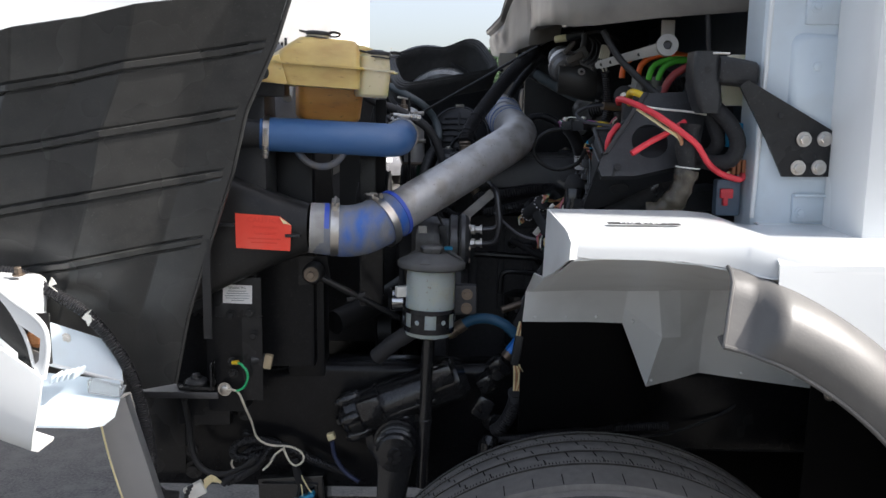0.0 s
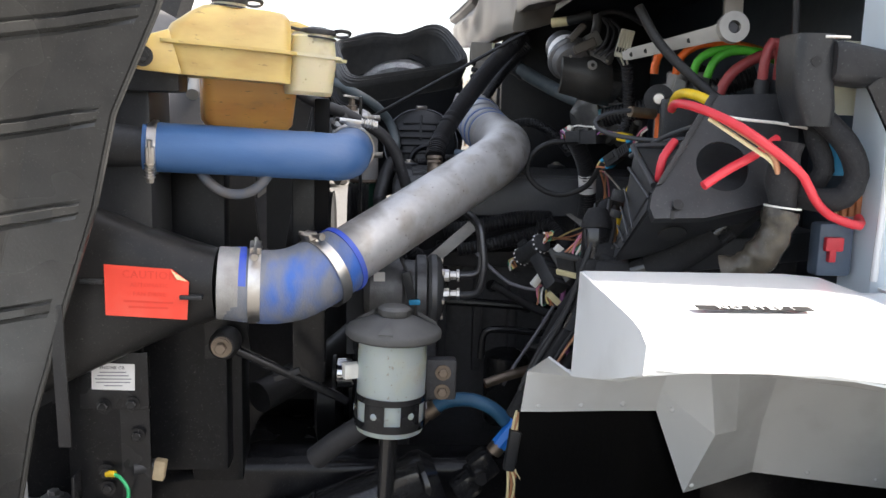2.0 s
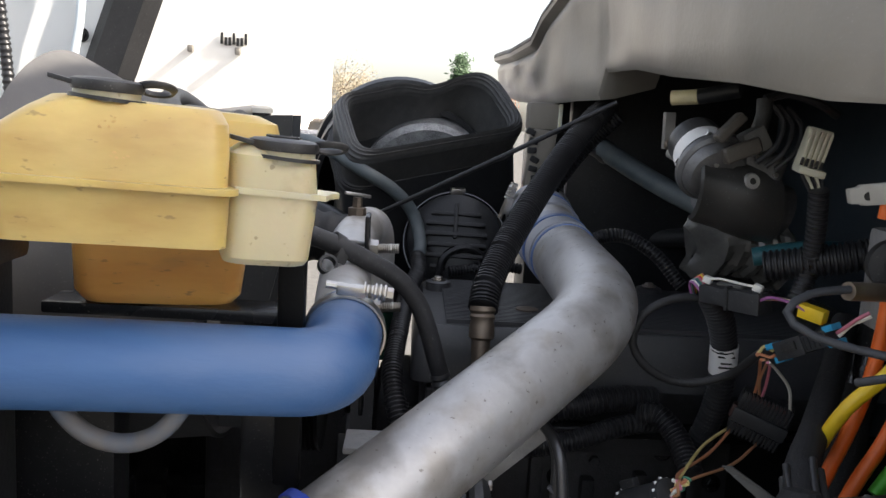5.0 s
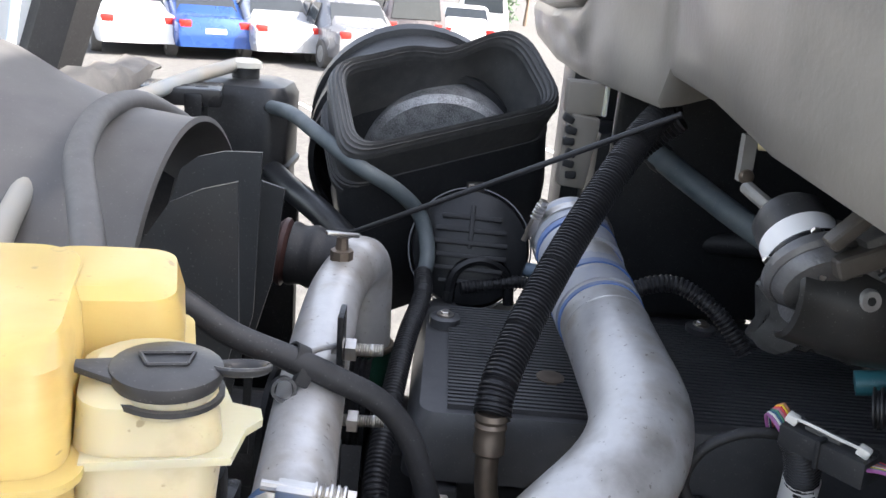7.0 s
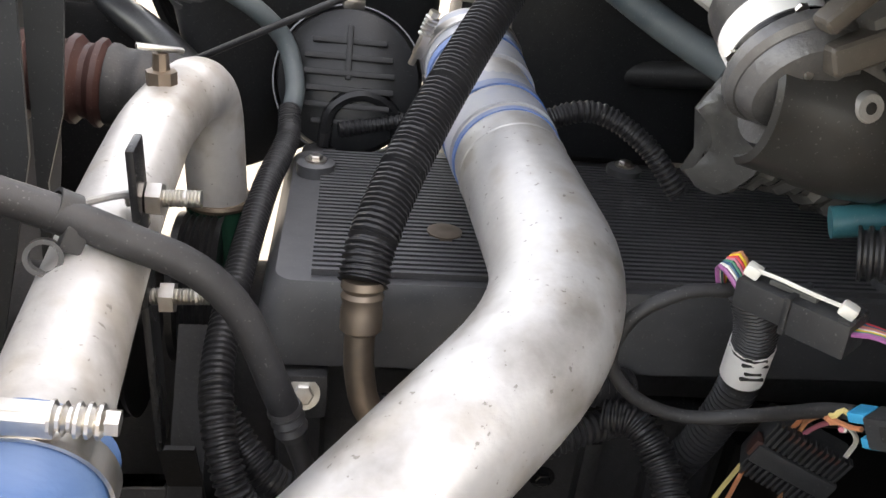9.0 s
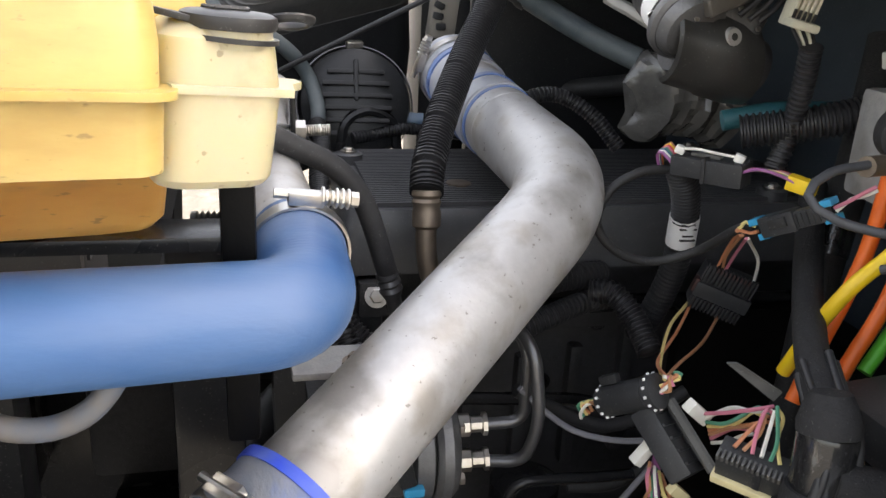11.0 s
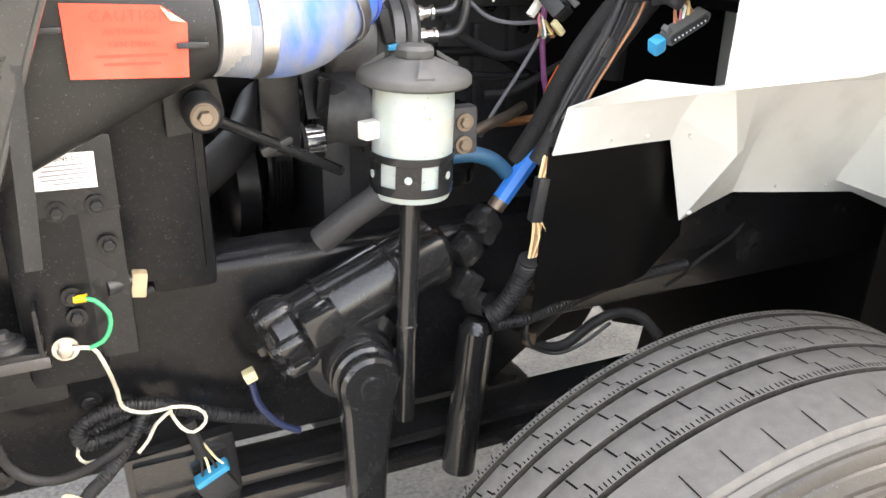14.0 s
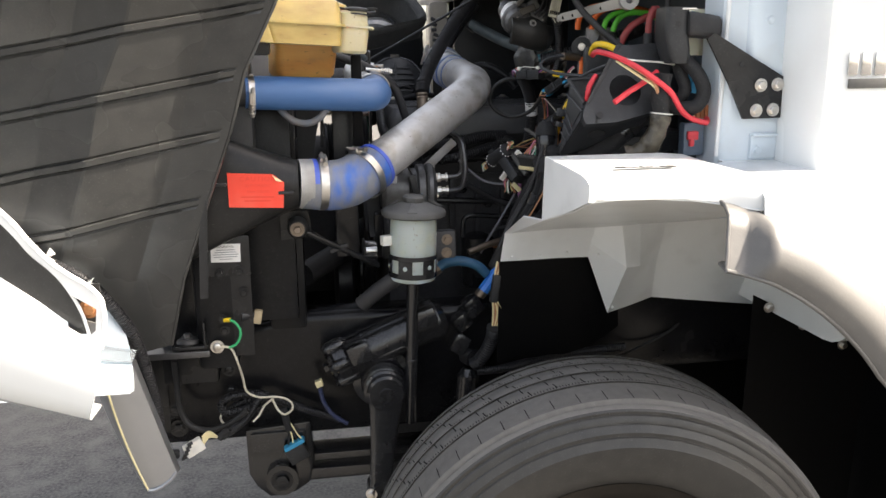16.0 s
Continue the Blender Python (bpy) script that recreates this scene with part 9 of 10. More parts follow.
def control_connector():
    A, B = V(0.276, 2.122, 1.303), V(0.301, 2.065, 1.254)
    c = (A + B) / 2 + V(-0.014, 0.010, -0.012)
    h = thing("control_connector", c, "black unplugged control connector with grey lever and bright wires", "connector")
    m = frame3(c, B - A, (0.6, -0.5, 0.6))
    part("housing", bx(m, (0, 0, 0), (0.078, 0.046, 0.026), 0.003), "boxblack", h)
    for k in range(5):
        part("rib", bx(m, (-0.028 + 0.014 * k, -0.004, 0.0135), (0.003, 0.034, 0.003), 0.0006), "black", h)
    part("inner_row", bx(m, (0.0, 0.012, 0.014), (0.06, 0.008, 0.004), 0.001), "black", h)
    part("lever", sweep([A + V(0, -0.006, 0.004), B + V(0, -0.006, 0.004)], 0.0058, 6, squash=0.6), "greycap", h, "grey locking lever")
    part("white_lock", boxm((0.294, 2.092, 1.306), (0.034, 0.012, 0.014), (10, 40, 15), bevel=0.002), "wirewhite", h, "white lock plate")
    part("white_lock", boxm((0.2535, 2.112, 1.250), (0.012, 0.012, 0.030), (10, 35, 15), bevel=0.002), "wirewhite", h, "white lock plate")
    part("white_lock", boxm((0.279, 2.078, 1.222), (0.030, 0.010, 0.012), (10, 42, 15), bevel=0.002), "cream", h, "cream lock plate")
    fan_wires(h, [V(0.300 + 0.002 * k, 2.088, 1.306 - 0.005 * k) for k in range(8)], [V(0.331 + 0.002 * math.sin(k), 2.03 + 0.003 * k, 1.345 - 0.006 * k) for k in range(8)], (-0.002, -0.010, 0.010), 0.0021, 4)
    fan_wires(h, [V(0.258 + 0.003 * k, 2.105, 1.243 - 0.003 * k) for k in range(7)], [V(0.252 + 0.005 * k, 2.095, 1.206 + 0.003 * math.sin(k * 2)) for k in range(7)], (-0.006, -0.012, 0.0), 0.0019, 5)


def cream_connector():
    TL, TR = V(0.265, 2.008, 1.315), V(0.305, 1.962, 1.313)
    h = thing("cream_base_connector", (TL + TR) / 2, "black rectangular connector with cream base strip", "connector")
    x = (TR - TL).normalized()
    m = frame3((TL + TR) / 2, x, (-0.1, -0.45, 0.9))
    part("housing", bx(m, (0, 0.013, -0.016), (0.064, 0.026, 0.028), 0.002), "boxblack", h)
    part("key", bx(m, (0.006, -0.001, -0.014), (0.007, 0.004, 0.024), 0.001), "black", h)
    part("cream_base", bx(m, (0, 0.011, -0.034), (0.069, 0.030, 0.010), 0.002), "cream", h, "cream plastic strip")
    part("keyhole", bx(m, (0.020, -0.0045, -0.034), (0.005, 0.002, 0.005), 0.0004), "ink", h)
    for k in range(14):
        part("tooth", bx(m, (-0.029 + 0.0045 * k, 0.0, 0.001), (0.0022, 0.010, 0.006), 0.0005), "greycap", h)
    fan_wires(h, [m @ V(-0.02 + 0.008 * k, 0.014, 0.0) for k in range(6)], [V(0.325, 2.015, 1.335 + 0.003 * k) for k in range(6)], (0, 0.0, 0.012), 0.002, 0)


def wide_plug():
    L, R = V(0.328, 1.866, 1.232), V(0.402, 1.870, 1.266)
    h = thing("wide_plug", (L + R) / 2, "wide dark grey plug with blue tip and orange wires", "connector")
    m = frame3((L + R) / 2, R - L, (0.0, -0.35, 1))
    part("housing", loft([ring_rr(m @ V(0, -0.007, 0), m.to_3x3() @ V(1, 0, 0), m.to_3x3() @ V(0, 0, 1), 0.041, 0.0105, 0.010), ring_rr(m @ V(0, 0.012, 0), m.to_3x3() @ V(1, 0, 0), m.to_3x3() @ V(0, 0, 1), 0.041, 0.0105, 0.010)]), "greycap", h)
    part("face", loft([ring_rr(m @ V(0, -0.0085, 0), m.to_3x3() @ V(1, 0, 0), m.to_3x3() @ V(0, 0, 1), 0.036, 0.0072, 0.007), ring_rr(m @ V(0, -0.006, 0), m.to_3x3() @ V(1, 0, 0), m.to_3x3() @ V(0, 0, 1), 0.036, 0.0072, 0.007)]), "ink", h)
    for k in range(9):
        part("pin_mark", bx(m, (-0.029 + 0.0072 * k, -0.0092, -0.001), (0.0022, 0.0015, 0.0022), 0.0004), "paper", h)
    part("blue_tip", bx(m, (-0.052, 0.004, -0.004), (0.021, 0.020, 0.024), 0.005), "cyan", h, "bright blue plug tip")
    part("tip_lever", bx(m, (-0.036, 0.002, 0.014), (0.010, 0.012, 0.018), 0.003, (0, -25, 0)), "greycap", h)
    fan_wires(h, [m @ V(-0.015 + 0.005 * k, 0.008, 0.010) for k in range(8)], [V(0.366 + 0.003 * k, 1.905, 1.285) for k in range(8)], (0, 0.0, 0.006), 0.0024, 6)


def two_way_plug():
    c = V(0.406, 2.150, 1.487)
    h = thing("two_way_plug", c, "black two-way plug with bright blue locks", "connector")
    m = frame3(c, (0.029, -0.063, 0.037), (-0.3, 0.3, 1))
    part("socket", bx(m, (-0.014, 0, 0), (0.040, 0.022, 0.022), 0.002), "boxblack", h)
    part("window", bx(m, (-0.012, -0.012, 0.002), (0.020, 0.003, 0.010), 0.0008), "ink", h)
    part("plug", bx(m, (0.020, 0, 0), (0.034, 0.018, 0.018), 0.002), "boxblack", h)
    for k in range(5):
        part("plug_rib", bx(m, (0.008 + 0.006 * k, -0.0095, 0), (0.002, 0.002, 0.014), 0.0005), "black", h)
    for x, z in ((-0.040, 0.008), (-0.034, -0.009), (0.041, 0.009), (0.041, -0.008)):
        part("lock", bx(m, (x, 0, z), (0.013, 0.016, 0.007), 0.001), "cyan", h, "blue lock clip")
    fan_wires(h, [m @ V(0.045, 0, 0.002), m @ V(0.045, 0, -0.002)], [m @ V(0.09, 0.0, 0.012), m @ V(0.09, 0.0, 0.008)], (0, 0, 0.003), 0.002, 4)
    fan_wires(h, [m @ V(-0.044, 0, 0.002), m @ V(-0.044, 0, -0.003)], [(0.378, 2.20, 1.462), (0.378, 2.20, 1.458)], (0, 0, 0.002), 0.002, 1)


round_plug()
fuse_block()
control_connector()
cream_connector()
wide_plug()
two_way_plug()
def taped_canister():
    h = thing("taped_canister", (0.318, 1.935, 1.325), "glossy black canister taped into the wire harness", "canister")
    part("body", lathe([(0, 0), (0.022, 0), (0.0245, 0.004), (0.0245, 0.050), (0.0235, 0.054), (0, 0.054)], (0.318, 1.940, 1.318), (0.05, 0.1, 1), 32), "gloss", h)
    part("taped_neck", lathe([(0.0, 0), (0.0255, 0), (0.026, 0.008), (0.022, 0.022), (0.016, 0.034), (0, 0.036)], (0.320, 1.945, 1.370), (0.05, 0.25, 1), 24), "tape", h)
    part("taped_foot", lathe([(0.0, 0), (0.027, 0), (0.030, -0.010), (0.028, -0.04), (0, -0.045)], (0.318, 1.940, 1.320), (0.05, 0.1, 1), 24), "tape", h)
    part("strap_end", plate([(0.288, 2.050, 1.382), (0.296, 2.045, 1.384), (0.336, 2.028, 1.360), (0.330, 2.030, 1.350)], 0.003), "greycap", h, "grey strap end")
taped_canister()

def inline_connector():
    A, B = V(0.334, 2.280, 1.516), V(0.385, 2.210, 1.519)
    h = thing("inline_connector", A, "long black inline connector with coloured wires", "connector")
    m = frame3((A + B) / 2, B - A, (0.2, -0.4, 1))
    part("socket", bx(m, (-0.020, 0, 0), (0.042, 0.026, 0.022), 0.002), "boxblack", h)
    part("plug", bx(m, (0.020, 0, -0.001), (0.044, 0.030, 0.026), 0.002), "boxblack", h)
    part("latch", bx(m, (-0.004, 0, 0.014), (0.034, 0.010, 0.004), 0.001), "greycap", h)
    part("collar", bx(m, (-0.001, 0, 0), (0.005, 0.034, 0.029), 0.0015), "black", h)
    for k in range(5):
        part("rib", bx(m, (0.036 + 0.0012 * (k % 2), -0.012 + 0.006 * k, 0.010), (0.008, 0.0025, 0.008), 0.0006), "black", h)
    names = ("purple", "wiregreen2", "yellow", "wirewhite", "pinkwire", "orange2", "bluehose", "red")
    for k in range(8):
        y = -0.010 + 0.0028 * k
        part("wire", wire([m @ V(0.040, y, 0.004), m @ V(0.058, y * 1.2, 0.011 - 0.001 * k), m @ V(0.082, y * 0.7, 0.006), m @ V(0.105, y * 0.4, -0.004)], 0.0019, 6, 0.006), names[k], h)
        part("wire", wire([m @ V(-0.040, y, 0.002), m @ V(-0.052, y, 0.012 + 0.001 * k), m @ V(-0.062, y * 0.6 + 0.004, 0.006), m @ V(-0.060, y * 0.4 + 0.008, -0.016)], 0.0019, 6, 0.006), names[(k * 3) % 8], h)
    for x in (-0.034, 0.034):
        part("tie_head", bx(m, (x, -0.004, 0.017), (0.011, 0.010, 0.009), 0.002, (0, 20, 15)), "wirewhite", h, "white cable tie head")
    part("tie_tail", wire([m @ V(-0.034, -0.004, 0.018), m @ V(-0.010, -0.010, 0.022), m @ V(0.010, -0.008, 0.020), m @ V(0.034, -0.004, 0.018)], 0.0016, 6, 0.006), "wirewhite", h, "white cable tie tail")
    part("tag", bx(m, (0.100, 0.0, -0.002), (0.030, 0.014, 0.016), 0.002, (0, 10, 0)), "yellow", h, "yellow tape tag")


inline_connector()
hose_thing("engine_conduit", [(0.345, 2.285, 1.512), (0.370, 2.305, 1.475), (0.388, 2.328, 1.43), (0.395, 2.345, 1.37), (0.388, 2.36, 1.31), (0.37, 2.375, 1.25)], 0.0165, "loom", "ribbed black conduit with white printed sleeve", "conduit", 0.006)
slv = single("printed_sleeve", sweep([(0.3875, 2.327, 1.437), (0.3925, 2.337, 1.398)], 0.0185, 24), "paper", "white printed sleeve on the conduit", "label sleeve")
for k, (w, z) in enumerate(((0.018, 1.429), (0.022, 1.423), (0.014, 1.414), (0.020, 1.408))):
    part("print_bar", boxm((0.386 + 0.001 * k, 2.3125 + 0.0012 * k, z), (w, 0.003, 0.0022), bevel=0), "ink", slv)
hose_thing("looped_lead", [(0.338, 2.29, 1.505), (0.300, 2.29, 1.502), (0.265, 2.29, 1.480), (0.254, 2.29, 1.442), (0.278, 2.285, 1.410), (0.322, 2.28, 1.396), (0.370, 2.26, 1.415), (0.385, 2.215, 1.455), (0.392, 2.195, 1.468)], 0.0055, "rubber", "looped black lead to the blue plug", "wire")
hose_thing("conduit_stub", [(0.30, 2.385, 1.315), (0.325, 2.37, 1.318), (0.345, 2.34, 1.295), (0.352, 2.30, 1.265)], 0.0155, "loom", "capped ribbed conduit stub", "conduit", 0.006)
hose_thing("side_conduit", [(0.09, 2.40, 1.30), (0.18, 2.39, 1.315), (0.26, 2.40, 1.33), (0.33, 2.41, 1.33)], 0.017, "loom", "ribbed black conduit along the engine", "conduit", 0.007)
hose_thing("side_conduit", [(0.12, 2.36, 1.265), (0.20, 2.36, 1.28), (0.28, 2.38, 1.30), (0.34, 2.40, 1.30)], 0.014, "loom", "ribbed black conduit along the engine", "conduit", 0.007)
hose_thing("grey_thin_lead", [(0.145, 2.20, 1.285), (0.175, 2.20, 1.255), (0.215, 2.20, 1.225), (0.26, 2.19, 1.215), (0.30, 2.18, 1.217)], 0.0035, "greyl", "thin grey lead along the engine side", "wire")
hose_thing("grey_thin_lead", [(0.300, 2.172, 1.188), (0.268, 2.185, 1.125), (0.230, 2.205, 1.052), (0.21, 2.21, 1.01)], 0.0035, "greyl", "thin grey dangling lead", "wire")
hose_thing("purple_lead", [(0.325, 2.20, 1.245), (0.320, 2.195, 1.19), (0.328, 2.195, 1.12), (0.345, 2.20, 1.06)], 0.0055, "purple", "purple insulated lead by the harness", "wire")
trunk = hose_thing("black_trunk_harness", [(0.509, 2.260, 1.491), (0.470, 2.200, 1.443), (0.411, 2.110, 1.409), (0.348, 2.01, 1.395), (0.328, 1.955, 1.365), (0.315, 1.935, 1.330), (0.305, 1.94, 1.27), (0.285, 1.955, 1.21), (0.255, 1.965, 1.15), (0.225, 1.97, 1.09), (0.20, 1.985, 1.03)], 0.0155, "tape", "thick black taped trunk harness", "wire harness")
for a, b, r in ((V(0.340, 1.988, 1.384), V(0.332, 1.966, 1.371), 0.0174), (V(0.291, 1.951, 1.228), V(0.281, 1.957, 1.200), 0.0172), (V(0.240, 1.968, 1.120), V(0.230, 1.969, 1.100), 0.0172)):
    part("tape_band", sweep([a, a.lerp(b, 0.5), b], r, 14), "gloss", trunk, "glossy tape band")
part("branch_tie", lathe([(0.0175, -0.003), (0.0190, -0.002), (0.0190, 0.002), (0.0175, 0.003)], (0.310, 1.938, 1.30), (0.2, -0.05, 1), 18), "greycap", trunk, "cable tie")
hose_thing("black_branch_harness", [(0.315, 1.935, 1.34), (0.34, 1.90, 1.315), (0.325, 1.885, 1.30), (0.335, 1.85, 1.285)], 0.011, "tape", "black taped branch harness", "wire harness")
hose_thing("black_branch_harness", [(0.33, 1.95, 1.31), (0.29, 2.0, 1.22), (0.265, 2.03, 1.15), (0.25, 2.06, 1.08), (0.22, 2.09, 1.0)], 0.016, "tape", "black taped branch harness", "wire harness")
hose_thing("black_branch_harness", [(0.32, 1.93, 1.335), (0.40, 1.90, 1.325), (0.50, 1.88, 1.325), (0.62, 1.86, 1.33)], 0.018, "tape", "black taped branch harness", "wire harness")
hose_thing("orange_hidden_wire", [(0.285, 2.07, 1.16), (0.27, 2.08, 1.12), (0.262, 2.08, 1.08)], 0.006, "orange", "orange and yellow wires behind the harness", "wire")
hose_thing("rusty_line", [(0.32, 2.25, 1.05), (0.27, 2.22, 1.042), (0.22, 2.20, 1.035), (0.17, 2.19, 1.02)], 0.010, "brass", "tarnished metal line behind the reservoir", "pipe")
hose_thing("white_plug_conduit", [(0.425, 2.20, 1.655), (0.435, 2.215, 1.61), (0.440, 2.23, 1.56), (0.430, 2.23, 1.52)], 0.011, "loom", "ribbed conduit below the white plug", "conduit", 0.006)


def white_plug():
    h = thing("white_plug", (0.41, 2.22, 1.66), "yellowed white plug with fanned wires", "connector")
    part("housing", boxm((0.424, 2.225, 1.698), (0.027, 0.022, 0.054), (5, 12, -10), bevel=0.003), "creamwhite", h)
    m = pose(0.424, 2.225, 1.698, 5, 12, -10)
    for k in range(5):
        part("housing_rib", bx(m, (-0.011 + 0.0055 * k, -0.0125, 0.003), (0.0034, 0.005, 0.042), 0.0012), "creamwhite", h)
        part("cavity", bx(m, (-0.011 + 0.0055 * k, -0.0152, -0.013), (0.0035, 0.001, 0.009), 0.0003), "ink", h)
    part("collar", boxm((0.419, 2.215, 1.675), (0.031, 0.025, 0.009), (5, 12, -10), bevel=0.003), "creamwhite", h)
    for k in range(5):
        part("wire", wire([(0.409 + 0.0055 * k, 2.215, 1.672), (0.414 + 0.0045 * k, 2.208, 1.66), (0.420 + 0.003 * k, 2.205, 1.648)], 0.0022, 6), "creamwhite" if k % 2 else "tape", h)
    return h


M["creamwhite"] = mat("yellowed_white_plastic", (0.50, 0.48, 0.38), 0.5, scale=40, amount=0.4)
white_plug()
hose_thing("cowl_tubes", [(0.40, 2.30, 1.56), (0.46, 2.28, 1.575), (0.55, 2.26, 1.58), (0.65, 2.25, 1.60)], 0.012, "teal", "dull teal tube below the cowl", "pipe")
hose_thing("cowl_conduit", [(0.40, 2.26, 1.555), (0.47, 2.22, 1.575), (0.55, 2.19, 1.60), (0.66, 2.15, 1.64)], 0.018, "loom", "thick ribbed conduit below the cowl", "conduit", 0.007)
for k, (dx, dz, r, m) in enumerate(((0.016, 0.006, 0.0042, "rubber"), (-0.014, 0.010, 0.0035, "loom"), (0.004, 0.017, 0.0038, "loom"), (-0.018, -0.004, 0.0045, "rubber"), (0.021, -0.006, 0.0026, "wirebrown"))):
    w = 0.004 * math.sin(k * 2.1)
    hose_thing("trunk_side_wire", [(0.348 + dx - w, 2.005, 1.395 + dz), (0.325 + dx, 1.930, 1.350 + dz), (0.302 + dx + w, 1.925, 1.275 + dz), (0.282 + dx, 1.942 + w, 1.21 + dz), (0.252 + dx - w, 1.952, 1.15 + dz), (0.222 + dx, 1.958, 1.09 + dz)], r, m, "thin wire strapped along the trunk harness", "wire")
hose_thing("rusty_tube", [(0.262, 2.27, 1.019), (0.308, 2.27, 1.015), (0.361, 2.27, 1.018), (0.42, 2.27, 1.023), (0.46, 2.28, 1.03)], 0.0085, "rust", "rusty steel tube low on the engine", "pipe")
hose_thing("formed_pipe", [(0.169, 2.27, 1.05), (0.170, 2.27, 1.085), (0.177, 2.27, 1.107), (0.206, 2.27, 1.112), (0.281, 2.275, 1.105), (0.34, 2.28, 1.10)], 0.0075, "blackmetal", "bent black steel pipe on the engine side", "pipe")
hose_thing("engine_side_hose", [(0.20, 2.36, 1.19), (0.27, 2.36, 1.15), (0.33, 2.36, 1.125), (0.39, 2.36, 1.135), (0.45, 2.36, 1.17)], 0.0095, "hose", "black rubber hose along the engine block", "hose")
hose_thing("engine_side_hose", [(0.27, 2.32, 1.06), (0.33, 2.31, 1.065), (0.40, 2.32, 1.09), (0.46, 2.33, 1.11)], 0.0080, "rubber", "black rubber hose along the engine block", "hose")
for x, z in ((0.28, 1.18), (0.36, 1.04), (0.44, 1.10), (0.52, 0.99), (0.40, 1.21)):
    single("block_bolt", bolt_bm((x, 2.541, z), (0, -1, 0), 0.009, 0.010), "darkcast", "dark hex bolt on the engine block", "bolt", group="bolts on the engine block")
wide = hose_thing("dark_trunk_conduit", [(0.60, 2.30, 1.66), (0.56, 2.26, 1.52), (0.52, 2.23, 1.40), (0.49, 2.20, 1.25), (0.48, 2.20, 1.1)], 0.022, "tape", "wide black conduit falling behind the box", "conduit")
part("tape_band", sweep([(0.535, 2.242, 1.45), (0.524, 2.233, 1.415)], 0.0236, 18), "gloss", wide, "glossy tape band")


def heater_box():
    h = thing("heater_box", (0.5, 3.35, 0.9), "dark heater housing against the firewall", "heater box")
    part("housing", boxm((0.47, 3.36, 1.36), (0.46, 0.16, 0.86), bevel=0.03), "black", h)
    part("duct", boxm((0.40, 3.22, 1.50), (0.24, 0.16, 0.30), bevel=0.03), "black", h)
    part("pipe", sweep(rounded([(0.30, 3.05, 1.42), (0.45, 3.02, 1.48), (0.62, 2.9, 1.52)], 0.05), 0.02, 14), "rubber", h)
    part("flange", lathe([(0, 0), (0.07, 0.0), (0.07, 0.02), (0.05, 0.03), (0, 0.03)], (0.45, 3.13, 1.58), (0, -1, 0), 24), "blackmetal", h)
    return h


heater_box()


# ---- cab body above and behind, which shades the bay ----
def cab_body():
    h = thing("cab_shell", (2.2, 2.6, 0.9), "tall white truck cab and sleeper body", "cab")
    rings = []
    for x, zt, y0, y1 in ((0.92, 1.95, 1.50, 3.76), (1.30, 2.9, 1.52, 3.74), (1.75, 3.7, 1.56, 3.70), (4.2, 3.85, 1.50, 3.76)):
        rings.append(ring_rr((x, (y0 + y1) / 2, (zt + 0.9) / 2), (0, 1, 0), (0, 0, 1), (y1 - y0) / 2, (zt - 0.9) / 2, 0.12))
    part("shell", loft(rings), "white", h)
    return h


cab_body()


# ---- parking lot beyond ----
def building():
    h = thing("warehouse_building", (-12, 40, G), "large white flat-roofed building with sign bars", "building")
    part("wall", boxm((-22.5, 46.0, 4.4), (34.0, 16.0, 9.2), bevel=0.05), "bldwhite", h)
    part("side_wall", boxm((-14.6, 37.6, 4.3), (1.2, 1.6, 8.6), bevel=0.05), "bldtan", h, "tan corner wall")
    part("roof_edge", boxm((-22.5, 46.0, 9.1), (34.4, 16.4, 0.3), bevel=0.05), "bldwhite", h)
    for k in range(7):
        part("sign_bar", boxm((-8.6 + 0.17 * k, 37.92, 4.6 + (0.12 if k % 3 == 0 else 0)), (0.11, 0.10, 0.34 + (0.14 if k % 3 == 0 else 0)), bevel=0.02), "ink", h)
    for x in (-12.5, -9.9, -7.9):
        w = part("wall_lamp", boxm((x, 37.85, 4.2), (0.22, 0.3, 0.3), bevel=0.04), "cowl", h)
    return h


M["bldwhite"] = mat("white_stucco", (0.80, 0.78, 0.74), 0.8, col2=(0.74, 0.72, 0.68), scale=1.5, amount=0.4, bump=0.1, stain=(0.66, 0.63, 0.58), stain_scale=0.3, stain_amt=0.3)
M["bldtan"] = mat("tan_stucco", (0.52, 0.42, 0.30), 0.8, scale=1.5, amount=0.4, bump=0.1)
building()


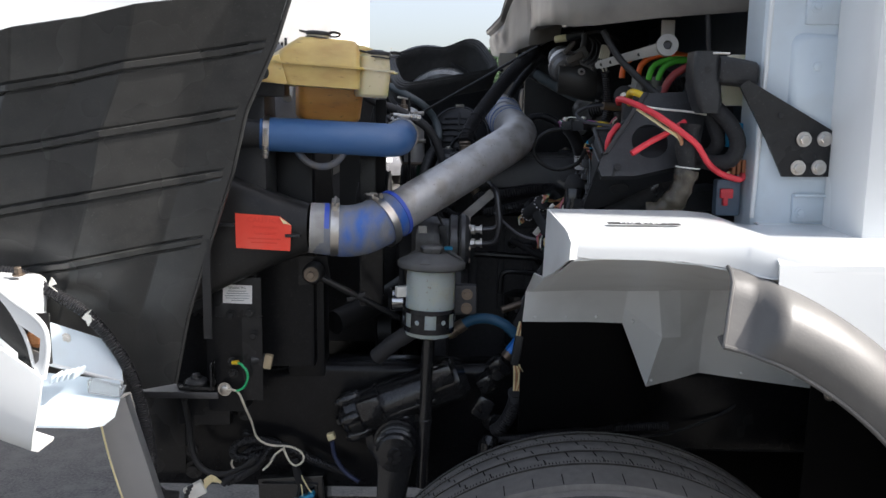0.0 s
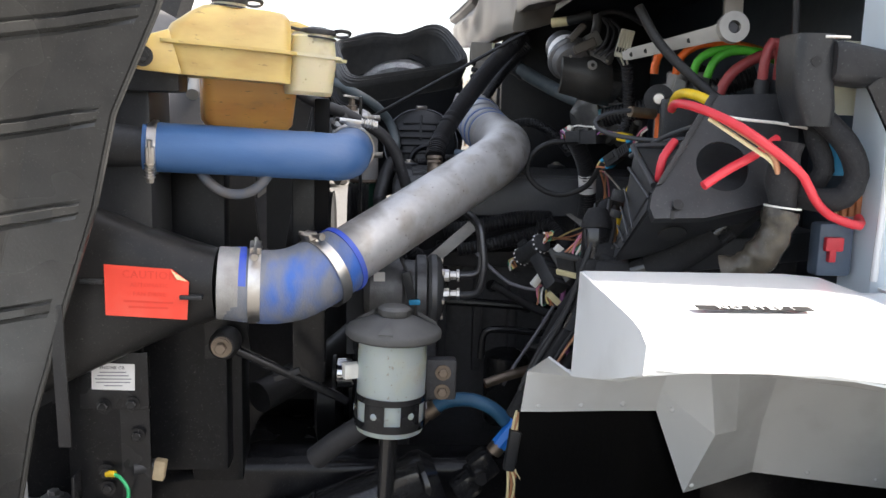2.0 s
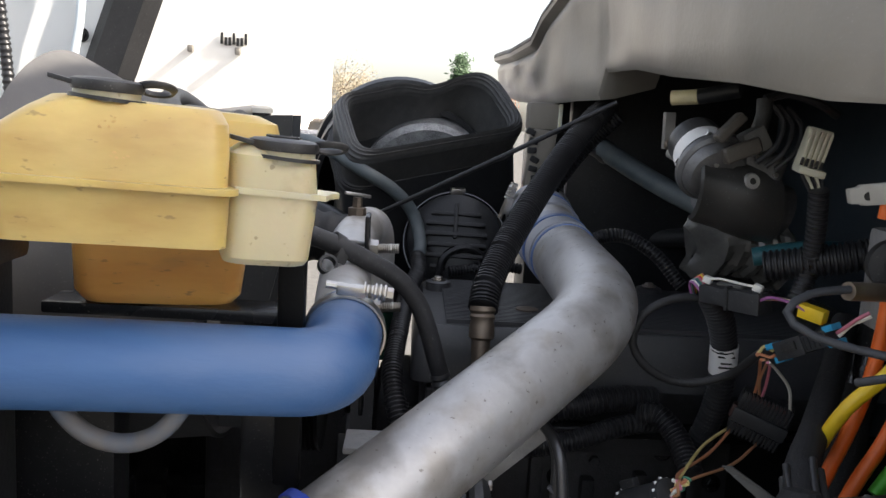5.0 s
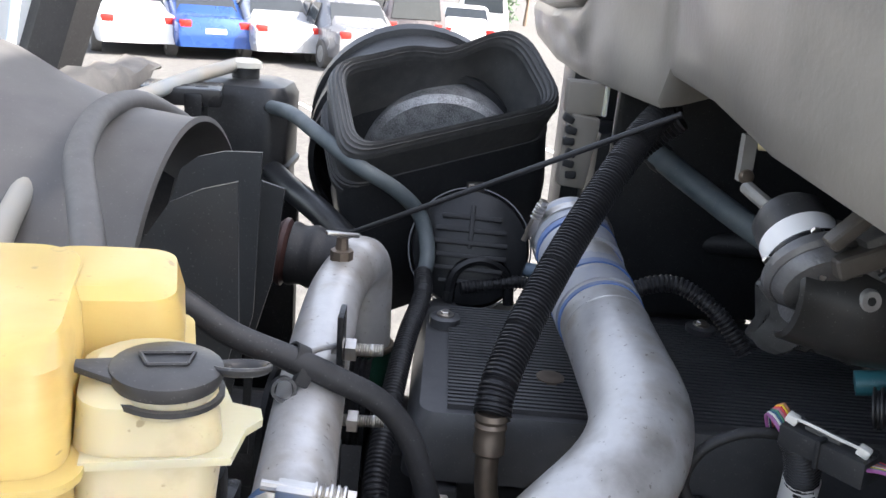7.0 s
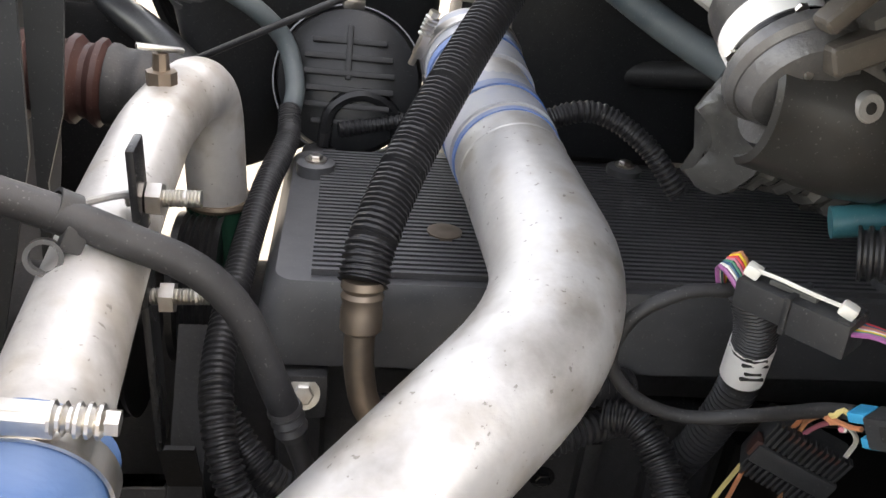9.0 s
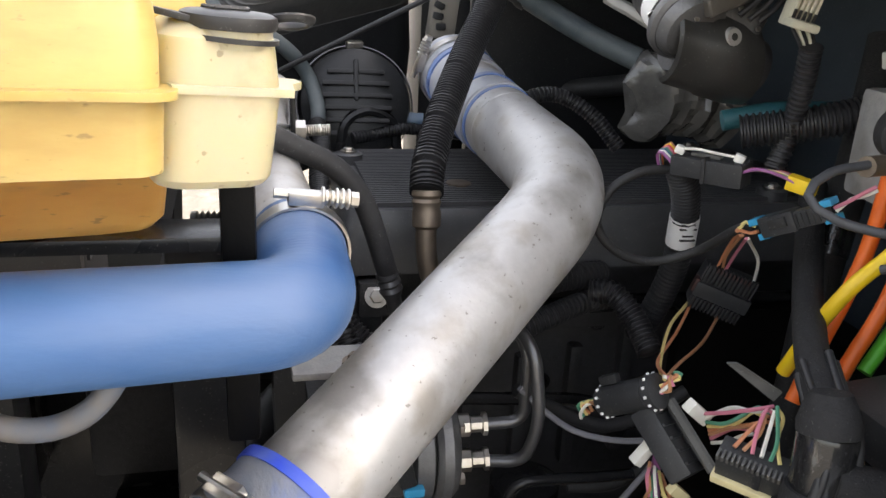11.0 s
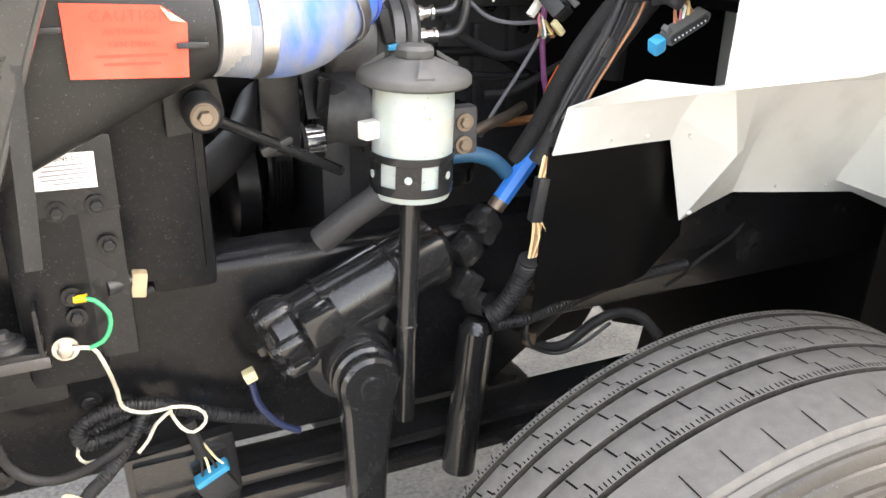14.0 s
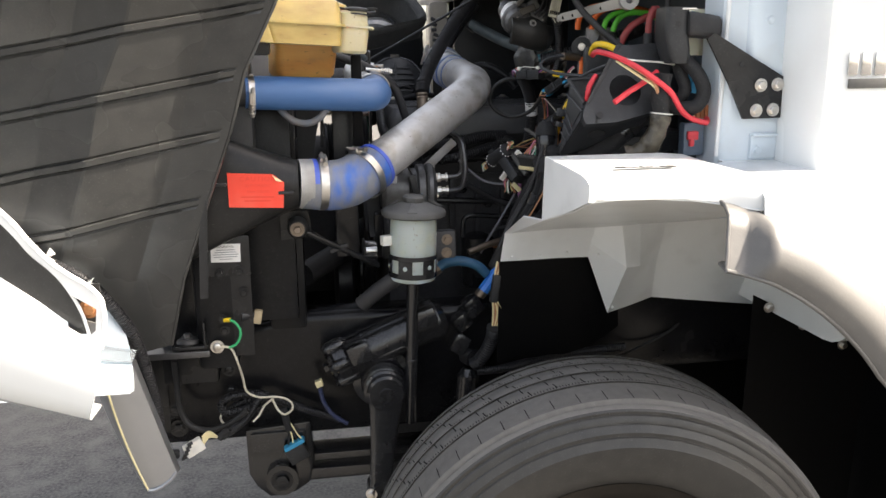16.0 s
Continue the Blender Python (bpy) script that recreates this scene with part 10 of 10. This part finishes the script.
def car(at, yaw, paint, label, tall=1.45, length=4.5, van=False):
    h = thing("parked_car", (at[0], at[1], G), label, "car", "parked cars")
    W = 0.88
    L = length
    m = pose(at[0], at[1], G, 0, 0, yaw)
    zb = 0.28
    sh = tall * 0.58
    if van:
        st = [(-0.5, 0.75, 0.97), (-0.49, 1.0, 1.0), (-0.40, 1.0, 1.0), (0.20, 1.0, 1.0), (0.34, 0.60, 0.97), (0.48, 0.52, 0.9), (0.5, 0.4, 0.85)]
    else:
        st = [(-0.5, 0.52, 0.88), (-0.48, 0.62, 0.95), (-0.33, 0.66, 0.98), (-0.18, 1.0, 0.98), (0.08, 1.0, 0.98), (0.24, 0.64, 0.98), (0.46, 0.50, 0.93), (0.5, 0.36, 0.86)]
    rings = []
    for fx, fh, fw in st:
        top = max(tall * fh, 0.45)
        z2 = min(top, sh)
        w = W * fw
        wr = w * (0.78 if top > sh + 0.05 else 0.95)
        pts = [(-w * 0.95, zb), (-w, zb + 0.2), (-w, z2 - 0.02), (-wr, max(top - 0.05, z2)), (-wr * 0.85, top), (wr * 0.85, top), (wr, max(top - 0.05, z2)), (w, z2 - 0.02), (w, zb + 0.2), (w * 0.95, zb)]
        rings.append([V(fx * L, a, b) for a, b in pts])
    b = loft(rings)
    bmesh.ops.bevel(b, geom=[e for e in b.edges if e.calc_face_angle(0) > 0.5], offset=0.03, segments=2, affect="EDGES")
    b.transform(m)
    part("body", b, paint, h, flat_angle=40)
    x0, x1 = (-0.46, 0.26) if van else (-0.20, 0.12)
    for s in (-1, 1):
        n = 3 if van else 2
        for k in range(n):
            a0 = x0 + (x1 - x0) * k / n + 0.012
            a1 = x0 + (x1 - x0) * (k + 1) / n - 0.012
            y0, y1 = s * (W + 0.004), s * (W * 0.80 + 0.004)
            g = plate([V(a0 * L, y0, sh + 0.02), V(a1 * L, y0, sh + 0.02), V(a1 * L - 0.05, y1, tall - 0.12), V(a0 * L + 0.05, y1, tall - 0.12)], 0.012, way=(0, s, 0.2))
            g.transform(m)
            part("side_window", g, "carglass", h)
    for fx, s in ((0.30 if van else 0.17, 1), (-0.497 if van else -0.27, -1)):
        zt, zl = tall - 0.10, sh + 0.06
        dx = 0.20 if not van else (0.22 if s > 0 else 0.02)
        g = plate([V(fx * L + s * dx, -W * 0.78, zl), V(fx * L + s * dx, W * 0.78, zl), V(fx * L - s * dx * 0.9, W * 0.68, zt), V(fx * L - s * dx * 0.9, -W * 0.68, zt)], 0.03, way=(s, 0, 0.8))
        g.transform(m)
        part("windscreen", g, "carglass", h)
    for sx in (-0.30, 0.30):
        for s in (-1, 1):
            c = m @ V(sx * L, s * (W - 0.08), 0.31)
            ax = (m.to_3x3() @ V(0, s, 0))
            wh = part("wheel", lathe([(0, 0.08), (0.19, 0.09), (0.20, 0.10), (0.30, 0.10), (0.315, 0.07), (0.315, -0.1), (0, -0.1)], c, ax, 28), "tyre", h)
            part("rim", lathe([(0, 0.105), (0.06, 0.105), (0.18, 0.102), (0.19, 0.09)], c, ax, 20), "cast", wh)
    for s in (-1, 1):
        t = boxm((-0.49 * L, s * W * 0.72, sh - 0.08), (0.10, 0.26, 0.16), bevel=0.03)
        t.transform(m)
        part("tail_lamp", t, "taillamp", h, "red tail lamp")
        t = boxm((0.485 * L, s * W * 0.68, sh - 0.20), (0.12, 0.30, 0.12), bevel=0.03)
        t.transform(m)
        part("headlamp", t, "carglass", h)
    t = boxm((-0.50 * L, 0, sh - 0.22), (0.02, 0.45, 0.11), bevel=0.01)
    t.transform(m)
    part("rear_plate", t, "paper", h)
    return h


M["carglass"] = mat("car_glass", (0.02, 0.025, 0.03), 0.08, scale=5, amount=0.2, bump=0.0, coat=0.5)
M["taillamp"] = mat("red_lamp_plastic", (0.45, 0.02, 0.015), 0.15, scale=20, amount=0.3, bump=0.0)
for key, col in dict(p_silver=(0.45, 0.46, 0.48), p_dark=(0.085, 0.075, 0.085), p_blue=(0.02, 0.07, 0.28), p_white=(0.72, 0.73, 0.74), p_grey=(0.20, 0.20, 0.21)).items():
    M[key] = mat("car_paint_" + key[2:], col, 0.25, metal=0.3 if key != "p_white" else 0.0, scale=3, amount=0.15, bump=0.0, coat=0.6)
CARS = [((-7.6, 21.5), 118, "p_white", "white parked saloon car beyond the truck", 1.45, 4.5, False),
        ((-6.1, 21.9), 118, "p_blue", "blue parked saloon car beyond the truck", 1.45, 4.5, False),
        ((-4.6, 22.4), 118, "p_silver", "silver parked saloon car beyond the truck", 1.45, 4.6, False),
        ((-2.7, 22.0), 118, "p_grey", "grey parked hatchback car beyond the truck", 1.5, 4.4, False),
        ((-2.0, 25.0), 118, "p_dark", "dark parked sport utility car", 1.8, 4.7, True),
        ((0.3, 28.5), 95, "p_white", "white parked saloon car further off", 1.45, 4.5, False),
        ((1.0, 33.0), 90, "p_white", "white parked van far behind the cars", 2.0, 5.2, True)]
for c in CARS:
    car(*c)


def tree(at, hgt, label, conifer=False, seed=1, crown="foliage"):
    rnd = random.Random(seed)
    h = thing("tree", (at[0], at[1], G), label, "tree", "trees behind the lot")
    bm = bmesh.new()
    base = V(at[0], at[1], G)
    sweep([base, base + V(0.1, 0, hgt * 0.4), base + V(0, 0.1, hgt * 0.75)], lambda s, f: 0.16 * (1 - 0.8 * f) * hgt / 6, 8, bm=bm)
    tips = []
    nb = 46 if conifer else 30
    for k in range(nb):
        if conifer:
            f = 0.12 + 0.85 * k / nb
            z = hgt * f
            r = hgt * 0.22 * (1.05 - f) * rnd.uniform(0.75, 1.2)
            a = k * 2.4 + rnd.uniform(-0.3, 0.3)
            p0, p1 = base + V(0, 0, z), base + V(math.cos(a) * r, math.sin(a) * r, z - r * 0.25)
        else:
            z = hgt * rnd.uniform(0.28, 0.6)
            a = rnd.uniform(0, 6.28)
            r = hgt * rnd.uniform(0.15, 0.42)
            p0, p1 = base + V(0, 0, z), base + V(math.cos(a) * r, math.sin(a) * r, z + hgt * rnd.uniform(0.12, 0.40))
        mid = (p0 + p1) / 2 + V(0, 0, 0.05 * hgt * (0.4 if conifer else 1) * rnd.uniform(-0.5, 1))
        sweep([p0, mid, p1], lambda s, f: 0.035 * hgt / 6 * (1 - 0.8 * f), 5, bm=bm)
        tips += [p0.lerp(p1, 0.5), mid, p0.lerp(p1, 0.8), p1]
    part("trunk", bm, "bark", h)
    cb = bmesh.new()
    for t in tips:
        for _ in range(16 if not conifer else 14):
            c = t + V(rnd.gauss(0, 1), rnd.gauss(0, 1), rnd.gauss(0, 0.8)) * hgt * (0.055 if not conifer else 0.035)
            s = hgt * (0.010 if not conifer else 0.018) * rnd.uniform(0.6, 1.4)
            d1 = V(rnd.gauss(0, 1), rnd.gauss(0, 1), rnd.gauss(0, 1)).normalized()
            d2 = d1.orthogonal().normalized()
            vs = [cb.verts.new(c + d1 * s * 1.6), cb.verts.new(c + d2 * s * 0.6), cb.verts.new(c - d1 * s * 1.6), cb.verts.new(c - d2 * s * 0.6)]
            cb.faces.new(vs)
    part("crown", cb, crown, h, smooth=False)
    return h


M["bark"] = mat("bark", (0.16, 0.12, 0.09), 0.85, scale=20, amount=0.5, bump=0.5)
M["twigs"] = mat("bare_budding_twigs", (0.28, 0.24, 0.17), 0.8, scale=10, amount=0.5, bump=0.0)
M["foliage"] = mat("conifer_needles", (0.045, 0.085, 0.04), 0.7, scale=10, amount=0.5, bump=0.0)
M["rustleaf"] = mat("rusty_leaves", (0.20, 0.08, 0.04), 0.7, scale=10, amount=0.5, bump=0.0)
tree((-5.6, 62.0), 6.4, "bare budding round-crowned tree in the distance", False, 2, "twigs")
tree((2.4, 52.0), 6.0, "dark green conifer beyond the lot", True, 3, "foliage")
tree((4.3, 52.5), 4.6, "rusty brown small tree beside the conifer", False, 4, "rustleaf")


def lot_lines():
    for k in range(6):
        b = boxm((-6.5 + 2.6 * k, 13.0, G + 0.006), (0.10, 4.6, 0.004), (0, 0, 28), bevel=0)
        single("parking_line", b, "linepaint", "worn white painted parking line", "parking line", "parking lines", "structure")


M["linepaint"] = mat("worn_line_paint", (0.70, 0.69, 0.66), 0.8, scale=30, amount=0.5, bump=0.1)
lot_lines()
